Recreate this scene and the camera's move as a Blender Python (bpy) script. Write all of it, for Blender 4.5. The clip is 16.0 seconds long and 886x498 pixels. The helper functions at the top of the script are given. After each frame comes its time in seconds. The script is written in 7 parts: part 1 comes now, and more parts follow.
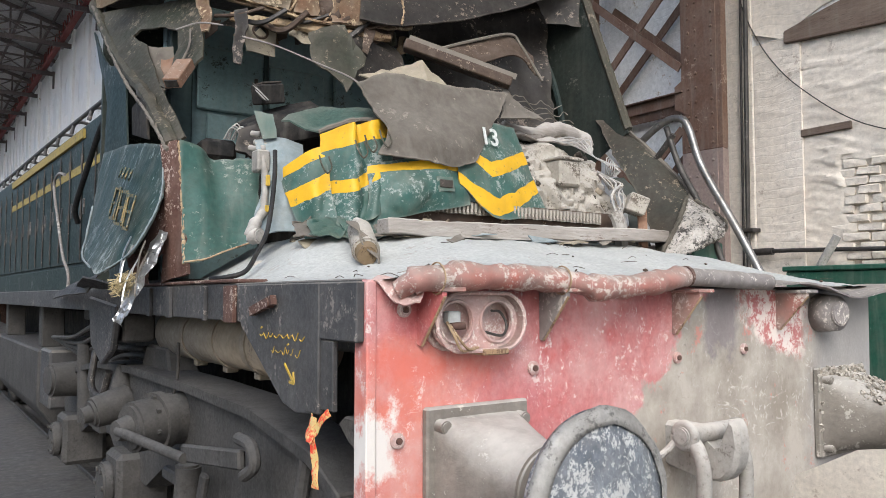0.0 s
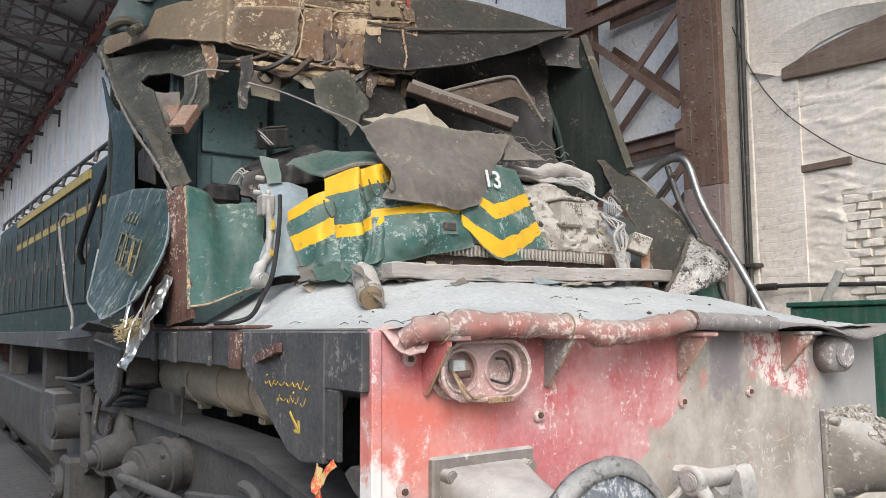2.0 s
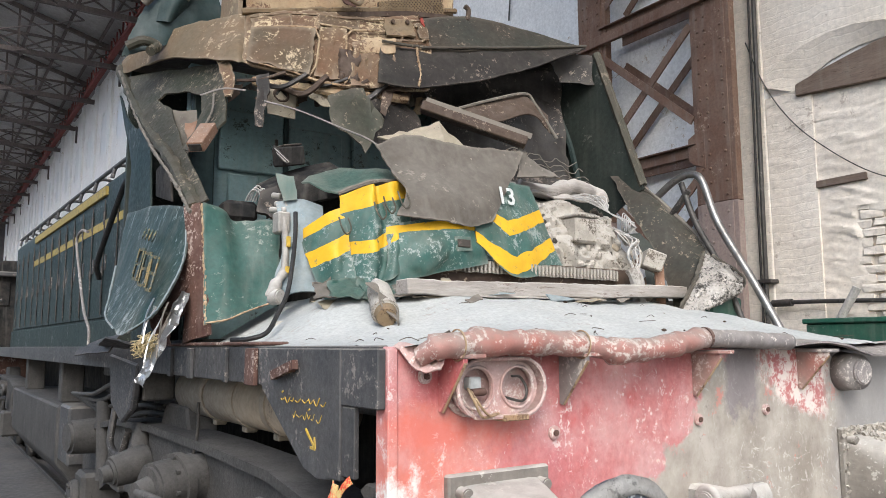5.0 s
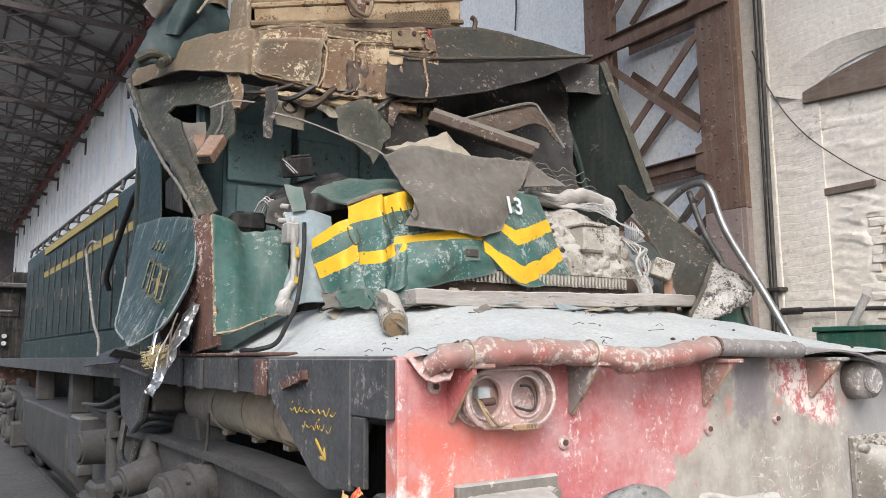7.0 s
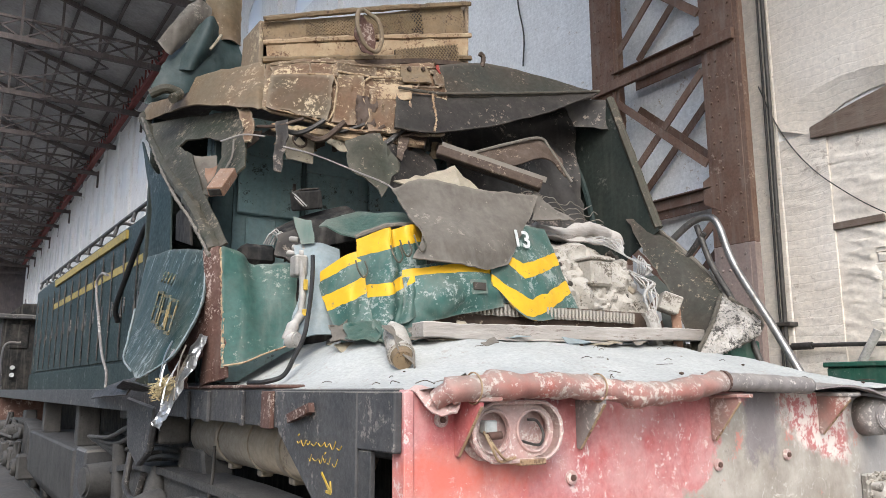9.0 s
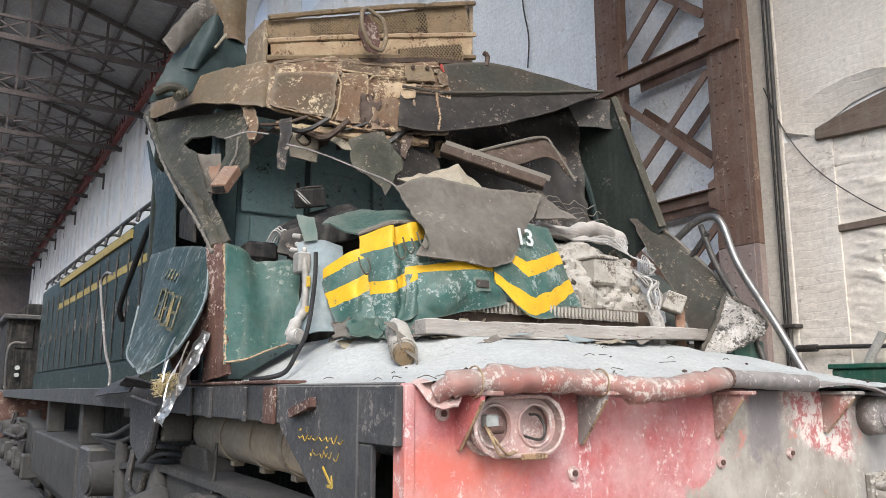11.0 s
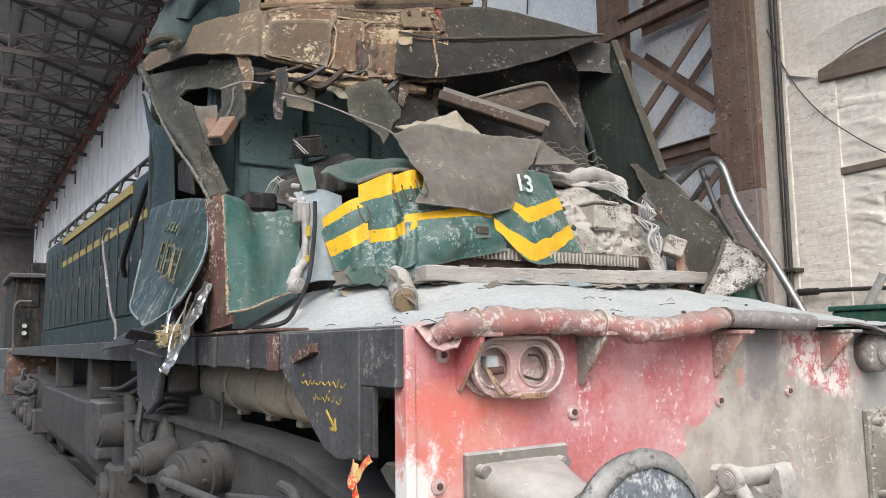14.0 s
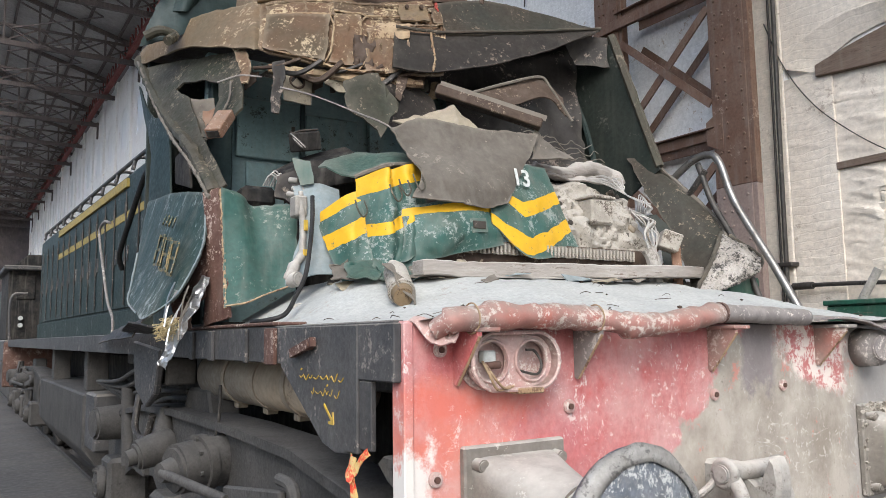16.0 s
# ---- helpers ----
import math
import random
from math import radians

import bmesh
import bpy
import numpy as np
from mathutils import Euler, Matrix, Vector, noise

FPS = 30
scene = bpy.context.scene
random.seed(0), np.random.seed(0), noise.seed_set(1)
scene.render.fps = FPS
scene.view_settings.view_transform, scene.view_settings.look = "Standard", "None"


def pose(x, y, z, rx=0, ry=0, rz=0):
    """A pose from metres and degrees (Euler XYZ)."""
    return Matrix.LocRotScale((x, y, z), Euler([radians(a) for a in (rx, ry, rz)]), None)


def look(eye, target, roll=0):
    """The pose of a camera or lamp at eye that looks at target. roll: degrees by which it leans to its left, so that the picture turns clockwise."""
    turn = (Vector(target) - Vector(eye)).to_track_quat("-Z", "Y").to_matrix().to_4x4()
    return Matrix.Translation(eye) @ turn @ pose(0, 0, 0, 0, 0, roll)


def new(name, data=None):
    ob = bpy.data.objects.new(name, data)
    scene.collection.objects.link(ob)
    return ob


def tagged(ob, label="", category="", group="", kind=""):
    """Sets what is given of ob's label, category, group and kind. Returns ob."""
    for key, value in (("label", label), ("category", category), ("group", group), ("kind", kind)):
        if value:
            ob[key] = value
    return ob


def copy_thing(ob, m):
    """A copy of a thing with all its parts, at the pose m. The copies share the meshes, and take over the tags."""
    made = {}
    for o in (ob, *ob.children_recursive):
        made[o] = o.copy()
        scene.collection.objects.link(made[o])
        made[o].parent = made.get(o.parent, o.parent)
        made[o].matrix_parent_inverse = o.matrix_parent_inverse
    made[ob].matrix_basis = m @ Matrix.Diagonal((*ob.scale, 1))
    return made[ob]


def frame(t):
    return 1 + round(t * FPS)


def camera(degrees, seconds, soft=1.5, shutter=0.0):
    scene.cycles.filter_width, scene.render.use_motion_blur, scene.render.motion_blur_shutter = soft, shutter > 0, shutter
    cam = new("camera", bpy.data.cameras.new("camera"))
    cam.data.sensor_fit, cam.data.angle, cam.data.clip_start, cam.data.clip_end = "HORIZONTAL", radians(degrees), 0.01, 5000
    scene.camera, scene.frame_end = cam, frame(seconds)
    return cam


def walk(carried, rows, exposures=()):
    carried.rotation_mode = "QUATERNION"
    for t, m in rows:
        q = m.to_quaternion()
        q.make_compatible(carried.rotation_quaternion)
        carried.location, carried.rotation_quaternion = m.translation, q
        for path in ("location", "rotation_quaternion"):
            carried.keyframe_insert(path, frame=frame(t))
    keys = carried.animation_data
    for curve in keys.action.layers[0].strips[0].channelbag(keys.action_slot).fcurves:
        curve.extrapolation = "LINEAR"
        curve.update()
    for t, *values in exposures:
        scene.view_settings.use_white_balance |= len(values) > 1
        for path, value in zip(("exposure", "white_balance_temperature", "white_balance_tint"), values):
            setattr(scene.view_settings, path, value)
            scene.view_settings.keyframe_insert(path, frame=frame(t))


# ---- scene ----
cam = camera(60.1, 16.0, soft=0.8)
PATH = [
    (0, (-2.316, -1.745, 1.601), (-1.161, -0.116, 1.724), -0.0),
    (0.5, (-2.32, -1.749, 1.612), (-1.167, -0.123, 1.779), -0.2),
    (1, (-2.319, -1.743, 1.624), (-1.167, -0.118, 1.808), -0.3),
    (1.5, (-2.323, -1.745, 1.633), (-1.174, -0.12, 1.83), -0.3),
    (2, (-2.331, -1.759, 1.643), (-1.186, -0.132, 1.852), -0.4),
    (2.5, (-2.337, -1.761, 1.646), (-1.194, -0.135, 1.87), -0.4),
    (3, (-2.339, -1.764, 1.65), (-1.198, -0.138, 1.879), -0.4),
    (3.5, (-2.342, -1.767, 1.65), (-1.205, -0.138, 1.883), -0.4),
    (4, (-2.343, -1.765, 1.648), (-1.214, -0.131, 1.885), -0.3),
    (6.5, (-2.354, -1.773, 1.652), (-1.252, -0.125, 1.919), -0.5),
    (7, (-2.355, -1.774, 1.651), (-1.257, -0.124, 1.923), -0.5),
    (7.5, (-2.354, -1.776, 1.65), (-1.261, -0.124, 1.925), -0.5),
    (8, (-2.356, -1.781, 1.651), (-1.271, -0.125, 1.936), -0.5),
    (8.5, (-2.359, -1.785, 1.65), (-1.28, -0.131, 1.964), -0.3),
    (9, (-2.359, -1.784, 1.648), (-1.286, -0.134, 2.006), -0.2),
    (9.2, (-2.362, -1.784, 1.646), (-1.291, -0.137, 2.02), -0.1),
    (11.5, (-2.343, -1.779, 1.618), (-1.283, -0.121, 1.974), 0.1),
    (12, (-2.337, -1.775, 1.614), (-1.274, -0.114, 1.946), 0.0),
    (12.5, (-2.33, -1.78, 1.607), (-1.267, -0.114, 1.914), -0.4),
    (13, (-2.333, -1.788, 1.605), (-1.269, -0.117, 1.879), -0.7),
    (13.5, (-2.333, -1.786, 1.6), (-1.268, -0.112, 1.855), -0.9),
    (14, (-2.336, -1.784, 1.596), (-1.27, -0.11, 1.841), -0.9),
    (14.5, (-2.338, -1.784, 1.599), (-1.27, -0.11, 1.836), -0.8),
    (15, (-2.336, -1.786, 1.598), (-1.268, -0.111, 1.831), -0.8),
    (15.5, (-2.342, -1.794, 1.6), (-1.273, -0.119, 1.827), -0.8),
    (16, (-2.345, -1.791, 1.602), (-1.27, -0.12, 1.828), -0.8),
]
walk(cam, [(t, look(eye, target, roll)) for t, eye, target, roll in PATH],
     exposures=[(0, 0.44, 6100, 8), (1.5, 0.49, 6100, 8), (4, 0.56, 6100, 8), (9, 0.64, 6100, 8), (12, 0.60, 6100, 8), (14, 0.54, 6100, 8), (16, 0.50, 6100, 8)])

# ---- world, sun and exposure ----
world = bpy.data.worlds.new("sky")
scene.world = world
world.use_nodes = True
sky = world.node_tree.nodes.new("ShaderNodeTexSky")
sky.sky_type, sky.sun_disc = "NISHITA", False
sky.sun_elevation, sky.sun_rotation = radians(40.5), radians(216)
sky.air_density, sky.dust_density, sky.ozone_density = 0.9, 3.5, 1.0
world.node_tree.links.new(sky.outputs[0], world.node_tree.nodes["Background"].inputs[0])
world.node_tree.nodes["Background"].inputs[1].default_value = 0.15
sun = new("sun", bpy.data.lights.new("sun", "SUN"))
sun.data.energy, sun.data.angle, sun.data.color = 1.85, radians(40), (1.0, 0.975, 0.94)
sun.matrix_world = look((-6.5, -9, 9.5), (0, 0, 0))

# ---- materials ----


def surf(name, base, alt, wear=None, amount=0.0, rough=0.6, metal=0.0, scale=3.0, fine=30.0, bump=0.25, dust=0.0,
         dust_colour=(0.25, 0.23, 0.20), depth=0.01, stretch=(1, 1, 1), grime=0.3, edges=0.0):
    """A worn surface: two tones in broad patches, chips of another colour, dust on what faces up, fine relief."""
    m = bpy.data.materials.new(name)
    m.use_nodes = True
    n, lk = m.node_tree.nodes, m.node_tree.links
    bsdf = n["Principled BSDF"]
    co = n.new("ShaderNodeTexCoord")
    mp = n.new("ShaderNodeMapping")
    mp.inputs["Scale"].default_value = stretch
    lk.new(co.outputs["Object"], mp.inputs["Vector"])

    def noise_tex(s, detail, r=0.6):
        t = n.new("ShaderNodeTexNoise")
        t.inputs["Scale"].default_value, t.inputs["Detail"].default_value, t.inputs["Roughness"].default_value = s, detail, r
        lk.new(mp.outputs[0], t.inputs["Vector"])
        return t.outputs["Fac"]

    def remap(v, lo, hi, to0=0.0, to1=1.0):
        r = n.new("ShaderNodeMapRange")
        r.inputs[1].default_value, r.inputs[2].default_value = lo, hi
        r.inputs[3].default_value, r.inputs[4].default_value = to0, to1
        lk.new(v, r.inputs[0])
        return r.outputs[0]

    def mix(f, a, b):
        x = n.new("ShaderNodeMix")
        x.data_type = "RGBA"
        for sock, v in ((x.inputs[0], f), (x.inputs[6], a), (x.inputs[7], b)):
            if isinstance(v, tuple):
                sock.default_value = (*v, 1)
            else:
                lk.new(v, sock)
        return x.outputs[2]

    broad, small = noise_tex(scale, 6), noise_tex(fine, 8, 0.7)
    col = mix(remap(broad, 0.35, 0.65), base, alt)
    col = mix(remap(small, 0.35, 0.72, 0.0, 0.5), col, tuple(c * 0.45 for c in base))
    if wear:
        chips = n.new("ShaderNodeMath")
        chips.operation = "MULTIPLY_ADD"
        lk.new(noise_tex(scale * 1.3, 4), chips.inputs[0])
        chips.inputs[1].default_value = 0.55
        lk.new(noise_tex(scale * 9, 10, 0.78), chips.inputs[2])
        chips = chips.outputs[0]
        col = mix(remap(chips, 0.92 - amount * 0.55, 0.96 - amount * 0.55), col, wear)
    if grime:
        col = mix(remap(noise_tex(scale * 1.9, 9, 0.7), 0.42, 0.72, 0.0, grime), col, (0.16, 0.135, 0.11))
        streak = n.new("ShaderNodeMapping")
        streak.inputs["Scale"].default_value = (9, 9, 0.8)
        lk.new(co.outputs["Object"], streak.inputs["Vector"])
        st = n.new("ShaderNodeTexNoise")
        st.inputs["Scale"].default_value, st.inputs["Detail"].default_value = 2.2, 7
        lk.new(streak.outputs[0], st.inputs["Vector"])
        col = mix(remap(st.outputs["Fac"], 0.52, 0.72, 0.0, grime * 0.7), col, (0.27, 0.25, 0.22))
    if edges and wear:
        gp = n.new("ShaderNodeNewGeometry")
        worn_edge = remap(gp.outputs["Pointiness"], 0.52, 0.62, 0.0, edges)
        col = mix(worn_edge, col, tuple(0.5 * a + 0.5 * b for a, b in zip(wear, (0.34, 0.30, 0.25))))
    if dust:
        geo, sep = n.new("ShaderNodeNewGeometry"), n.new("ShaderNodeSeparateXYZ")
        lk.new(geo.outputs["Normal"], sep.inputs[0])
        up = remap(sep.outputs[2], 0.1, 0.9, 0.12 * dust, dust)
        mul = n.new("ShaderNodeMath")
        mul.operation = "MULTIPLY"
        lk.new(up, mul.inputs[0])
        lk.new(remap(noise_tex(scale * 2, 6), 0.25, 0.6, 0.45, 1.0), mul.inputs[1])
        col = mix(mul.outputs[0], col, dust_colour)
    lk.new(col, bsdf.inputs["Base Color"])
    lk.new(remap(small, 0.3, 0.7, max(rough - 0.12, 0.05), min(rough + 0.15, 1)), bsdf.inputs["Roughness"])
    bsdf.inputs["Metallic"].default_value = metal
    bsdf.inputs["Specular IOR Level"].default_value = 0.28 if not metal else 0.5
    b = n.new("ShaderNodeBump")
    b.inputs["Strength"].default_value, b.inputs["Distance"].default_value = bump, depth
    lk.new(small, b.inputs["Height"])
    lk.new(b.outputs[0], bsdf.inputs["Normal"])
    return m, n, lk, bsdf, col, noise_tex, remap, mix


def plain(*a, **k):
    return surf(*a, **k)[0]


def striped(name, bands, yellow=(0.72, 0.42, 0.02)):
    """Green sheet paint with yellow bands; a band is (height at u=0, knee u, height at the knee, height at u=1, width) in the sheet's own u, v."""
    m, n, lk, bsdf, col, noise_tex, remap, mix = surf(
        name, (0.024, 0.085, 0.070), (0.055, 0.145, 0.128), (0.26, 0.31, 0.29), 0.14, rough=0.45, scale=5, fine=40, bump=0.2, dust=0.3, edges=0.35)
    uv, sep = n.new("ShaderNodeUVMap"), n.new("ShaderNodeSeparateXYZ")
    lk.new(uv.outputs[0], sep.inputs[0])

    def op(kind, a, b):
        x = n.new("ShaderNodeMath")
        x.operation = kind
        for i, v in enumerate((a, b)):
            if isinstance(v, (int, float)):
                x.inputs[i].default_value = v
            else:
                lk.new(v, x.inputs[i])
        return x.outputs[0]

    u, v = sep.outputs[0], sep.outputs[1]
    v = op("ADD", v, remap(noise_tex(9, 3), 0.2, 0.8, -0.02, 0.02))
    worn = remap(noise_tex(26, 8, 0.75), 0.34, 0.40)
    for h0, knee, hk, h1, width in bands:
        left = remap(u, 0.0, knee, h0, hk)
        right = remap(u, knee, 1.0, 0.0, h1 - hk)
        low = op("ADD", left, right)
        inside = op("MULTIPLY", op("GREATER_THAN", v, low), op("LESS_THAN", v, op("ADD", low, width)))
        tone = mix(remap(noise_tex(12, 6), 0.3, 0.7), yellow, tuple(c * 0.8 for c in yellow))
        col = mix(op("MULTIPLY", inside, worn), col, tone)
    lk.new(col, bsdf.inputs["Base Color"])
    return m


def headstock_paint():
    """Faded red paint with curled scrapes, orange and white towards one side, giving way to bare cement-coloured plate and sooty grey."""
    m, n, lk, bsdf, col, noise_tex, remap, mix = surf(
        "headstock_paint", (0.54, 0.125, 0.125), (0.60, 0.31, 0.30), (0.72, 0.60, 0.57), 0.11, rough=0.6, scale=4.0, fine=45, bump=0.4, grime=0.12, stretch=(1.0, 1, 0.85))
    co, sep = n.new("ShaderNodeTexCoord"), n.new("ShaderNodeSeparateXYZ")
    lk.new(co.outputs["Object"], sep.inputs[0])
    X, Z = sep.outputs[0], sep.outputs[2]

    def op(kind, a, b):
        x = n.new("ShaderNodeMath")
        x.operation = kind
        for i, v in enumerate((a, b)):
            if isinstance(v, (int, float)):
                x.inputs[i].default_value = v
            else:
                lk.new(v, x.inputs[i])
        return x.outputs[0]

    def drift(a, scale, k, detail=8):
        """a, shifted by up to k / 2 either way."""
        return op("ADD", a, op("MULTIPLY", op("SUBTRACT", noise_tex(scale, detail, 0.7), 0.5), k * 2))

    def all_of(*masks):
        out = masks[0]
        for k in masks[1:]:
            out = op("MULTIPLY", out, k)
        return out

    def scratches(scale, wide, where):
        t = n.new("ShaderNodeTexNoise")
        t.inputs["Scale"].default_value, t.inputs["Detail"].default_value, t.inputs["Distortion"].default_value = scale, 3, 2.2
        lk.new(co.outputs["Object"], t.inputs["Vector"])
        line = op("ABSOLUTE", op("SUBTRACT", t.outputs["Fac"], 0.5), 0.0)
        return all_of(remap(line, 0.0, wide, 0.8, 0.0), where, remap(noise_tex(34, 5, 0.7), 0.47, 0.56))

    purple = remap(noise_tex(2.2, 5), 0.50, 0.66, 0.0, 0.4)
    c = mix(purple, col, (0.42, 0.16, 0.19))
    orange = all_of(remap(drift(X, 3.0, 0.35), -0.92, -1.06), remap(drift(Z, 3.0, 0.25), 1.50, 1.42))
    c = mix(op("MULTIPLY", orange, remap(noise_tex(8, 8, 0.7), 0.35, 0.6, 0.95, 0.45)), c, (0.64, 0.20, 0.14))
    under = all_of(remap(drift(X, 5.0, 0.3), -0.80, -0.88), remap(drift(Z, 5.0, 0.12), 1.46, 1.43), remap(drift(Z, 7.0, 0.12), 1.36, 1.40))
    c = mix(op("MULTIPLY", under, 0.7), c, (0.62, 0.16, 0.12))
    c = mix(remap(noise_tex(3.1, 9, 0.7), 0.46, 0.66, 0.0, 0.6), c, (0.60, 0.42, 0.40))
    c = mix(remap(noise_tex(9, 12, 0.82), 0.585, 0.62), c, (0.68, 0.50, 0.46))
    c = mix(scratches(15.0, 0.016, remap(noise_tex(4.4, 4), 0.52, 0.60)), c, (0.78, 0.66, 0.62))
    c = mix(scratches(30.0, 0.022, remap(noise_tex(6.0, 4), 0.53, 0.60)), c, (0.74, 0.58, 0.54))
    tan_plate = mix(remap(noise_tex(3.2, 10, 0.72), 0.40, 0.60), (0.28, 0.245, 0.205), (0.44, 0.405, 0.355))
    tan_plate = mix(remap(noise_tex(30, 12, 0.82), 0.58, 0.63), tan_plate, (0.24, 0.205, 0.185))
    tan_plate = mix(remap(noise_tex(7, 9, 0.75), 0.60, 0.63), tan_plate, (0.50, 0.24, 0.20))
    tan_plate = mix(scratches(7.0, 0.03, remap(noise_tex(2.6, 5), 0.48, 0.60)), tan_plate, (0.66, 0.63, 0.58))
    bare = remap(op("SUBTRACT", drift(X, 3.6, 0.42, 10), op("MULTIPLY", Z, 1.05)), -1.62, -1.58)
    c = mix(bare, c, tan_plate)
    grey = remap(drift(X, 4.0, 0.22), 0.72, 0.86)
    c = mix(op("MULTIPLY", grey, 0.75), c, (0.27, 0.265, 0.265))
    flakes = all_of(remap(drift(X, 6.0, 0.2), 0.30, 0.36), remap(drift(X, 6.0, 0.2), 0.78, 0.70), remap(op("ADD", drift(Z, 6.0, 0.16), op("MULTIPLY", X, 0.35)), 1.58, 1.62))
    c = mix(flakes, c, mix(remap(noise_tex(15, 9, 0.8), 0.47, 0.52), (0.47, 0.17, 0.16), (0.72, 0.64, 0.59)))
    soot = all_of(remap(drift(X, 5.0, 0.14), 0.07, 0.11), remap(drift(X, 5.0, 0.14), 0.32, 0.27), remap(drift(Z, 9.0, 0.22), 1.37, 1.42))
    c = mix(op("MULTIPLY", soot, 0.65), c, (0.17, 0.15, 0.17))
    white = all_of(remap(drift(X, 6.0, 0.12), -1.21, -1.24), remap(drift(Z, 6.0, 0.2), 1.30, 1.27), remap(drift(Z, 7.0, 0.2), 1.09, 1.13))
    c = mix(white, c, (0.70, 0.66, 0.62))
    c = mix(remap(noise_tex(16, 10, 0.8), 0.66, 0.70), c, (0.72, 0.62, 0.58))
    lk.new(c, bsdf.inputs["Base Color"])
    return m


def whitewash(name, tone, alt, course=0.0):
    """Lime-washed brick; course: height of the brick courses in the relief, 0 for single bricks."""
    m, n, lk, bsdf, col, noise_tex, remap, mix = surf(name, tone, alt, (0.50, 0.43, 0.36), 0.03, rough=0.85, scale=1.3, fine=22, bump=0.5, depth=0.012, grime=0.12)
    if course:
        co, mp, br, b = n.new("ShaderNodeTexCoord"), n.new("ShaderNodeMapping"), n.new("ShaderNodeTexBrick"), n.new("ShaderNodeBump")
        mp.inputs["Rotation"].default_value = (radians(90), 0, radians(90))
        comb, sep = n.new("ShaderNodeCombineXYZ"), n.new("ShaderNodeSeparateXYZ")
        lk.new(co.outputs["Object"], sep.inputs[0])
        lk.new(sep.outputs[1], comb.inputs[0])
        lk.new(sep.outputs[2], comb.inputs[1])
        warp, lift = n.new("ShaderNodeTexNoise"), n.new("ShaderNodeVectorMath")
        warp.inputs["Scale"].default_value, warp.inputs["Detail"].default_value = 2.6, 5
        lk.new(co.outputs["Object"], warp.inputs["Vector"])
        lift.operation = "MULTIPLY_ADD"
        lk.new(warp.outputs["Color"], lift.inputs[0])
        lift.inputs[1].default_value = (0.16, 0.16, 0.0)
        lk.new(comb.outputs[0], lift.inputs[2])
        lk.new(lift.outputs[0], br.inputs["Vector"])
        br.inputs["Scale"].default_value = 1.0
        br.inputs["Brick Width"].default_value, br.inputs["Row Height"].default_value = 0.25, course
        br.inputs["Mortar Size"].default_value, br.inputs["Mortar Smooth"].default_value = 0.008, 0.6
        b.inputs["Strength"].default_value, b.inputs["Distance"].default_value, b.invert = 0.25, 0.012, True
        lk.new(br.outputs["Fac"], b.inputs["Height"])
        old = [x for x in n if x.bl_idname == "ShaderNodeBump" and x is not b][0]
        lk.new(b.outputs[0], old.inputs["Normal"])
        n.remove(mp)
    return m


M_RED = headstock_paint()
M_REDTUBE = plain("dented_red_paint", (0.44, 0.12, 0.09), (0.38, 0.31, 0.28), (0.66, 0.57, 0.51), 0.18, rough=0.55, scale=5, fine=40, dust=0.7)
M_GREYTUBE = plain("scraped_grey_paint", (0.22, 0.20, 0.20), (0.36, 0.33, 0.31), (0.6, 0.55, 0.5), 0.1, rough=0.6, scale=5, dust=0.5)
M_BLACK = plain("black_paint", (0.035, 0.036, 0.04), (0.075, 0.075, 0.08), (0.24, 0.21, 0.19), 0.07, rough=0.5, scale=3, fine=50, dust=0.8, grime=0.12)
M_BOGIE = plain("dusty_iron", (0.05, 0.048, 0.046), (0.09, 0.085, 0.08), (0.035, 0.032, 0.03), 0.08, rough=0.75, scale=4, fine=60, bump=0.4, dust=0.38, dust_colour=(0.145, 0.142, 0.140), grime=0.10)
M_TANK = plain("tan_tank_paint", (0.33, 0.27, 0.20), (0.42, 0.36, 0.28), (0.2, 0.16, 0.12), 0.06, rough=0.6, scale=3, dust=0.4)
M_GREEN = plain("dark_green_paint", (0.012, 0.027, 0.025), (0.022, 0.040, 0.038), (0.13, 0.14, 0.135), 0.08, rough=0.6, scale=1.6, fine=35, bump=0.12, dust=0.1, grime=0.12)
M_SIDE = plain("scraped_green_paint", (0.018, 0.042, 0.037), (0.030, 0.058, 0.053), (0.26, 0.29, 0.28), 0.10, rough=0.55, scale=2.2, fine=35, bump=0.15, stretch=(2.5, 2.5, 0.5), edges=0.3)
M_SHEETGREEN = plain("bright_green_paint", (0.020, 0.082, 0.066), (0.036, 0.112, 0.095), (0.20, 0.24, 0.21), 0.07, rough=0.42, scale=3, fine=40, bump=0.2, dust=0.2, grime=0.25, edges=0.35)
M_OLIVE = plain("dusty_olive_paint", (0.026, 0.032, 0.019), (0.046, 0.040, 0.027), (0.22, 0.18, 0.13), 0.08, rough=0.6, scale=4, fine=40, dust=0.08, grime=0.10, edges=0.2)
M_GREYGREEN = plain("sooty_grey_green_paint", (0.021, 0.030, 0.025), (0.033, 0.042, 0.036), (0.12, 0.12, 0.10), 0.06, rough=0.55, scale=3, fine=35, dust=0.15, grime=0.1)
M_TEAL = plain("teal_cab_paint", (0.20, 0.31, 0.32), (0.26, 0.37, 0.37), (0.05, 0.07, 0.07), 0.05, rough=0.5, scale=2, fine=30, dust=0.3)
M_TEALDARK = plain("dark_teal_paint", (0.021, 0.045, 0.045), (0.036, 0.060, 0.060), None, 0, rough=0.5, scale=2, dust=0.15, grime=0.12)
M_BLUEGREY = plain("pale_blue_grey_paint", (0.23, 0.30, 0.33), (0.30, 0.36, 0.37), (0.42, 0.38, 0.33), 0.1, rough=0.5, scale=4, dust=0.4)
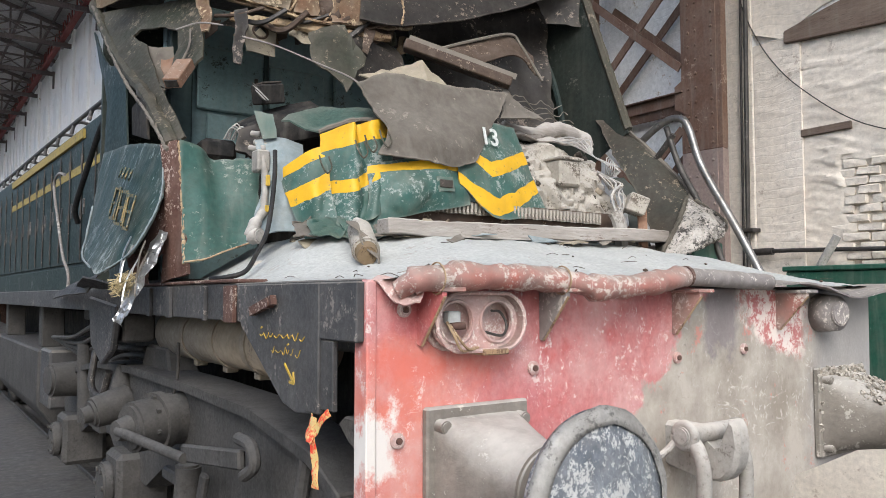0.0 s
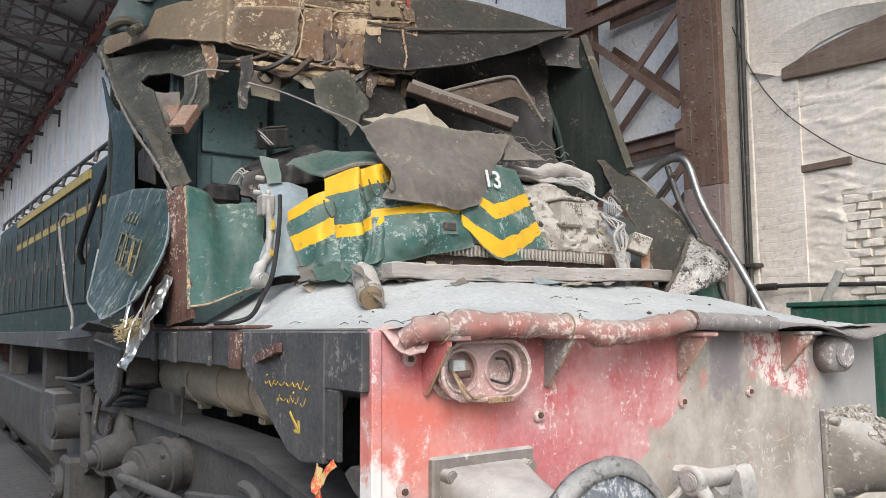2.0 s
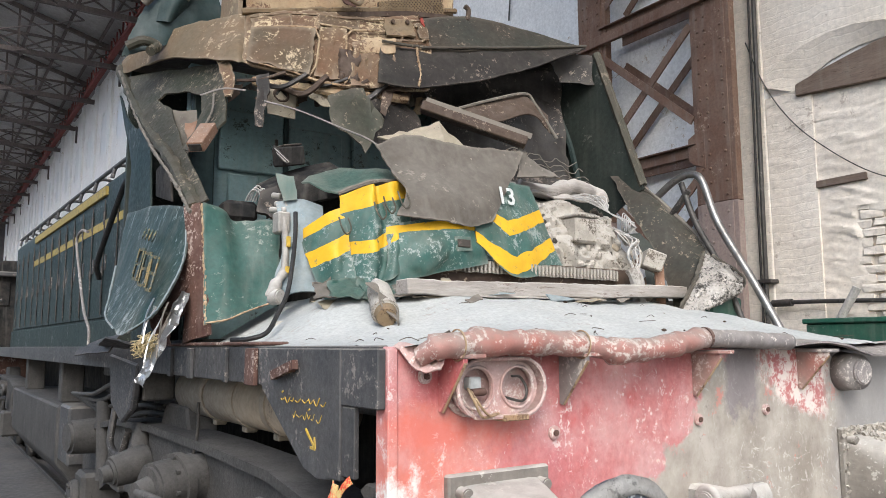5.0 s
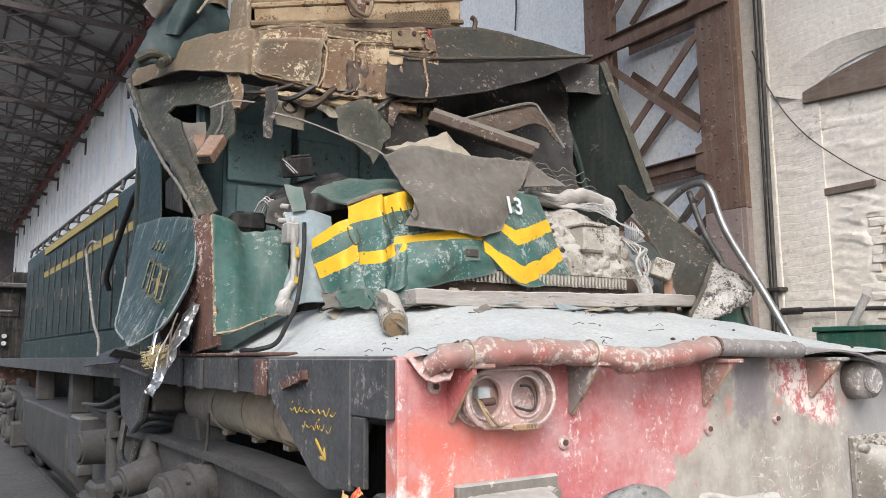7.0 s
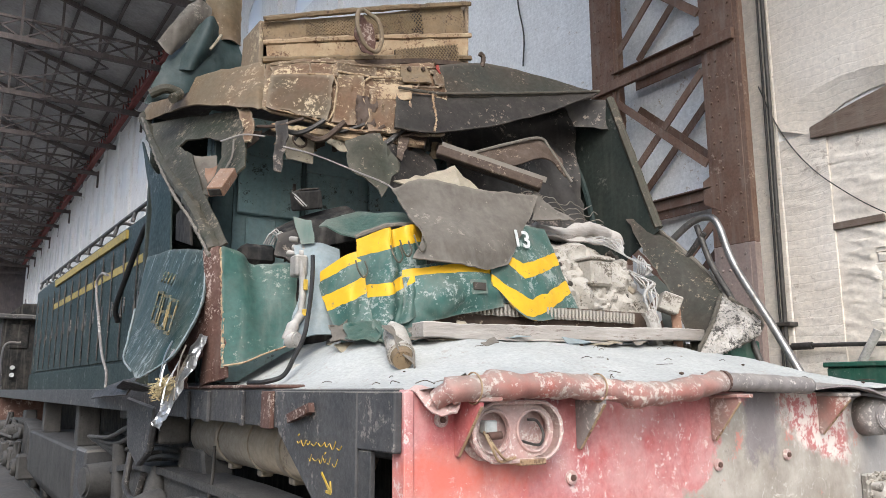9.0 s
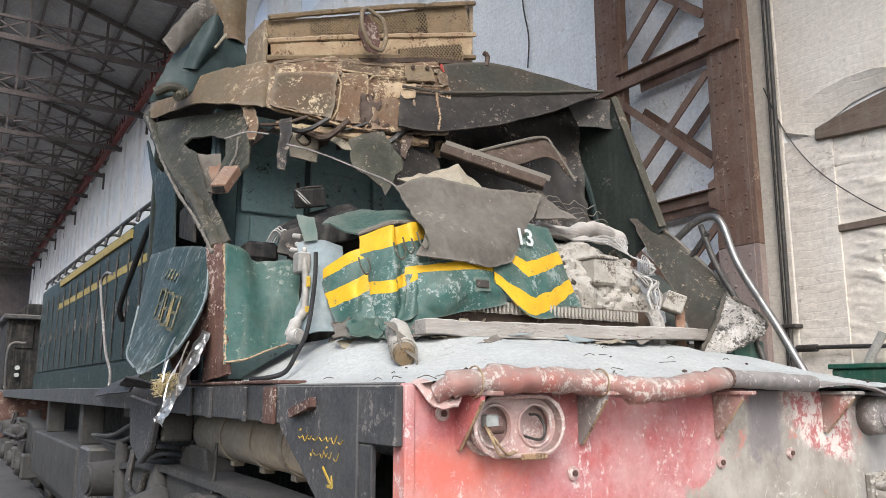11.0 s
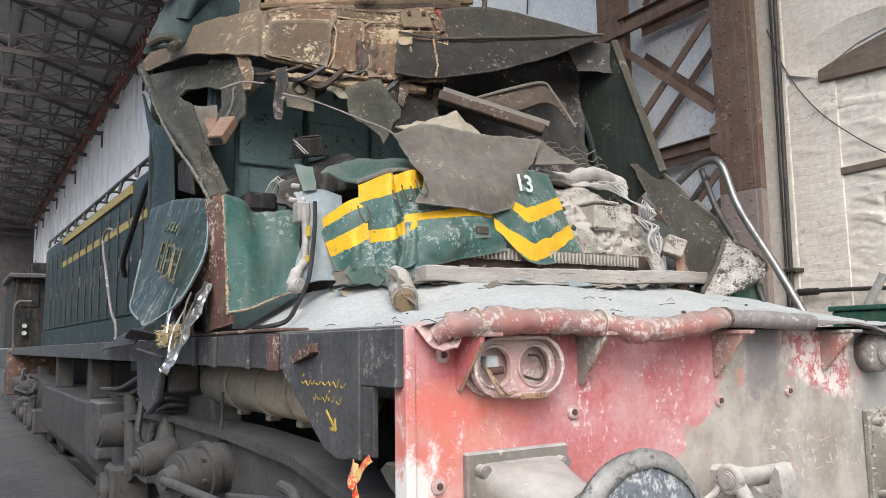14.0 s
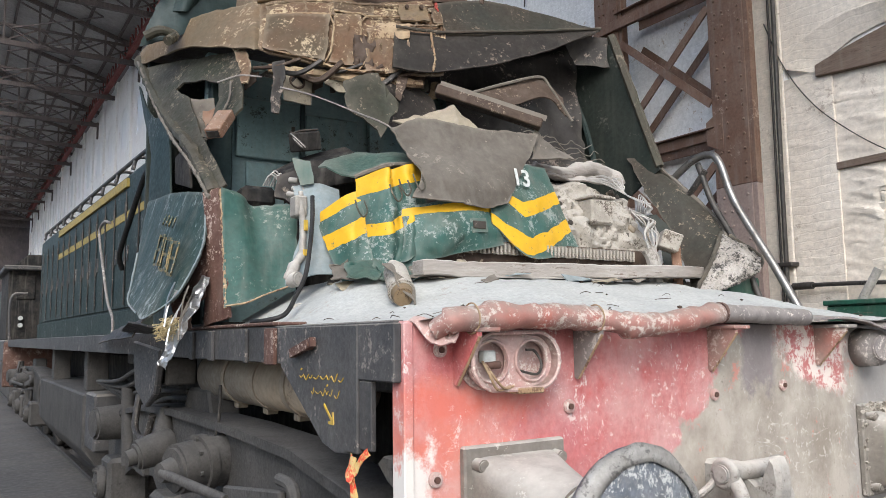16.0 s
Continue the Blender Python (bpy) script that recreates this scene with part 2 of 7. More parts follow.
M_ROOF = plain("rusty_chipped_roof_paint", (0.150, 0.076, 0.040), (0.165, 0.115, 0.066), (0.52, 0.41, 0.26), 0.15, rough=0.7, scale=4, fine=40, bump=0.5, dust=0.12, grime=0.14, edges=0.4)
M_ROOFOLIVE = plain("dusty_tan_roof_paint", (0.205, 0.138, 0.080), (0.145, 0.112, 0.066), (0.42, 0.33, 0.22), 0.08, rough=0.7, scale=3, fine=40, dust=0.2, grime=0.14, edges=0.3)
M_CHARCOAL = plain("charcoal_sheet_metal", (0.012, 0.011, 0.010), (0.024, 0.019, 0.017), (0.20, 0.16, 0.13), 0.08, rough=0.55, scale=3, fine=35, dust=0.15, grime=0.08, edges=0.15)
M_CREAM = plain("flaking_cream_paint", (0.52, 0.40, 0.25), (0.34, 0.215, 0.12), (0.15, 0.085, 0.05), 0.18, rough=0.7, scale=6, fine=50, dust=0.2, grime=0.14)
M_BROWN = plain("rusty_brown_sheet", (0.060, 0.037, 0.026), (0.092, 0.062, 0.044), (0.28, 0.22, 0.16), 0.07, rough=0.65, scale=4, dust=0.1, grime=0.12)
M_RUST = plain("red_brown_rust", (0.088, 0.042, 0.033), (0.145, 0.078, 0.060), (0.40, 0.32, 0.27), 0.13, rough=0.75, scale=6, fine=50, dust=0.15, grime=0.15)
M_RUBBER = plain("dusty_grey_brown_sheet", (0.088, 0.076, 0.063), (0.120, 0.106, 0.090), (0.26, 0.23, 0.19), 0.06, rough=0.8, scale=3, fine=30, bump=0.25, dust=0.4, edges=0.4)
M_CREAMPLATE = plain("cream_plate_paint", (0.42, 0.37, 0.27), (0.33, 0.28, 0.21), (0.15, 0.11, 0.08), 0.06, rough=0.6, scale=7, dust=0.2)
M_DUST = plain("pale_cement_dust", (0.44, 0.455, 0.445), (0.53, 0.54, 0.52), (0.36, 0.34, 0.31), 0.05, grime=0.08, rough=0.95, scale=2.5, fine=60, bump=0.35, depth=0.006)
# Dark chips here paint the shaded gaps between lumps; dust lies on top.
M_RUBBLE = plain("dust_caked_rubble", (0.38, 0.35, 0.30), (0.50, 0.46, 0.40), (0.10, 0.08, 0.06), 0.17, rough=0.9, scale=7, fine=50, bump=0.7, dust=0.7, dust_colour=(0.52, 0.49, 0.44))
M_WOOD = plain("dusty_old_wood", (0.30, 0.265, 0.235), (0.42, 0.39, 0.36), (0.16, 0.12, 0.10), 0.10, rough=0.85, scale=4, fine=30, bump=0.4, dust=0.6, dust_colour=(0.6, 0.57, 0.52), stretch=(0.4, 2, 3))
M_BARK = plain("reddish_broken_wood", (0.25, 0.13, 0.08), (0.33, 0.19, 0.12), (0.45, 0.37, 0.28), 0.08, rough=0.85, scale=6, dust=0.4)
M_STEEL = plain("worn_grey_steel", (0.30, 0.285, 0.26), (0.42, 0.40, 0.37), (0.16, 0.14, 0.12), 0.1, rough=0.72, metal=0.1, scale=5, fine=45, bump=0.3, dust=0.8, dust_colour=(0.62, 0.59, 0.54))
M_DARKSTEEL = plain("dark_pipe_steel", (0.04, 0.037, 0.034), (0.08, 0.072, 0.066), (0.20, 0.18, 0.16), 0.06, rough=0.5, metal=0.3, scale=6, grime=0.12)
M_BARE = plain("bare_bright_pipe_steel", (0.22, 0.21, 0.20), (0.32, 0.31, 0.30), (0.16, 0.13, 0.11), 0.1, rough=0.35, metal=0.8, scale=8)
M_COWL = plain("scuffed_bare_metal", (0.38, 0.35, 0.31), (0.52, 0.49, 0.45), (0.05, 0.045, 0.04), 0.22, rough=0.5, metal=0.3, scale=9, fine=60, bump=0.6, grime=0.1)
M_DISC = plain("scuffed_blue_grey_steel", (0.13, 0.15, 0.18), (0.30, 0.33, 0.36), (0.58, 0.59, 0.58), 0.20, rough=0.5, metal=0.3, scale=9, fine=50, bump=0.5)
M_PINK = plain("faded_pink_lamp_paint", (0.55, 0.35, 0.32), (0.60, 0.48, 0.44), (0.70, 0.62, 0.57), 0.16, rough=0.55, scale=9, fine=50, dust=0.3, grime=0.12)
M_FOIL = plain("crumpled_aluminium", (0.55, 0.56, 0.57), (0.66, 0.66, 0.66), (0.3, 0.29, 0.27), 0.1, rough=0.35, metal=0.85, scale=10)
M_STRAW = plain("yellowed_insulation", (0.50, 0.40, 0.20), (0.62, 0.52, 0.32), None, 0, rough=0.95, scale=12, bump=0.6)
M_YELLOW = plain("yellow_paint", (0.66, 0.45, 0.05), (0.55, 0.36, 0.05), None, 0, rough=0.6, scale=20)
M_BAND = plain("dull_band_yellow", (0.46, 0.34, 0.08), (0.36, 0.27, 0.08), (0.05, 0.08, 0.07), 0.10, rough=0.6, scale=8)
M_OCHRE = plain("ochre_letter_paint", (0.30, 0.22, 0.09), (0.22, 0.17, 0.08), (0.05, 0.08, 0.07), 0.3, rough=0.6, scale=10)
M_TAPE = plain("striped_barrier_tape", (0.80, 0.62, 0.30), (0.74, 0.50, 0.14), (0.70, 0.06, 0.03), 0.30, rough=0.45, scale=9, grime=0.0)
M_RIVET = plain("brown_steelwork_paint", (0.135, 0.072, 0.048), (0.20, 0.125, 0.09), (0.30, 0.22, 0.17), 0.03, rough=0.7, scale=2.5, fine=35, bump=0.2)
M_RIVETPALE = plain("dusty_rose_steelwork_paint", (0.27, 0.20, 0.175), (0.34, 0.27, 0.24), None, 0, rough=0.75, scale=2.5, fine=35)
M_TRUSS = plain("sooty_truss_steel", (0.075, 0.064, 0.064), (0.12, 0.098, 0.098), None, 0, rough=0.8, scale=1.5)
M_OXIDE = plain("red_oxide_steel", (0.17, 0.035, 0.035), (0.22, 0.06, 0.055), None, 0, rough=0.8, scale=1.5)
M_SHEETROOF = plain("sooty_roof_sheet", (0.30, 0.295, 0.295), (0.40, 0.39, 0.385), None, 0, rough=0.8, scale=0.6, fine=6)
M_WALL = whitewash("lime_washed_brick", (0.90, 0.90, 0.90), (0.85, 0.85, 0.85), 0.085)
M_CREAMWALL = whitewash("cream_washed_brick", (0.86, 0.79, 0.70), (0.80, 0.72, 0.62), 0.085)
M_BRICK = whitewash("lime_washed_single_brick", (0.84, 0.77, 0.68), (0.76, 0.68, 0.58))
M_MORTAR = plain("sandy_mortar", (0.66, 0.59, 0.51), (0.74, 0.68, 0.60), None, 0, rough=0.95, scale=6, bump=0.5)
M_TIMBER = plain("weathered_brown_timber", (0.15, 0.105, 0.08), (0.22, 0.165, 0.13), (0.10, 0.07, 0.05), 0.1, rough=0.85, scale=3, fine=25, bump=0.5, dust=0.3, stretch=(2, 0.4, 3))
M_GROUND = plain("oily_grey_dust_floor", (0.085, 0.083, 0.082), (0.125, 0.121, 0.118), (0.08, 0.075, 0.07), 0.05, rough=0.85, scale=0.8, fine=12, bump=0.3)
M_GREENBOX = plain("plain_green_enamel", (0.02, 0.09, 0.06), (0.03, 0.11, 0.075), (0.2, 0.22, 0.2), 0.02, rough=0.45, scale=3)
# Near-black for black parts, and for shade put into openings and recesses.
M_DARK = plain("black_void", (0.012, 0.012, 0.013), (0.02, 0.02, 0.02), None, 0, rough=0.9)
M_WHITE = plain("white_letter_paint", (0.72, 0.74, 0.72), (0.6, 0.64, 0.62), None, 0, rough=0.6, scale=20)
M_WIRE = plain("pale_cable_sheath", (0.45, 0.44, 0.42), (0.55, 0.53, 0.5), None, 0, rough=0.6, scale=20)
M_RED2 = plain("red_plate_paint", (0.40, 0.05, 0.03), (0.3, 0.05, 0.04), None, 0, rough=0.6, scale=12)
M_BUFFER = plain("dusty_brown_cast_steel", (0.15, 0.13, 0.11), (0.25, 0.225, 0.19), (0.50, 0.47, 0.42), 0.09, rough=0.6, metal=0.1, scale=5, fine=45, bump=0.35, dust=0.85, dust_colour=(0.56, 0.54, 0.50))
M_RIM = plain("worn_pale_rim_steel", (0.30, 0.29, 0.27), (0.40, 0.39, 0.37), (0.13, 0.125, 0.12), 0.16, rough=0.5, metal=0.3, scale=8, fine=45, bump=0.5)
M_HOSE = plain("black_rubber", (0.018, 0.018, 0.019), (0.03, 0.03, 0.03), None, 0, rough=0.55, scale=6, grime=0.05)
M_NOSE = plain("dusty_brown_grey_sheet", (0.046, 0.037, 0.027), (0.027, 0.031, 0.024), (0.22, 0.18, 0.13), 0.08, rough=0.6, scale=4, fine=40, dust=0.08, grime=0.10, edges=0.3)
M_ROOFDARK = plain("sooty_olive_roof_paint", (0.095, 0.072, 0.042), (0.135, 0.080, 0.045), (0.48, 0.38, 0.25), 0.11, rough=0.7, scale=5, fine=40, bump=0.5, dust=0.1, grime=0.12, edges=0.4)
M_GRILLE = plain("dusty_tan_grille_paint", (0.25, 0.172, 0.095), (0.17, 0.125, 0.072), (0.08, 0.05, 0.032), 0.14, rough=0.75, scale=8, fine=50, dust=0.2, grime=0.14)
M_PANE = bpy.data.materials.new("dusty_window_glass")
M_PANE.use_nodes = True
_p = M_PANE.node_tree.nodes["Principled BSDF"]
_p.inputs["Transmission Weight"].default_value, _p.inputs["Roughness"].default_value = 0.75, 0.9
_p.inputs["Base Color"].default_value = (0.95, 0.95, 0.95, 1)
S_A = striped("green_sheet_two_yellow_bands", [(0.85, 0.5, 0.84, 0.84, 0.3), (0.40, 0.5, 0.41, 0.43, 0.2)])
S_B = striped("green_sheet_upper_lower_bands", [(0.81, 0.5, 0.80, 0.80, 0.3), (0.38, 0.5, 0.37, 0.42, 0.13)])
S_C = striped("green_sheet_top_band", [(0.82, 0.5, 0.80, 0.78, 0.14)])
S_D = striped("green_sheet_chevrons", [(0.0, 0.5, 0.02, 0.22, 0.17), (0.52, 0.42, 0.36, 0.60, 0.14)])

# ---- mesh tools ----


def part(name, bm, material, parent=None, label=""):
    """Links a bmesh as one mesh object under a thing or a part."""
    bmesh.ops.recalc_face_normals(bm, faces=bm.faces)
    me = bpy.data.meshes.new(name)
    bm.to_mesh(me)
    bm.free()
    me.materials.append(material)
    ob = new(name, me)
    ob.parent = parent
    if label:
        tagged(ob, label)
    return ob


def thing(name, x, y, z, label, category, group="", kind=""):
    """An Empty at the base of a thing; its parts keep world coordinates."""
    ob = new(name)
    ob.location = (x, y, z)
    ob.empty_display_size = 0.05
    return tagged(ob, label, category, group, kind)


def keep(ob, parent):
    """Parents ob to a thing without moving it."""
    ob.parent = parent
    if parent.type == "EMPTY":
        ob.matrix_parent_inverse = Matrix.Translation(-parent.location)
    return ob


def add(name, bm, material, parent=None, label="", smooth=False):
    if not smooth:
        bm.normal_update()
        for f in bm.faces:
            f.smooth = True
        for e in bm.edges:
            e.smooth = len(e.link_faces) == 2 and e.calc_face_angle(0) < radians(32)
    ob = part(name, bm, material, None, label)
    if parent is not None:
        keep(ob, parent)
    if smooth:
        ob.data.shade_smooth()
    return ob


def solo(ob, label, category, group="", kind=""):
    return tagged(ob, label, category, group, kind)


def box(x0, x1, y0, y1, z0, z1, bevel=0.006, bm=None):
    bm = bm or bmesh.new()
    r = bmesh.ops.create_cube(bm, size=1, matrix=Matrix.LocRotScale(
        ((x0 + x1) / 2, (y0 + y1) / 2, (z0 + z1) / 2), None, (x1 - x0, y1 - y0, z1 - z0)))
    if bevel:
        edges = list({e for v in r["verts"] for e in v.link_edges})
        bmesh.ops.bevel(bm, geom=edges, offset=min(bevel, 0.3 * min(x1 - x0, y1 - y0, z1 - z0)), segments=1, affect="EDGES")
    return bm


def bar(p, q, w, h, bm=None, up=(0, 0, 1), bevel=0.0):
    """A beam of section w by h from p to q."""
    bm = bm or bmesh.new()
    p, q = Vector(p), Vector(q)
    d = (q - p)
    length = d.length
    d.normalize()
    side = d.cross(Vector(up))
    if side.length < 1e-4:
        side = d.cross(Vector((1, 0, 0)))
    side.normalize()
    top = side.cross(d)
    rot = Matrix((side, d, top)).transposed().to_4x4()
    m = Matrix.Translation((p + q) / 2) @ rot @ Matrix.Diagonal((w, length, h, 1))
    r = bmesh.ops.create_cube(bm, size=1, matrix=m)
    if bevel:
        edges = list({e for v in r["verts"] for e in v.link_edges})
        bmesh.ops.bevel(bm, geom=edges, offset=bevel, segments=1, affect="EDGES")
    return bm


def cyl(p, q, r0, r1=None, bm=None, seg=20, bevel=0.0):
    """A round bar or cone from p to q."""
    bm = bm or bmesh.new()
    p, q = Vector(p), Vector(q)
    d = q - p
    m = Matrix.Translation((p + q) / 2) @ d.to_track_quat("Z", "Y").to_matrix().to_4x4()
    r = bmesh.ops.create_cone(bm, cap_ends=True, segments=seg, radius1=r0, radius2=r0 if r1 is None else r1, depth=d.length, matrix=m)
    if bevel:
        caps = [e for v in r["verts"] for e in v.link_edges if any(len(f.verts) > 4 for f in e.link_faces)]
        bmesh.ops.bevel(bm, geom=list(set(caps)), offset=bevel, segments=2, affect="EDGES")
    return bm


def spline(pts, n):
    """Smooth points along a row of points."""
    p = np.array(pts, float)
    if len(p) == 2:
        return [p[0] + (p[1] - p[0]) * i / n for i in range(n + 1)]
    e = np.vstack([2 * p[0] - p[1], p, 2 * p[-1] - p[-2]])
    out = []
    for i in range(n + 1):
        s = i / n * (len(p) - 1)
        k = min(int(s), len(p) - 2)
        f = s - k
        a, b, c, d = e[k:k + 4]
        out.append(0.5 * (2 * b + (c - a) * f + (2 * a - 5 * b + 4 * c - d) * f * f + (3 * b - a - 3 * c + d) * f ** 3))
    return out


def tube(pts, r, bm=None, n=24, seg=10, lumps=0.0):
    """A pipe, cable or rolled edge along a smooth line; lumps: uneven radius."""
    bm = bm or bmesh.new()
    line = [Vector(v) for v in spline(pts, n)]
    rings = []
    side = None
    for i, v in enumerate(line):
        d = (line[min(i + 1, n)] - line[max(i - 1, 0)]).normalized()
        if side is None:
            side = d.cross(Vector((0.3, 0.2, 1))).normalized()
        side = (side - d * side.dot(d)).normalized()
        top = d.cross(side)
        rr = r if isinstance(r, (int, float)) else r[min(int(i / n * len(r)), len(r) - 1)]
        ring = []
        for k in range(seg):
            a = 2 * math.pi * k / seg
            w = side * math.cos(a) + top * math.sin(a)
            rad = rr * (1 + lumps * noise.noise((v + w * rr) * (0.6 / rr)))
            ring.append(bm.verts.new(v + w * rad))
        rings.append(ring)
    for a, b in zip(rings, rings[1:]):
        for k in range(seg):
            bm.faces.new((a[k], a[(k + 1) % seg], b[(k + 1) % seg], b[k]))
    bm.faces.new(rings[0])
    bm.faces.new(rings[-1][::-1])
    return bm


def crease(p, amp, fs, seed):
    """Sharp folds and dents for beaten sheet metal."""
    q = Vector(p) * fs + Vector((seed * 3.7, seed * 1.3, seed * 2.1))
    ridge = 1 - 2 * abs(noise.noise(q))
    ridge += 0.55 * (0.5 - abs(noise.noise(q * 2.7 + Vector((3, 8, 1)))) * 2.2)
    return Vector((noise.noise(q + Vector((9, 0, 0))) * 0.5, ridge * 0.6 - 0.3 + noise.noise(q * 2.3) * 0.4, noise.noise(q + Vector((0, 9, 0))) * 0.5)) * amp


def thicken(bm, t):
    """Gives an open sheet a back face and edges."""
    bm.normal_update()
    faces, rim = bm.faces[:], [e for e in bm.edges if e.is_boundary]
    uvl = bm.loops.layers.uv.active
    back = {v: bm.verts.new(v.co - v.normal * t) for v in bm.verts[:]}
    for f in faces:
        g = bm.faces.new([back[v] for v in reversed(f.verts)])
        if uvl:
            for a, b in zip(g.loops, reversed(f.loops)):
                a[uvl].uv = b[uvl].uv
    for e in rim:
        a, b = e.verts
        bm.faces.new((a, b, back[b], back[a]))
    return bm


def patch(rows, nu=28, nv=24, amp=0.012, fs=5.0, thick=0.006, seed=0, tear=0.0):
    """A sheet through a small net of points (rows from the top edge down), dented, with thickness and a u, v layout."""
    cols = [spline(r, nu) for r in rows]
    bm = bmesh.new()
    uvl = bm.loops.layers.uv.new("UVMap")
    grid = []
    for i in range(nu + 1):
        line = spline([c[i] for c in cols], nv)
        out = []
        for j, p in enumerate(line):
            v = Vector(p) + crease(p, amp, fs, seed)
            if tear and (i in (0, nu) or j in (0, nv)):
                v += Vector((noise.noise(v * 23), noise.noise(v * 21 + Vector((5, 0, 0))), noise.noise(v * 22 + Vector((0, 7, 0))))) * tear
            out.append(bm.verts.new(v))
        grid.append(out)
    for i in range(nu):
        for j in range(nv):
            f = bm.faces.new((grid[i][j], grid[i][j + 1], grid[i + 1][j + 1], grid[i + 1][j]))
            for lp, (a, b) in zip(f.loops, ((i, j), (i, j + 1), (i + 1, j + 1), (i + 1, j))):
                lp[uvl].uv = (a / nu, 1 - b / nv)
    bmesh.ops.recalc_face_normals(bm, faces=bm.faces)
    return thicken(bm, thick)


def torn(corners, amp=0.012, fs=6.0, thick=0.006, seed=0, cuts=4):
    """A flat torn sheet of any outline, dented, with thickness."""
    bm = bmesh.new()
    bm.faces.new([bm.verts.new(c) for c in corners])
    bmesh.ops.triangulate(bm, faces=bm.faces[:])
    bmesh.ops.subdivide_edges(bm, edges=bm.edges[:], cuts=cuts, use_grid_fill=True)
    bmesh.ops.triangulate(bm, faces=bm.faces[:])
    for v in bm.verts:
        v.co += crease(v.co, amp, fs, seed)
        if v.is_boundary:
            v.co += Vector((noise.noise(v.co * 19), 0, noise.noise(v.co * 19 + Vector((4, 0, 0))))) * amp * 0.8
    bmesh.ops.recalc_face_normals(bm, faces=bm.faces)
    return thicken(bm, thick)


def prism(outline, axis, a, b, bevel=0.0):
    """An outline in the plane across axis (0 x, 1 y, 2 z) given depth from a to b."""
    bm = bmesh.new()

    def at(p, d):
        c = list(p)
        c.insert(axis, d)
        return c
    lo = [bm.verts.new(at(p, a)) for p in outline]
    hi = [bm.verts.new(at(p, b)) for p in outline]
    bm.faces.new(lo[::-1])
    bm.faces.new(hi)
    k = len(lo)
    for i in range(k):
        bm.faces.new((lo[i], lo[(i + 1) % k], hi[(i + 1) % k], hi[i]))
    if bevel:
        bmesh.ops.bevel(bm, geom=bm.edges[:], offset=bevel, segments=1, affect="EDGES")
    return bm

# ---- the shed ----
bm = bmesh.new()
bmesh.ops.create_grid(bm, x_segments=40, y_segments=40, size=400)
ground = solo(add("ground", bm, M_GROUND), "oily grey dusty shed floor reaching far out", "ground", kind="structure")

WX = 4.6                                   # face of the long wall beside the track
bm = box(WX + 0.14, WX + 0.5, -8, 90, 0, 11.2, 0)
box(WX, WX + 0.14, 2.62, 90, 0, 11.2, 0, bm)
box(WX, WX + 0.14, -0.6, 2.62, 4.9, 11.2, 0, bm)
box(WX + 0.08, WX + 0.14, -0.6, 2.62, 4.1, 4.9, 0, bm)
box(WX, WX + 0.14, -8, -0.6, 0, 11.2, 0, bm)
box(WX, WX + 0.06, -8, 90, 13.3, 15.2, 0, bm)
for k in range(26):                        # piers between the high windows
    box(WX, WX + 0.06, -8 + k * 3.9 + 0.62, -8 + k * 3.9 + 3.28, 11.2, 13.3, 0, bm)
    box(WX - 0.12, WX, -8 + k * 3.9 + 1.6, -8 + k * 3.9 + 2.3, 9.0, 15.2, 0, bm)
wall_east = solo(add("wall_east", bm, M_WALL), "tall lime-washed brick shed wall with high windows", "wall", kind="structure")
for k in range(26):                        # round heads of the high windows
    c = -8 + k * 3.9
    arc = [(c + 0.62 * math.cos(math.pi * i / 8), 12.75 + 0.55 * math.sin(math.pi * i / 8)) for i in range(9)]
    bm = prism([(c - 0.62, 13.32)] + [(c - 0.62, 12.75)] + arc[::-1][1:] + [(c + 0.62, 13.32)], 0, WX + 0.004, WX + 0.056)
    keep(add("window_head", bm, M_WALL), wall_east)
    keep(add("window_pane", box(WX + 0.03, WX + 0.036, c - 0.62, c + 0.62, 11.2, 13.3, 0), M_PANE), wall_east).visible_shadow = False
bm = box(WX - 0.03, WX - 0.002, 2.62, 2.95, 0, 11, 0.008)
keep(add("pilaster_strip", bm, M_CREAMWALL), wall_east)
keep(add("pier", box(WX, WX + 0.138, 2.13, 2.618, 0, 4.1, 0), M_CREAMWALL), wall_east)
keep(add("cream_facing", box(WX - 0.010, WX - 0.002, 2.13, 2.618, 0, 4.1, 0.002, box(WX - 0.010, WX - 0.002, -8, 2.62, 4.9, 11.2, 0.002)), M_CREAMWALL), wall_east)
# arch ring and timber lintel over the recess
ARCH = [(2.62, 4.22), (2.575, 4.33), (2.41, 4.45), (2.18, 4.53), (1.91, 4.575), (1.66, 4.57), (1.30, 4.50), (0.7, 4.42), (0.0, 4.3), (-0.6, 4.2)]
INNER = [(2.30, 4.10), (2.271, 4.18), (2.17, 4.23), (1.95, 4.33), (1.70, 4.385), (1.50, 4.39), (1.31, 4.37), (0.7, 4.30), (0.0, 4.2), (-0.6, 4.1)]
keep(add("spandrel", prism([(-0.6, 4.9)] + ARCH[::-1] + [(2.62, 4.9)], 0, WX - 0.010, WX + 0.078, 0.003), M_CREAMWALL), wall_east)
bm = bmesh.new()
lo, hi = [[bm.verts.new((x, y, z)) for y, z in arc] for x, arc in ((WX - 0.004, ARCH), (WX + 0.075, INNER))]
for k in range(len(lo) - 1):
    bm.faces.new((lo[k], lo[k + 1], hi[k + 1], hi[k]))
bmesh.ops.subdivide_edges(bm, edges=bm.edges[:], cuts=3, use_grid_fill=True)
keep(add("arch_soffit", thicken(bm, 0.02), M_CREAMWALL), wall_east)
top = [(2.27 - i * 0.25, 4.15 + 0.24 * math.sin(math.pi * i / 12)) for i in range(13)]
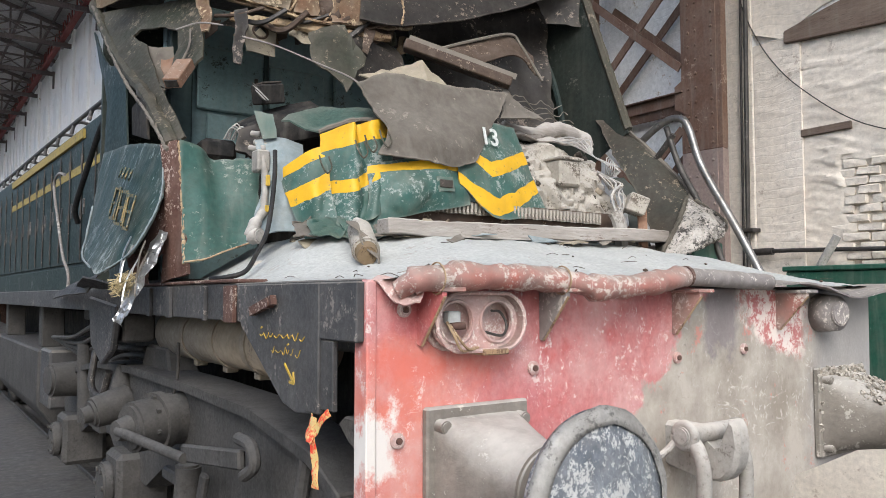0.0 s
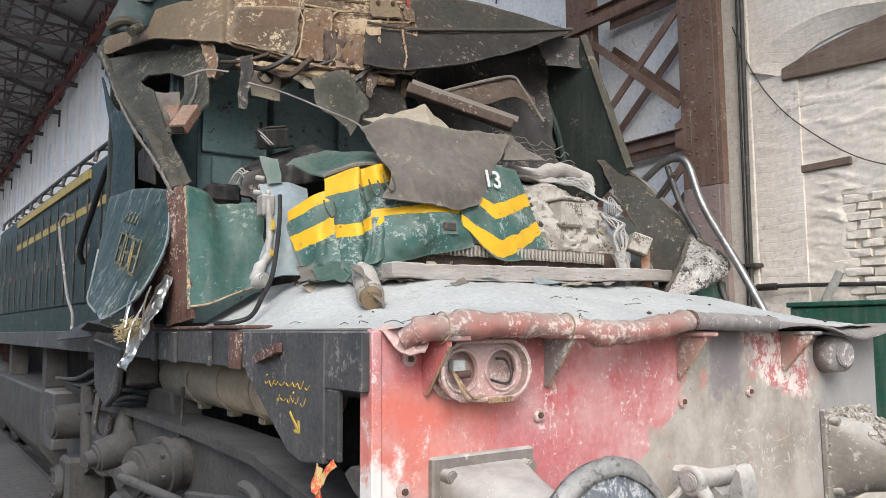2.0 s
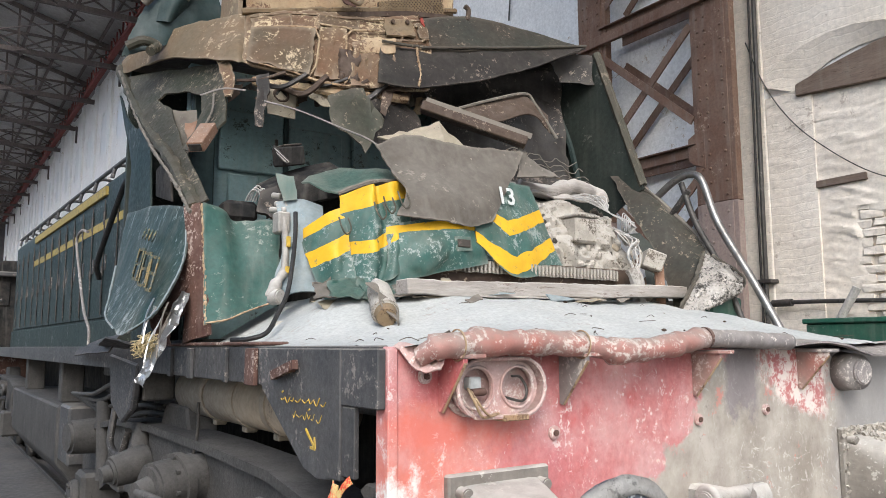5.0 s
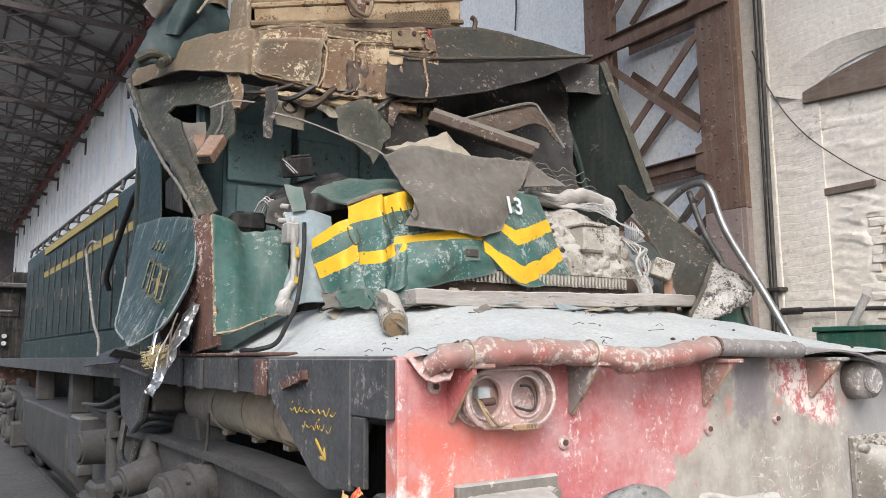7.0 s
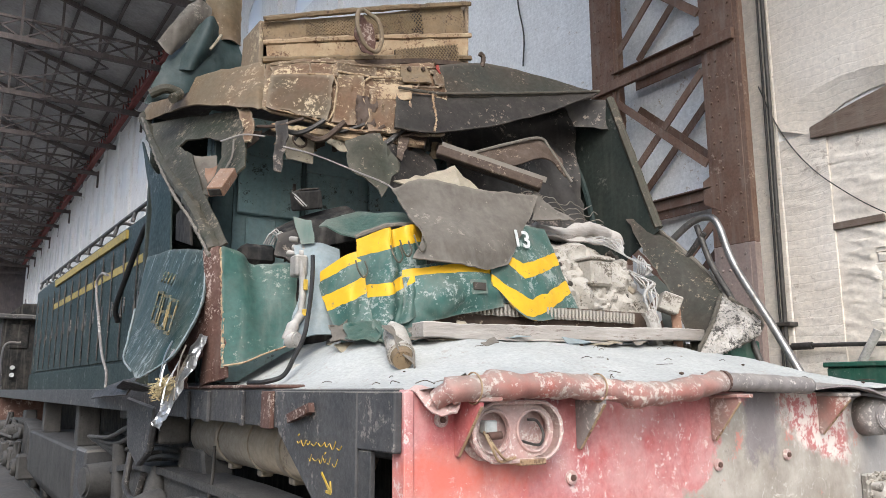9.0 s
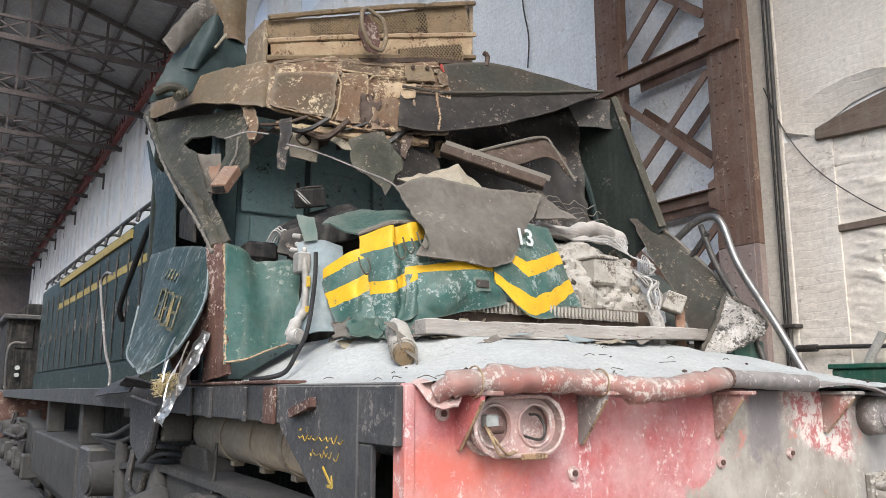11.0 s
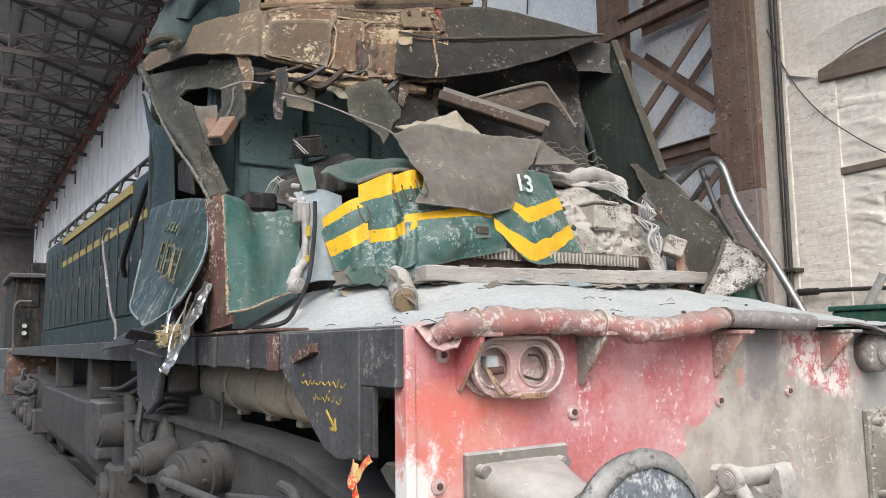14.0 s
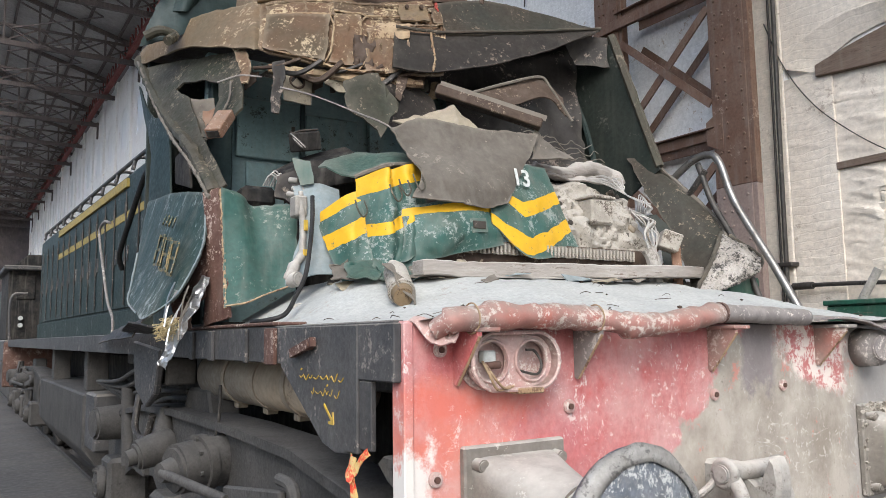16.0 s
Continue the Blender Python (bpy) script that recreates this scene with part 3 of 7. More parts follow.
lintel = add("lintel", prism([(2.27, 4.03)] + top + [(-0.73, 3.95), (0.77, 3.93)], 0, WX - 0.05, WX + 0.1, 0.01), M_TIMBER)
solo(lintel, "weathered curved timber lintel under a brick arch", "lintel", kind="structure")
slot = add("wall_slot", bar((WX + 0.03, 2.14, 3.135), (WX + 0.03, 1.67, 3.14), 0.10, 0.07, bevel=0.006), M_TIMBER)
solo(slot, "dark timber strip let into the brickwork", "timber strip", kind="structure")

roof = bmesh.new()
last = None
for i in range(39):                        # corrugated sheet, a zigzag across the slope
    x = 5.2 - i * 0.2
    z = 15.25 + 3.4 * (1 - abs(x + 7) / 12.2) + (0.05 if i % 2 else 0.0)
    pair = [roof.verts.new((x, y, z)) for y in (-2.8, 96)]
    if last:
        roof.faces.new((last[0], last[1], pair[1], pair[0]))
    last = pair
thicken(roof, 0.03)
solo(add("ceiling", roof, M_SHEETROOF), "sooty corrugated sheet roof high above the tracks", "roof", kind="structure")


def roof_truss(y):
    t = thing("roof_truss", -7, y, 14.4, "sooty riveted steel roof truss spanning the shed", "roof truss", "trusses under the shed roof")
    keep(add("bottom_chord", bar((4.6, y, 14.45), (-2.3, y, 14.45), 0.16, 0.22), M_TRUSS), t)
    keep(add("middle_chord", bar((4.4, y, 15.25), (-2.3, y, 15.25), 0.1, 0.1), M_TRUSS), t)
    for s in (1,):
        keep(add("top_chord", bar((-7 + s * 11.8, y, 15.15), (-2.3, y, 17.18), 0.14, 0.18), M_TRUSS), t)
    for i in range(5):
        x0, x1 = 4.4 - i * 1.35, 4.4 - (i + 1) * 1.35
        zt = 15.1 + 3.3 * (1 - abs(x1 + 7) / 11.8)
        keep(add("web_post", bar((x1, y, 14.5), (x1, y, zt), 0.09, 0.09), M_TRUSS), t)
        keep(add("web_brace", bar((x0, y, 14.5), (x1, y, 15.25), 0.06, 0.06), M_TRUSS), t)
        keep(add("web_brace", bar((x1, y, 14.5), (x0, y, 15.25), 0.06, 0.06), M_TRUSS), t)
    keep(add("end_bracket", bar((4.55, y, 14.6), (4.55, y, 13.6), 0.12, 0.1), M_TRUSS), t)
    return t


bm = bmesh.new()
for k in range(12):
    box(-2.6, -2.2, 29 + 6 * k - 0.2, 29 + 6 * k + 0.2, 0, 17.1, 0.02, bm)
solo(add("wall_west", bm, M_WALL), "row of plain lime-washed pillars along the open side", "wall", kind="structure")
# Added gable, out of view; cuts high light off the cab and upper wall.
bm = box(-9, 5.2, -3.1, -2.8, 10.2, 18.5, 0)
solo(add("wall_south", bm, M_WALL), "plain unseen gable added to cut high light off the cab", "wall", kind="structure")
bm = box(-2.6, 5.3, 96, 96.6, 0, 19, 0)
solo(add("wall_north", bm, M_TRUSS), "dark end wall of the shed", "wall", kind="structure")
first = roof_truss(29.0)
for k in [*range(-5, 0), *range(1, 12)]:
    copy_thing(first, Matrix.Translation((-7, 29.0 + 6.0 * k, 14.4)))
bm = bmesh.new()
for k in range(5):
    x = 3.6 - k * 1.35
    z = 15.2 + 3.4 * (1 - abs(x + 7) / 12.2) - 0.1
    bar((x, -1, z), (x, 96, z), 0.1, 0.14, bm)
for k in range(22):
    bar((2.2, 27 + 3 * k, 14.4), (-0.8, 30 + 3 * k, 14.4), 0.05, 0.05, bm)
    bar((-0.8, 27 + 3 * k, 14.4), (2.2, 30 + 3 * k, 14.4), 0.05, 0.05, bm)
solo(add("purlin", bm, M_TRUSS), "rows of sooty steel roof purlins and wind braces", "purlin", kind="stuff")
girder = thing("wall_girder", 4.2, 26, 14.6, "red oxide painted lattice girder along the wall head", "girder")
for z in (14.75, 15.9, 17.2):
    keep(add("chord", bar((4.05, 26, z), (4.05, 90, z), 0.22, 0.2), M_OXIDE), girder)
bm = bmesh.new()
for k in range(52):
    y = 26 + k * 1.23
    bar((4.05, y, 14.8), (4.05, y + 1.23, 15.85), 0.06, 0.08, bm)
    bar((4.05, y, 15.9), (4.05, y + 1.23, 17.15), 0.06, 0.08, bm)
    bar((4.05, y, 14.8), (4.05, y, 17.15), 0.07, 0.07, bm)
keep(add("lacing", bm, M_OXIDE), girder)

# riveted lattice column
CX = 4.12
column = thing("lattice_column", CX + 0.2, 3.7, 0, "riveted brown steel lattice column beside the wall", "steel column")


def flange(y0, y1, z0, z1, mat):
    bm = box(CX, CX + 0.025, y0, y1, z0, z1, 0.003)
    box(CX + 0.025, CX + 0.12, y0 + 0.02, y0 + 0.045, z0, z1, 0.003, bm)
    box(CX + 0.025, CX + 0.12, y1 - 0.045, y1 - 0.02, z0, z1, 0.003, bm)
    box(CX - 0.014, CX, y0 + 0.05, y1 - 0.05, z0, z1, 0.003, bm)
    return keep(add("flange", bm, mat), column)


def rivets(y, z0, z1, mat):
    bm = bmesh.new()
    z = z0
    while z < z1:
        bmesh.ops.create_icosphere(bm, subdivisions=1, radius=0.017, matrix=Matrix.Translation((CX - 0.014, y, z)))
        z += 0.145
    return keep(add("rivet_row", bm, mat), column)


for y0, y1 in ((2.66, 3.13), (4.32, 4.76)):
    flange(y0, y1, 3.04, 12.5, M_RIVET)
    flange(y0, y1, 0.0, 3.036, M_RIVETPALE)
    for yy in (y0 + 0.1, y1 - 0.1, (y0 + y1) / 2 + 0.05):
        rivets(yy, 3.1, 7.5, M_RIVET)
        rivets(yy, 0.9, 3.0, M_RIVETPALE)
for dx in (0.0, 0.36):
    for zz in (1.9, 3.62, 5.30, 6.98):
        keep(add("strut", box(CX + dx + 0.02, CX + dx + 0.03, 3.1, 4.4, zz - 0.06, zz + 0.06, 0.002, box(CX + dx - 0.04, CX + dx + 0.02, 3.1, 4.4, zz + 0.05, zz + 0.062, 0.002)), M_RIVET), column)
    for z0, z1 in ((1.95, 3.55), (3.68, 5.22), (5.36, 6.92)):
        keep(add("diagonal", bar((CX + dx, 3.14, z0 + 0.25), (CX + dx, 4.34, z1 - 0.25), 0.02, 0.085), M_RIVET), column)
        keep(add("diagonal", bar((CX + dx + 0.024, 4.34, z0 + 0.25), (CX + dx + 0.024, 3.14, z1 - 0.25), 0.02, 0.085), M_RIVET), column)
keep(add("cross_channel", box(CX - 0.07, CX - 0.016, 2.70, 4.72, 5.14, 5.26, 0.004), M_RIVET), column)
for zz in (3.62, 5.30):
    keep(add("gusset_plate", prism([(3.0, zz - 0.22), (3.2, zz - 0.12), (3.2, zz + 0.12), (3.0, zz + 0.22)], 0, CX - 0.018, CX + 0.002, 0.002), M_RIVET), column)

pipe = thing("wall_pipe", 4.5, 2.64, 0, "dark vertical steel pipe with a side branch on the wall", "pipe")
keep(add("riser", tube([(4.5, 2.60, 9.5), (4.5, 2.62, 5.6), (4.5, 2.66, 2.1), (4.5, 2.66, 0)], 0.022), M_DARKSTEEL), pipe)
keep(add("riser", tube([(4.53, 2.68, 9.5), (4.53, 2.70, 5.6), (4.53, 2.73, 2.1), (4.53, 2.73, 0)], 0.012), M_DARKSTEEL), pipe)
keep(add("branch", tube([(4.5, 2.66, 2.03), (4.5, 2.2, 2.03), (4.5, 1.2, 2.0)], 0.02), M_DARKSTEEL), pipe)
keep(add("valve", cyl((4.5, 2.6, 2.03), (4.5, 2.4, 2.03), 0.035), M_DARKSTEEL), pipe)
keep(add("clamp", box(4.46, 4.6, 2.58, 2.74, 2.23, 2.27), M_DARKSTEEL), pipe)
cable = add("sagging_cable", tube([(4.56, 2.78, 4.75), (4.56, 2.62, 4.3), (4.56, 2.4, 3.9), (4.56, 2.1, 3.55), (4.56, 1.6, 3.15), (4.55, 1.0, 2.9)], 0.006, n=40, seg=6), M_DARKSTEEL)
solo(cable, "thin dark cable sagging across the white wall", "cable")
cable2 = add("hanging_wire", tube([(4.56, 6.75, 9.0), (4.55, 6.72, 7.6), (4.56, 6.60, 6.9), (4.55, 6.62, 6.4)], 0.012, n=40, seg=6), M_DARKSTEEL)
solo(cable2, "thin wire hanging down the white wall", "cable")
post_ = add("leaning_pipe", tube([(4.0, 1.52, 2.1), (3.95, 1.72, 1.7), (3.9, 2.0, 0.9), (3.88, 2.1, 0.0)], 0.035), M_STEEL)
solo(post_, "short dusty steel pipe leaning by the wall", "pipe")

gbox = thing("green_cabinet", 3.9, 1.2, 0, "plain green steel cabinet on a whitewashed brick plinth", "cabinet")
keep(add("body", box(3.55, 4.25, 0.6, 1.72, 0.68, 1.80, 0.012), M_GREENBOX), gbox)
keep(add("lid", box(3.53, 4.27, 0.58, 1.74, 1.80, 1.84, 0.008), M_GREENBOX), gbox)
keep(add("plinth", box(3.5, 4.3, 0.5, 1.80, 0.0, 0.68, 0.01), M_BRICK), gbox)

# rails
for x in (-0.87, 0.87):
    bm = box(x - 0.035, x + 0.035, -8, 40, 0.004, 0.05, 0.006)
    solo(add("rail", bm, M_DARKSTEEL), "worn steel rail set in the shed floor", "rail", "rails of the track", "structure")

# ---- the wrecked locomotive ----
loco = thing("locomotive", 0, 7, 0, "wrecked dark green diesel locomotive with crushed cab", "locomotive")


def L(name, bm, mat, label="", smooth=False):
    return keep(add(name, bm, mat, None, label, smooth), loco)


def sub(name, bm, mat, parent, label="", smooth=False):
    return keep(add(name, bm, mat, None, label, smooth), parent)


# headstock: thick plate with sloping lower corners
hs = L("headstock", prism([(-1.315, 0.55), (0.62, 0.55), (0.66, 0.88), (1.30, 0.93), (1.32, 1.62), (-1.315, 1.645)], 1, 0.0, 0.045, 0.004), M_RED,
       "faded red buffer beam scraped to bare plate")
sub("edge_flange", box(-1.325, -1.295, -0.006, 0.06, 0.55, 1.64, 0.003), M_RED, hs)
for i, (x, sc) in enumerate(((-1.165, 1.0), (-0.72, 1.0), (-0.09, 1.0), (0.56, 1.1))):
    sub("gusset", prism([(0.0, 1.62), (0.0, 1.47), (-0.012, 1.465), (-0.12 * sc, 1.60), (-0.12 * sc, 1.62)], 0, x, x + 0.016, 0.002), (M_RED, M_GREYTUBE, M_REDTUBE, M_REDTUBE)[i], hs)
    sub("gusset_edge", tube([(x + 0.008, -0.012, 1.467), (x + 0.008, -0.12 * sc, 1.60)], 0.005, n=6, seg=6), M_CREAM, hs)
    sub("gusset_lip", box(x - 0.01, x + 0.075, -0.125 * sc, -0.005, 1.612, 1.626, 0.003), M_REDTUBE if i < 3 else M_GREYTUBE, hs)
for x, z in ((-0.748, 1.385), (-0.07, 1.385), (-1.23, 1.22), (-1.21, 1.565), (0.33, 1.40), (-0.62, 1.02)):
    b = sub("bolt", cyl((x, 0.002, z), (x, -0.012, z), 0.021, bevel=0.003), M_PINK, hs)
    sub("bolt_head", cyl((x, -0.012, z), (x, -0.018, z), 0.009), M_RUST, b)
rt = L("rolled_edge", tube([(-1.26, -0.05, 1.615), (-1.21, -0.09, 1.645), (-1.0, -0.10, 1.655), (-0.75, -0.10, 1.65), (-0.55, -0.11, 1.628),
                            (-0.33, -0.10, 1.645), (-0.14, -0.10, 1.668)], [0.028, 0.036, 0.038, 0.037, 0.034, 0.040, 0.040, 0.036], n=80, seg=16, lumps=0.34),
       M_REDTUBE, "dented red rolled top edge", True)
for x in (-1.17, -0.72):
    sub("weld_ring", tube([(x, -0.10 + 0.041 * math.cos(a / 12 * 6.2832), 1.648 + 0.041 * math.sin(a / 12 * 6.2832)) for a in range(13)], 0.0025, n=28, seg=5, lumps=0.5), M_CREAM, rt)
L("rolled_edge", tube([(-0.125, -0.09, 1.668), (0.1, -0.09, 1.662), (0.37, -0.09, 1.652)], 0.031, n=30, seg=14, lumps=0.12), M_GREYTUBE, "scraped grey rolled edge", True)
L("joint_collar", tube([(-0.135, -0.09, 1.668), (-0.12, -0.09, 1.668)], 0.037, n=3, seg=14), M_RUST)
L("bent_lip", patch([[(0.33, 0.0, 1.66), (0.65, 0.02, 1.665), (1.0, 0.02, 1.64), (1.35, 0.02, 1.66)], [(0.34, -0.10, 1.64), (0.62, -0.13, 1.655), (0.95, -0.14, 1.60), (1.34, -0.14, 1.655)]], 26, 6, 0.012, 7, 0.008, 3), M_GREYTUBE, "bent grey sheet edge")
L("torn_corner", torn([(-1.31, 0.0, 1.65), (-1.2, -0.02, 1.66), (-1.19, -0.09, 1.62), (-1.235, -0.1, 1.58), (-1.27, -0.06, 1.60)], 0.025, 16, 0.005, 2), M_PINK)

# twin lamp housing


def stadium(cx, cz, hw, hh, n=10):
    out = []
    for s in (1, -1):
        for i in range(n + 1):
            a = -math.pi / 2 + math.pi * i / n
            out.append((cx + s * (hw - hh) + s * hh * math.cos(a), cz + s * hh * math.sin(a)))
    return out


def lamp_face(cx, cz, hw, hh, holes, y0, y1):
    """A rounded plate with round holes through it."""
    bm = bmesh.new()
    n = 48
    rings = []
    for y in (y0, y1):
        outer = [bm.verts.new((x, y, z)) for x, z in stadium(cx, cz, hw, hh)]
        edges = [bm.edges.new((outer[i], outer[(i + 1) % len(outer)])) for i in range(len(outer))]
        loops = [outer]
        for hx, hr in holes:
            h = [bm.verts.new((hx + hr * math.cos(2 * math.pi * i / 24), y, cz + hr * math.sin(2 * math.pi * i / 24))) for i in range(24)]
            edges += [bm.edges.new((h[i], h[(i + 1) % 24])) for i in range(24)]
            loops.append(h)
        bmesh.ops.triangle_fill(bm, edges=edges, use_beauty=True)
        rings.append(loops)
    for a, b in zip(*rings):
        for i in range(len(a)):
            bm.faces.new((a[i], a[(i + 1) % len(a)], b[(i + 1) % len(b)], b[i]))
    return bm


lamp = L("lamp_housing", prism(stadium(-0.995, 1.53, 0.155, 0.082), 1, -0.012, 0.0, 0.003), M_PINK, "faded pink twin lamp housing")
sub("lamp_plate", lamp_face(-0.995, 1.53, 0.150, 0.076, ((-1.070, 0.054), (-0.924, 0.054)), -0.048, -0.038), M_PINK, lamp)
bm = bmesh.new()
for (xa, za), (xb, zb) in zip(stadium(-0.995, 1.53, 0.150, 0.076), stadium(-0.995, 1.53, 0.150, 0.076)[1:]):
    bm.faces.new([bm.verts.new(c) for c in ((xa, -0.072, za), (xb, -0.072, zb), (-0.995 + (xb + 0.995) * 0.9, 0.0, 1.53 + (zb - 1.53) * 0.85), (-0.995 + (xa + 0.995) * 0.9, 0.0, 1.53 + (za - 1.53) * 0.85))])
bmesh.ops.solidify(bm, geom=bm.faces[:], thickness=0.006)
sub("lamp_rim", bm, M_PINK, lamp)
sub("rim_lip", tube([(x_, -0.073, z_) for x_, z_ in stadium(-0.995, 1.53, 0.153, 0.079)] + [(-0.995 + 0.074, -0.073, 1.53 - 0.079)], 0.006, n=90, seg=6, lumps=0.5), M_PINK, lamp)
sub("lamp_foot", box(-1.0, -0.91, -0.085, -0.01, 1.438, 1.455, 0.003), M_CREAM, lamp)
for x, s in ((-1.068, 1), (-0.926, 0)):
    bm = bmesh.new()
    bmesh.ops.create_uvsphere(bm, u_segments=20, v_segments=10, radius=0.058, matrix=Matrix.Translation((x, -0.008, 1.53)) @ Matrix.Diagonal((1, 0.45, 1, 1)))
    bmesh.ops.delete(bm, geom=[v for v in bm.verts if v.co.y < -0.012], context="VERTS")
    bmesh.ops.solidify(bm, geom=bm.faces[:], thickness=0.003)
    sub("reflector", bm, M_FOIL, lamp, "", True)
    sub("bezel_ring", tube([(x + 0.058 * math.cos(a / 12 * 6.2832), -0.05, 1.53 + 0.058 * math.sin(a / 12 * 6.2832)) for a in range(13)], 0.005, n=36, seg=6, lumps=0.5), M_PINK, lamp)
    if s:
        sub("bulb_holder", box(x - 0.02, x + 0.022, -0.042, -0.012, 1.525, 1.56, 0.004), M_WHITE, lamp)
        sub("bulb_socket", cyl((x - 0.02, -0.05, 1.518), (x + 0.025, -0.05, 1.520), 0.011), M_RUST, lamp)
    else:
        sub("loose_wire", tube([(x - 0.03, -0.03, 1.5), (x + 0.01, -0.06, 1.49), (x + 0.035, -0.05, 1.52), (x + 0.02, -0.04, 1.555), (x - 0.02, -0.05, 1.56)], 0.004, seg=6), M_DARKSTEEL, lamp)
for k in range(2):
    sub("loose_wire", tube([(-1.10 + 0.01 * k, -0.05, 1.53 - 0.008 * k), (-1.115 + 0.008 * k, -0.10, 1.50), (-1.08 + 0.02 * k, -0.09, 1.455 + 0.004 * k), (-1.02 + 0.01 * k, -0.07, 1.46)], 0.004, seg=6, n=14), M_CREAM, lamp)
lamp2 = L("lamp_housing", cyl((0.88, 0.0, 1.53), (0.86, -0.1, 1.53), 0.082, 0.072, seg=28, bevel=0.01), M_GREYTUBE, "blank grey lamp housing", True)
sub("lamp_cap", cyl((0.86, -0.1, 1.53), (0.858, -0.112, 1.53), 0.055, 0.05, seg=28, bevel=0.004), M_GREYTUBE, lamp2)


def buffer(x, mat, whole=True):
    b = L("buffer", prism([(x - 0.18, 0.93), (x + 0.18, 0.93), (x + 0.18, 1.30), (x - 0.18, 1.30)], 1, -0.028, 0.0, 0.006), mat, "dusty steel buffer with round head")
    bm = bmesh.new()                       # square at the plate, round at the mouth
    rings = []
    for k in range(9):
        f = k / 8
        y, half, e = -0.026 - 0.28 * f, 0.160 - 0.046 * f, 0.22 + 0.78 * min(1, f * 1.25)
        ring = []
        for i in range(40):
            c_, s_ = math.cos(2 * math.pi * i / 40), math.sin(2 * math.pi * i / 40)
            ring.append(bm.verts.new((x + half * math.copysign(abs(c_) ** e, c_), y, 1.11 + half * math.copysign(abs(s_) ** e, s_))))
        rings.append(ring)
    for p, q in zip(rings, rings[1:]):
        for i in range(40):
            bm.faces.new((p[i], p[(i + 1) % 40], q[(i + 1) % 40], q[i]))
    sub("housing", bm, mat, b)
    sub("collar", cyl((x, -0.28, 1.11), (x, -0.32, 1.11), 0.122, 0.12, seg=32, bevel=0.008), mat, b)
    sub("plunger", cyl((x, -0.32, 1.11), (x, -0.46, 1.11), 0.085, 0.095, seg=28), M_STEEL, b)
    for dx in (-0.14, 0.14):
        for dz in (0.97, 1.25):
            sub("bolt", cyl((x + dx, -0.025, dz), (x + dx, -0.065, dz), 0.020, 0.018, seg=12, bevel=0.004), mat, b)
    if not whole:
        return b
    d = bmesh.new()
    prof = [(0.0, -0.515), (0.08, -0.512), (0.16, -0.503), (0.215, -0.490), (0.228, -0.48), (0.228, -0.462), (0.2, -0.455), (0.09, -0.45)]
    rings = []
    for r, y in prof[1:]:
        rings.append([d.verts.new((x + r * math.cos(2 * math.pi * i / 40), y, 1.11 + r * math.sin(2 * math.pi * i / 40))) for i in range(40)])
    tip = d.verts.new((x, prof[0][1], 1.11))
    for i in range(40):
        d.faces.new((tip, rings[0][i], rings[0][(i + 1) % 40]))
        for p, q in zip(rings, rings[1:]):
            d.faces.new((p[i], p[(i + 1) % 40], q[(i + 1) % 40], q[i]))
    sub("buffer_head", d, M_DISC, b, "scuffed blue-grey buffer head", True)
    ring_ = bmesh.new()
    loops = []
    for r, y in ((0.192, -0.5005), (0.205, -0.499), (0.222, -0.491), (0.231, -0.478), (0.225, -0.466)):
        loops.append([ring_.verts.new((x + r * (1 + 0.03 * noise.noise((i * 0.5, r * 20, 0))) * math.cos(2 * math.pi * i / 48), y, 1.11 + r * (1 + 0.03 * noise.noise((i * 0.5, r * 20, 0))) * math.sin(2 * math.pi * i / 48))) for i in range(48)])
    for p, q in zip(loops, loops[1:]):
        for i in range(48):
            ring_.faces.new((p[i], p[(i + 1) % 48], q[(i + 1) % 48], q[i]))
    sub("worn_rim", thicken(ring_, 0.003), M_RIM, b, "pale worn rim", True)
    return b


buffer(-0.97, M_BUFFER)
b2 = buffer(1.0, M_BUFFER, False)
rnd = random.Random(31)
crust = bmesh.new()
for k in range(600):
    y = -0.03 - 0.26 * rnd.random() ** 1.3
    a = radians(rnd.uniform(35, 150))
    r = 0.165 + (y + 0.03) * 0.18
    s_ = rnd.uniform(0.004, 0.010) if k % 7 else rnd.uniform(0.010, 0.020)
    bmesh.ops.create_icosphere(crust, subdivisions=1, radius=s_, matrix=pose(1.0 + r * math.cos(a), y, 1.11 + r * math.sin(a), rnd.uniform(0, 90), rnd.uniform(0, 90), 0) @ Matrix.Diagonal((1.2, 1, 0.6, 1)))
for k in range(240):
    s_ = rnd.uniform(0.004, 0.010) if k % 8 else rnd.uniform(0.010, 0.018)
    bmesh.ops.create_icosphere(crust, subdivisions=1, radius=s_, matrix=pose(0.82 + 0.36 * rnd.random(), -0.03, 1.30 - 0.3 * rnd.random() ** 2, rnd.uniform(0, 90), rnd.uniform(0, 90), 0) @ Matrix.Diagonal((1, 0.5, 1, 1)))
for v in crust.verts:
    v.co += Vector((rnd.uniform(-1, 1), rnd.uniform(-1, 1), rnd.uniform(-1, 1))) * 0.004
tagged(sub("mortar_crust", crust, M_RUBBLE, b2, "white crust of dried mortar"), kind="stuff")

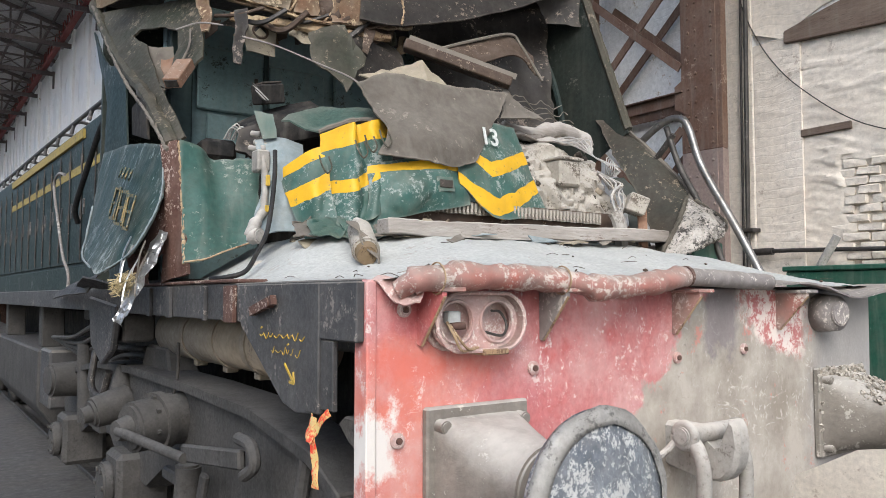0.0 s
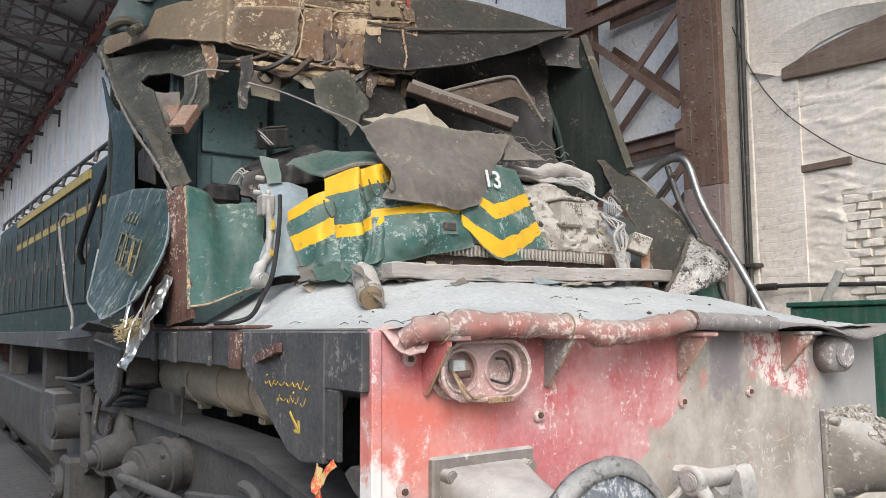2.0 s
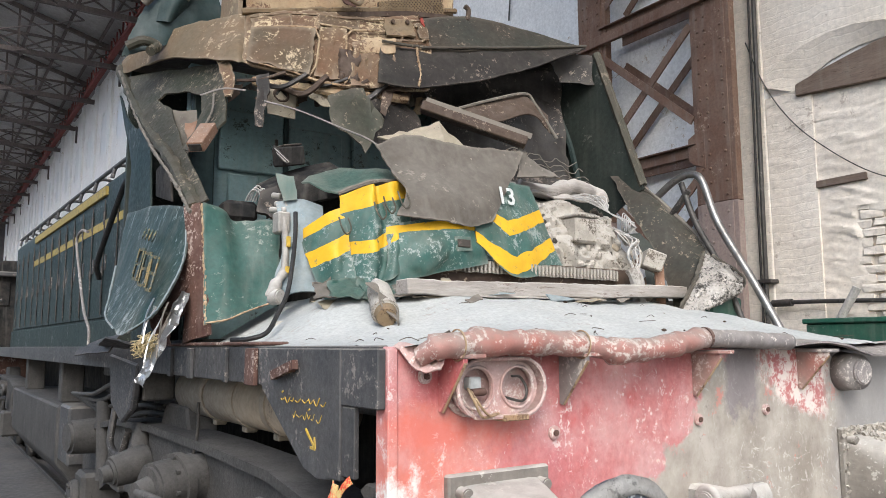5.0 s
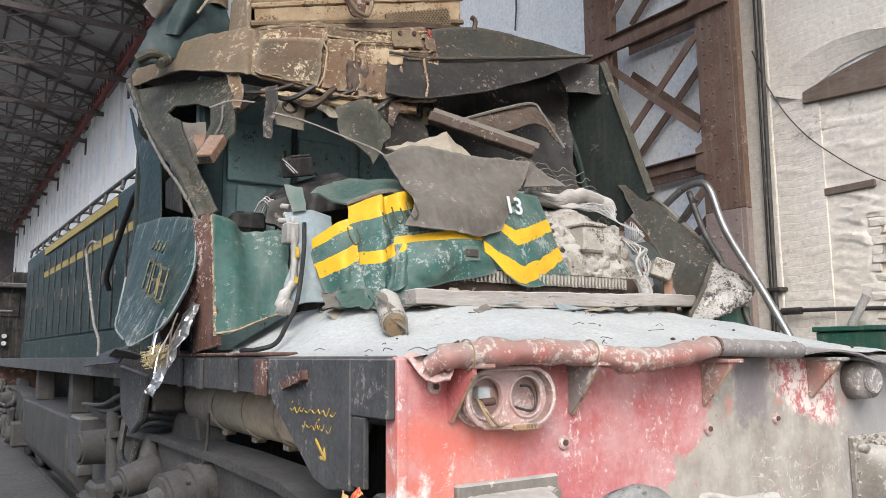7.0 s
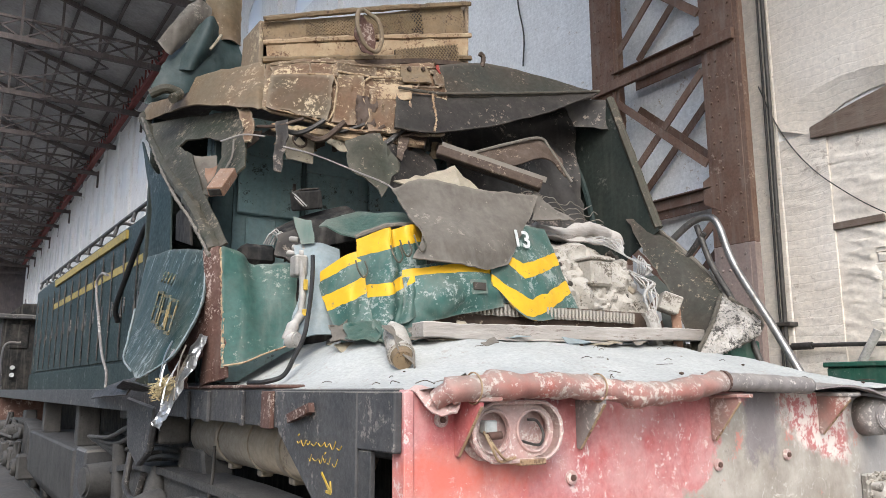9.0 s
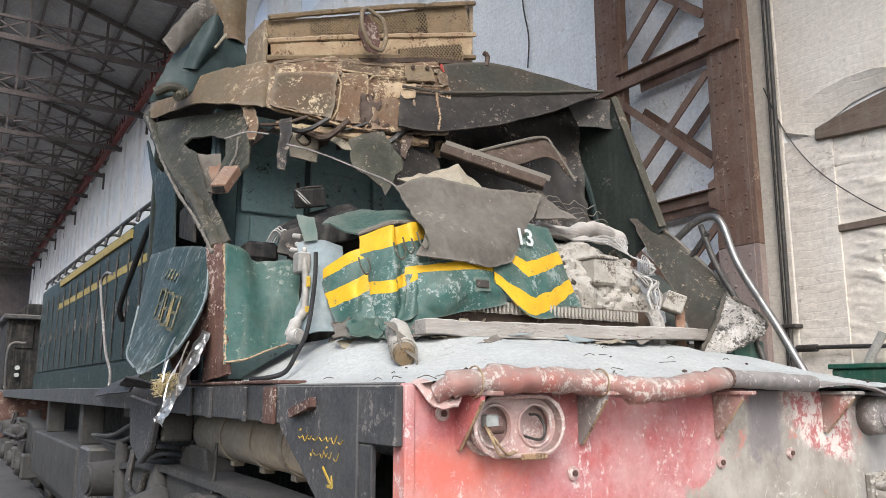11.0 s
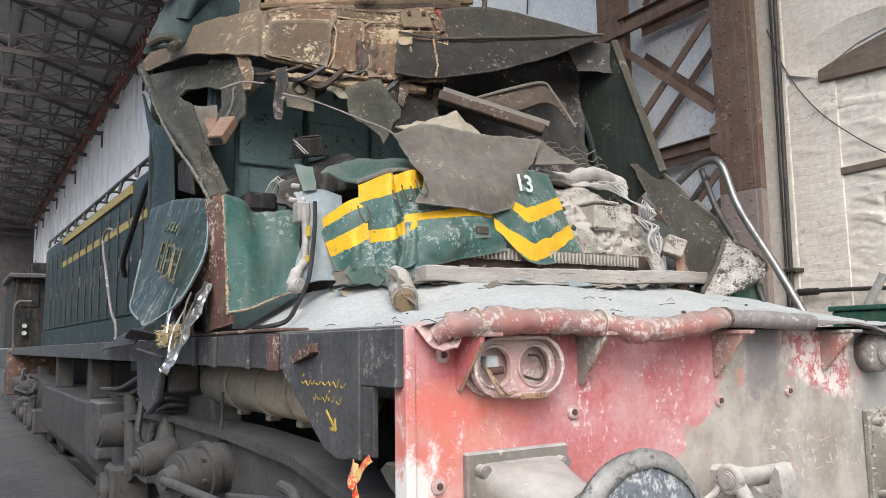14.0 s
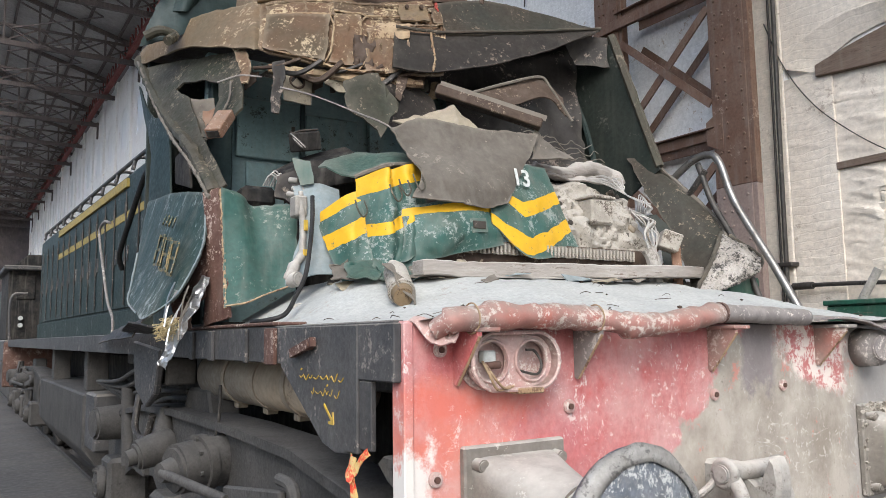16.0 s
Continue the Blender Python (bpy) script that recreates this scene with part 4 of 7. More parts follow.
# draw hook and screw coupling
hook = L("draw_hook", prism([(0.02, 1.02), (-0.14, 1.00), (-0.22, 1.0), (-0.27, 1.05), (-0.285, 1.12), (-0.275, 1.19), (-0.25, 1.215), (-0.235, 1.20), (-0.245, 1.15),
                             (-0.225, 1.10), (-0.19, 1.09), (-0.165, 1.11), (-0.15, 1.15), (-0.12, 1.17), (0.02, 1.17)], 0, -0.135, -0.06, 0.014), M_STEEL, "heavy dusty steel draw hook")
bm = tube([(-0.21, -0.15, 1.15), (-0.22, -0.20, 1.10), (-0.225, -0.22, 1.0), (-0.23, -0.2, 0.7)], 0.024, n=20)
tube([(0.0, -0.15, 1.15), (0.0, -0.2, 1.10), (0.0, -0.22, 1.0), (0.0, -0.2, 0.7)], 0.024, bm, 20)
sub("coupling_link", bm, M_STEEL, hook, "", True)
sub("link_pin", cyl((-0.25, -0.15, 1.15), (0.04, -0.15, 1.15), 0.03, seg=18, bevel=0.005), M_STEEL, hook)
sub("link_eye", tube([(-0.225, -0.15 + 0.036 * math.cos(a / 12 * 6.2832), 1.15 + 0.036 * math.sin(a / 12 * 6.2832)) for a in range(13)], 0.016, n=30), M_STEEL, hook, "", True)
sub("safety_chain", tube([(-0.30, -0.02, 1.12), (-0.29, -0.08, 1.08), (-0.25, -0.1, 1.10), (-0.22, -0.12, 1.14)], 0.012, n=16, seg=8), M_STEEL, hook)
sub("coupling_screw", cyl((-0.25, -0.2, 0.72), (0.02, -0.2, 0.72), 0.045), M_STEEL, hook)

# deck and side sill
L("deck", box(-1.29, 1.29, 0.05, 16.2, 1.56, 1.640, 0.004), M_BLACK)
sill = L("side_sill", box(-1.325, -1.29, 0.05, 16.2, 1.51, 1.648, 0.004), M_BLACK, "black side sill with rusty deck edge")
sub("deck_edge", box(-1.335, -1.20, 0.95, 3.3, 1.650, 1.664, 0.004), M_RUST, sill, "rust-brown deck edge strip")
L("side_sill", box(1.29, 1.325, 0.05, 16.2, 1.50, 1.648, 0.004), M_BLACK)
for y, w, mat in ((0.93, 0.10, M_RUST), (1.72, 0.06, M_BLACK), (2.05, 0.05, M_BLACK), (1.25, 0.03, M_BLACK), (2.5, 0.05, M_BLACK)):
    sub("sill_bracket", box(-1.342, -1.325, y, y + w, 1.505, 1.64, 0.003), mat, sill)
step = L("step_panel", prism([(0.28, 1.640), (0.88, 1.640), (0.84, 1.50), (0.48, 1.275), (0.38, 1.255), (0.28, 1.265)], 0, -1.345, -1.326, 0.003), M_BLACK, "black triangular step panel with yellow markings")
sub("flange", box(-1.352, -1.33, 0.22, 0.30, 1.27, 1.64, 0.004), M_BLACK, step)
sub("front_panel", box(-1.35, -1.325, 0.005, 0.22, 1.48, 1.64, 0.004), M_BLACK, step)
sub("step_post", box(-1.345, -1.328, 0.145, 0.22, 1.285, 1.478, 0.003), M_BLACK, step)
sub("post_web", box(-1.30, -1.29, 0.22, 0.27, 1.285, 1.478, 0.002), M_BLACK, step)
sub("lower_bracket", prism([(0.045, 1.27), (0.045, 1.16), (0.14, 1.20), (0.20, 1.245), (0.16, 1.27)], 0, -1.30, -1.24, 0.006), M_BOGIE, step)
sub("bracket", bar((-1.36, 0.70, 1.55), (-1.36, 0.52, 1.59), 0.02, 0.03), M_RUST, step)
sub("bracket_bolt", cyl((-1.35, 0.55, 1.58), (-1.375, 0.55, 1.58), 0.016), M_RUST, step)
rnd = random.Random(4)
for row, (z0, ya, yb) in enumerate(((1.475, 0.66, 0.34), (1.43, 0.56, 0.34))):
    y = ya
    while y > yb:
        w = rnd.uniform(0.018, 0.045)
        h = rnd.uniform(0.006, 0.03)
        sub("yellow_mark", tube([(-1.347, y, z0 + rnd.uniform(-0.004, 0.012)), (-1.347, y - w * 0.5, z0 - h * 0.4), (-1.347, y - w, z0 + h * rnd.uniform(0.2, 1.0))], 0.0018 if row == 0 else 0.0013, n=6, seg=4), M_YELLOW, step)
        if rnd.random() < 0.4:
            sub("yellow_mark", tube([(-1.347, y - w * 0.4, z0 + 0.022), (-1.347, y - w * 0.4 - 0.008, z0 + 0.026)], 0.003, n=2, seg=4), M_YELLOW, step)
        y -= w + rnd.uniform(0.004, 0.014)
sub("yellow_arrow", bar((-1.347, 0.46, 1.395), (-1.347, 0.395, 1.345), 0.003, 0.008), M_YELLOW, step)
sub("yellow_arrow", bar((-1.347, 0.425, 1.343), (-1.347, 0.39, 1.341), 0.003, 0.008), M_YELLOW, step)
sub("yellow_arrow", bar((-1.347, 0.397, 1.375), (-1.347, 0.39, 1.341), 0.003, 0.008), M_YELLOW, step)
# Dark plate and near-black centre sill put the under-deck shade into colour.
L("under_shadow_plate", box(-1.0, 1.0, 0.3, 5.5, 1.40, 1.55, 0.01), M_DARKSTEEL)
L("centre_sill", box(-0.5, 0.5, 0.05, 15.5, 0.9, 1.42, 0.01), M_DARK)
tank = L("air_tank", cyl((-1.0, 0.95, 1.40), (-1.0, 2.75, 1.40), 0.135, seg=28, bevel=0.03), M_TANK, "tan air tank under the deck", True)
for y in (1.35, 1.75, 2.2):
    sub("tank_strap", cyl((-1.0, y, 1.40), (-1.0, y + 0.05, 1.40), 0.142, seg=28), M_TANK, tank)
    sub("drain_cock", box(-1.03, -0.97, y + 0.1, y + 0.16, 1.235, 1.27, 0.006), M_TANK, tank)
for k, (y, r) in enumerate(((3.0, 0.06), (3.2, 0.05), (2.9, 0.04))):
    L("valve_block", box(-1.28, -1.1, y - 0.06, y + 0.08, 1.38 - 0.02 * k, 1.5, 0.012), M_BOGIE)
    L("valve_body", cyl((-1.25, y + 0.1, 1.42), (-1.25, y + 0.25, 1.42), r), M_BOGIE)
L("brake_hanger", tube([(-1.22, 1.98, 1.38), (-1.22, 2.0, 1.2), (-1.25, 2.08, 0.98)], 0.008), M_DARKSTEEL)

# bogies


def bogie(y0):
    """Cast side frame with springs, axle boxes, brake cylinder and rods; wheels behind."""
    prof = [(-0.02, 0.98), (0.2, 1.08), (0.72, 1.15), (1.5, 1.17), (2.6, 1.17), (3.4, 1.14), (4.1, 1.06), (4.6, 0.93), (4.9, 0.80),
            (4.85, 0.62), (4.3, 0.52), (3.9, 0.70), (3.2, 0.74), (2.9, 0.55), (2.3, 0.55), (2.0, 0.74), (1.3, 0.72), (0.95, 0.62), (0.40, 0.66), (0.05, 0.80)]
    f = L("bogie_frame", prism([(y0 + a, b) for a, b in prof], 0, -1.18, -1.02, 0.02), M_BOGIE, "dusty cast iron bogie side frame")
    sub("frame_rib", prism([(y0 + a, b + 0.03) for a, b in prof[:9]] + [(y0 + a, b - 0.01) for a, b in prof[:9][::-1]], 0, -1.23, -1.0, 0.006), M_BOGIE, f)
    sub("far_frame", prism([(y0 + a, b) for a, b in prof], 0, 1.02, 1.18, 0.02), M_BOGIE, f)
    for ya in (0.9, 2.6, 4.3):
        for s in (-1, 1):
            w = cyl((s * 0.80, y0 + ya, 0.50), (s * 0.92, y0 + ya, 0.50), 0.46, seg=40, bevel=0.02)
            cyl((s * 0.74, y0 + ya, 0.50), (s * 0.80, y0 + ya, 0.50), 0.49, None, w, 40)
            sub("wheel", w, M_BOGIE, f, "", True)
        sub("axle", cyl((-1.1, y0 + ya, 0.5), (1.1, y0 + ya, 0.5), 0.09), M_DARKSTEEL, f)
        box_ = sub("axle_box", box(-1.30, -1.0, y0 + ya - 0.16, y0 + ya + 0.16, 0.36, 0.72, 0.03), M_BOGIE, f)
        c = cyl((-1.30, y0 + ya, 0.54), (-1.36, y0 + ya, 0.54), 0.13, 0.12, seg=24, bevel=0.012)
        for k in range(6):
            a = k * math.pi / 3
            cyl((-1.36, y0 + ya + 0.095 * math.cos(a), 0.54 + 0.095 * math.sin(a)), (-1.372, y0 + ya + 0.095 * math.cos(a), 0.54 + 0.095 * math.sin(a)), 0.014, None, c, 6)
        sub("box_cover", c, M_BOGIE, f)
    for ya in (1.75, 3.45):
        helix = [(-1.10 + 0.075 * math.cos(i * 0.8), y0 + ya + 0.075 * math.sin(i * 0.8), 0.76 + 0.0075 * i) for i in range(44)]
        sub("coil_spring", tube(helix, 0.016, n=150, seg=6), M_BOGIE, f, "", True)
        sub("spring_seat", box(-1.22, -0.98, y0 + ya - 0.12, y0 + ya + 0.12, 0.70, 0.76, 0.01), M_BOGIE, f)
    bc = cyl((-1.16, y0 + 1.70, 1.02), (-1.44, y0 + 1.62, 1.0), 0.125, 0.115, seg=28, bevel=0.015)
    cyl((-1.28, y0 + 1.667, 1.012), (-1.32, y0 + 1.655, 1.009), 0.14, None, bc, 28)
    cyl((-1.44, y0 + 1.62, 1.0), (-1.50, y0 + 1.60, 0.995), 0.06, 0.045, bc, 20)
    for k in range(8):
        a = k * math.pi / 4 + 0.2
        cyl((-1.32, y0 + 1.655 + 0.122 * math.cos(a), 1.009 + 0.122 * math.sin(a)), (-1.337, y0 + 1.65 + 0.122 * math.cos(a), 1.008 + 0.122 * math.sin(a)), 0.012, None, bc, 6)
    sub("brake_cylinder", bc, M_BOGIE, f)
    sub("push_rod", cyl((-1.49, y0 + 1.60, 0.995), (-1.36, y0 + 1.05, 0.95), 0.022), M_BOGIE, f)
    sub("brake_lever", bar((-1.34, y0 + 1.12, 0.96), (-1.32, y0 + 0.52, 1.03), 0.03, 0.07, bevel=0.008), M_BOGIE, f)
    sub("lever_fork", tube([(-1.32, y0 + 0.56, 1.10), (-1.32, y0 + 0.44, 1.09), (-1.32, y0 + 0.41, 1.03), (-1.32, y0 + 0.50, 0.98)], 0.022), M_BOGIE, f)
    for dz, r in ((0.0, 0.055), (0.16, 0.07)):
        sub("slack_adjuster", cyl((-1.27, y0 + 1.28, 0.88 - dz), (-1.27, y0 + 1.30, 0.70 - dz), r, seg=20, bevel=0.01), M_BOGIE, f)
    sub("hanger_link", bar((-1.25, y0 + 1.12, 0.86), (-1.27, y0 + 1.25, 0.45), 0.03, 0.05, bevel=0.008), M_BOGIE, f)
    sub("sand_pipe", tube([(-1.2, y0 + 0.25, 1.1), (-1.2, y0 + 0.3, 0.8), (-1.0, y0 + 0.5, 0.35), (-0.9, y0 + 0.55, 0.15)], 0.025), M_BOGIE, f)
    d = cyl((-1.18, y0 + 2.72, 0.98), (-1.40, y0 + 2.68, 0.93), 0.11, 0.085, seg=24, bevel=0.015)
    cyl((-1.40, y0 + 2.68, 0.93), (-1.45, y0 + 2.67, 0.92), 0.05, 0.045, d, 16)
    sub("lubricator", d, M_BOGIE, f)
    sub("filler_cone", cyl((-1.22, y0 + 2.75, 1.02), (-1.22, y0 + 2.76, 1.20), 0.07, 0.025, seg=16), M_BOGIE, f)
    sub("damper", cyl((-1.2, y0 + 3.9, 0.70), (-1.2, y0 + 4.0, 1.25), 0.05), M_BOGIE, f)
    sub("brake_cylinder", cyl((-1.1, y0 + 4.3, 0.98), (-1.4, y0 + 4.25, 0.98), 0.14, 0.12, seg=24, bevel=0.02), M_BOGIE, f)
    for k in range(4):
        sub("brake_shoe", box(-1.0, -0.84, y0 + 0.38 + 1.32 * k, y0 + 0.46 + 1.32 * k, 0.35, 0.72, 0.015), M_BOGIE, f)
    sub("pedestal", prism([(y0 + 2.1, 1.13), (y0 + 2.2, 1.32), (y0 + 2.6, 1.32), (y0 + 2.75, 1.15)], 0, -1.12, -0.95, 0.015), M_BOGIE, f)
    sub("air_hose", tube([(-1.28, y0 + 3.2, 1.25), (-1.32, y0 + 3.1, 1.05), (-1.3, y0 + 2.9, 1.0), (-1.28, y0 + 2.8, 1.15)], 0.022), M_DARKSTEEL, f)
    return f


bogie(0.35)
bogie(10.4)
L("fuel_tank", prism([(-1.28, 1.12), (-1.28, 0.62), (-1.1, 0.38), (1.1, 0.38), (1.28, 0.62), (1.28, 1.12)], 1, 6.0, 9.9, 0.02), M_BOGIE, "dusty black fuel tank")
L("tank_hanger", box(-1.2, -1.0, 6.4, 6.6, 1.12, 1.52, 0.01), M_BOGIE)
L("tank_hanger", box(-1.2, -1.0, 9.2, 9.4, 1.12, 1.52, 0.01), M_BOGIE)
L("equipment_box", box(-1.28, -0.9, 5.35, 5.85, 0.66, 1.15, 0.02), M_BLACK)
for i in range(5):
    L("air_pipe", tube([(-1.26 + 0.05 * i, 3.0, 1.44 - 0.05 * i), (-1.25 + 0.05 * i, 3.8, 1.40 - 0.05 * i), (-1.25 + 0.04 * i, 4.5, 1.30 - 0.05 * i), (-1.22, 5.6, 1.25)], 0.016, n=20, seg=8), M_BOGIE)

# long hood
hood = L("hood", prism([(-0.85, 1.65), (-0.85, 3.40), (-0.80, 3.47), (-0.5, 3.50), (0.5, 3.50), (0.80, 3.47), (0.85, 3.40), (0.85, 1.65)], 1, 3.9, 15.4, 0.004), M_GREEN, "dark green long hood with yellow bands")
sub("hood_base", box(-0.88, 0.88, 3.9, 15.4, 1.645, 1.92, 0.006), M_GREEN, hood)
edges_y = [4.6, 5.2, 5.8, 6.45, 7.1, 7.7, 8.3, 8.9, 9.5, 10.2, 10.9, 11.6, 12.3, 13.1, 13.9, 14.7]
for a, b in zip(edges_y, edges_y[1:]):
    d = sub("hood_door", box(-0.872, -0.845, a + 0.015, b - 0.015, 1.95, 3.18, 0.006), M_GREEN, hood)
    sub("hood_latch", box(-0.885, -0.86, b - 0.12, b - 0.08, 2.45, 2.62, 0.004), M_BLACK, hood)
    sub("hood_hinge", cyl((-0.88, a + 0.03, 2.1), (-0.88, a + 0.03, 2.2), 0.012), M_BLACK, hood)
    sub("hood_hinge", cyl((-0.88, a + 0.03, 2.95), (-0.88, a + 0.03, 3.05), 0.012), M_BLACK, hood)
for y0, z0, z1 in ((5.45, 2.91, 3.0), (6.5, 3.285, 3.385)):
    sub("yellow_band", box(-0.8775, -0.84, y0, 12.4, z0, z1, 0.002), M_BAND, hood, "dull yellow painted band")
sub("top_rail", tube([(-0.8, 3.95, 3.55), (-0.82, 4.6, 3.56), (-0.84, 8, 3.56), (-0.84, 15, 3.56)], 0.022, n=40), M_BLACK, hood)
for k in range(12):
    sub("rail_post", tube([(-0.60, 4.4 + k * 0.95, 3.50), (-0.70, 4.4 + k * 0.95, 3.58), (-0.82, 4.4 + k * 0.95, 3.57), (-0.86, 4.4 + k * 0.95, 3.44)], 0.020, n=12, seg=8), M_BLACK, hood)
for y in edges_y:                          # drip rods between the doors
    sub("door_rod", cyl((-0.884, y, 1.98), (-0.884, y, 3.22), 0.007, seg=8), M_DARKSTEEL, hood)
    sub("rod_knuckle", cyl((-0.884, y, 2.40), (-0.884, y, 2.50), 0.017, seg=8), M_DARKSTEEL, hood)
    sub("rod_knuckle", cyl((-0.884, y, 3.00), (-0.884, y, 3.10), 0.017, seg=8), M_DARKSTEEL, hood)
for ob_ in [hood] + list(hood.children):   # the frame is bent: the hood dips towards the cab
    for v in ob_.data.vertices:
        v.co.z += (-0.16 + 0.03 * (v.co.y - 5.2)) * (v.co.z - 1.65) / 1.9
L("air_hose", tube([(-1.0, 4.70, 3.01), (-1.0, 4.90, 3.03), (-1.0, 5.17, 2.93), (-1.0, 5.6, 2.70), (-1.0, 6.06, 2.43), (-0.95, 6.2, 2.30)], 0.026, n=30), M_HOSE)
L("grab_rod", tube([(-1.15, 5.72, 2.68), (-1.15, 6.05, 2.73), (-1.15, 6.30, 2.65), (-1.15, 6.02, 2.30), (-1.15, 5.70, 1.96), (-1.15, 5.42, 1.80), (-1.15, 5.40, 1.66)], 0.013, n=40), M_GREYTUBE)

# ---- crushed cab ----
cab = L("cab_rear_wall", box(-1.09, 1.25, 2.80, 2.86, 1.65, 3.36, 0.004), M_TEAL, "teal inner wall of the cab")
for x0, x1, z0, z1 in ((-0.91, -0.50, 2.72, 3.10), (-0.85, -0.66, 2.2, 2.70), (-0.46, -0.08, 2.2, 3.05), (0.0, 0.5, 1.8, 3.1)):
    sub("cabinet_door", box(x0, x1, 2.765, 2.80, z0, z1, 0.008), M_TEAL, cab)
    sub("door_handle", box(x1 - 0.06, x1 - 0.04, 2.75, 2.765, (z0 + z1) / 2 - 0.04, (z0 + z1) / 2 + 0.04, 0.003), M_DARKSTEEL, cab)
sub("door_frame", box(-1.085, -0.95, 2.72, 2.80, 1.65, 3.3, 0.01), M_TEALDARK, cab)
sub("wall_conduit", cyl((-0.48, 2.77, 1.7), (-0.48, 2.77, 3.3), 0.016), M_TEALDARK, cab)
# Near-black floor; the dark of the cab interior is in its colour.
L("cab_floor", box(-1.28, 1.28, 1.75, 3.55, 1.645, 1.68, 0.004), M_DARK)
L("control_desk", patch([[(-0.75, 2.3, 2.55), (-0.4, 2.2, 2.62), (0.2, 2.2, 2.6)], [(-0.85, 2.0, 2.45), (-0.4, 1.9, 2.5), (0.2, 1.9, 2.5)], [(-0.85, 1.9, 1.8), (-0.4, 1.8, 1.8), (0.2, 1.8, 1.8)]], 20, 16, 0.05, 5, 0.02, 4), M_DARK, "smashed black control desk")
# Added dark wall; stops sky from showing through the window opening.
L("bulkhead", box(-1.27, 1.26, 3.60, 3.64, 1.65, 3.52, 0.004), M_GREYGREEN, "dark wall added behind the cab to block the sky")
# cab side behind the torn panel
L("cab_side", patch([[(-1.30, 2.9, 2.95), (-1.3, 3.3, 3.05), (-1.28, 3.9, 3.42)], [(-1.33, 2.6, 2.42), (-1.32, 3.2, 2.4), (-1.05, 3.95, 2.4)], [(-1.33, 2.4, 1.66), (-1.30, 3.1, 1.66), (-1.05, 3.95, 1.66)]], 24, 20, 0.02, 3, 0.01, 2), M_GREEN, "dented dark green cab side")
# Black sheet on the cab side, in place of shade inside a window.
L("window_void", prism([(2.14, 2.37), (2.46, 2.45), (2.48, 2.60), (2.30, 2.62), (2.20, 2.56)], 0, -1.345, -1.33, 0.004), M_DARK, "black sheet standing for the shade in a cab window")

# leaning front corner post
post = L("corner_post", tube([(-1.32, 3.66, 3.53), (-1.32, 3.25, 3.21), (-1.31, 2.80, 2.90), (-1.31, 2.4, 2.68), (-1.31, 2.12, 2.50), (-1.31, 1.82, 2.29)], 0.035, n=40, seg=8, lumps=0.5), M_OLIVE, "bent olive corner post with torn edge")
sub("torn_seam", tube([(-1.345, 3.6, 3.50), (-1.345, 2.80, 2.88), (-1.345, 2.12, 2.48), (-1.345, 1.80, 2.27)], 0.010, n=90, seg=6, lumps=1.0), M_RUBBER, post)
low = L("corner_post", patch([[(-1.36, 1.86, 2.30), (-1.31, 1.76, 2.31)], [(-1.35, 1.80, 2.0), (-1.30, 1.68, 2.03)], [(-1.35, 1.84, 1.66), (-1.30, 1.62, 1.70)]], 8, 30, 0.015, 9, 0.02, 6), M_RUST, "rust-red lower corner post")
sub("torn_seam", tube([(-1.31, 1.73, 2.30), (-1.305, 1.68, 2.03), (-1.305, 1.64, 1.74)], 0.008, n=70, seg=6, lumps=1.0), M_CREAM, low)
for k, mat in enumerate((M_RUST, M_BROWN, M_RUST)):
    d = 0.05 * k
    sub("torn_strip", patch([[(-1.34, 1.86 + d, 2.06 - d), (-1.32, 1.78 + d, 2.02 - d)], [(-1.39, 1.88, 1.92 - d), (-1.36, 1.79, 1.90 - d)], [(-1.44 - 0.02 * k, 1.92, 1.78), (-1.40, 1.82, 1.75)], [(-1.46, 1.95 - d, 1.68), (-1.42, 1.86 - d, 1.66)]], 6, 20, 0.02, 12, 0.006, 70 + k, 0.012), mat, low)

# torn window surround
tw = L("window_surround", torn([(-1.332, 3.586, 3.451), (-1.161, 3.0, 3.36), (-1.014, 2.484, 3.27), (-1.067, 2.199, 2.98), (-1.112, 2.066, 2.81), (-1.172, 2.099, 2.725),
                                (-1.239, 2.181, 2.66), (-1.261, 2.273, 2.684), (-1.201, 2.291, 2.803), (-1.152, 2.34, 2.923), (-1.121, 2.449, 3.054), (-1.148, 2.609, 3.114),
                                (-1.217, 2.852, 3.157), (-1.256, 2.901, 3.12), (-1.233, 2.686, 3.014), (-1.253, 2.355, 2.753), (-1.261, 2.131, 2.587), (-1.266, 1.78, 2.339),
                                (-1.321, 1.85, 2.30), (-1.316, 2.347, 2.636), (-1.337, 2.89, 2.969)], 0.012, 5, 0.012, 11, 3), M_OLIVE, "torn olive window surround with an empty opening")
sub("torn_lining", torn([(-1.23, 2.75, 3.03), (-1.09, 2.65, 3.03), (-1.11, 2.55, 2.86), (-1.17, 2.5, 2.72), (-1.23, 2.6, 2.82)], 0.03, 9, 0.008, 12, 3), M_RUBBER, tw, "tan torn lining")
sub("torn_lining", torn([(-1.20, 2.5, 2.88), (-1.13, 2.45, 2.90), (-1.14, 2.4, 2.76), (-1.19, 2.42, 2.74)], 0.02, 12, 0.008, 13, 2), M_BARK, tw, "rusty torn lining")
tubebox = bar((-1.19, 2.06, 2.76), (-1.285, 1.96, 2.62), 0.085, 0.055, bevel=0.004)
sub("box_tube", tubebox, M_BARK, tw, "rusty square tube with shade painted on its end")
# Black slab on the solid end paints the shade of an open mouth.
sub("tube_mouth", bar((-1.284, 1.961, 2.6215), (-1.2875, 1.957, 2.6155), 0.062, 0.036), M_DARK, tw)
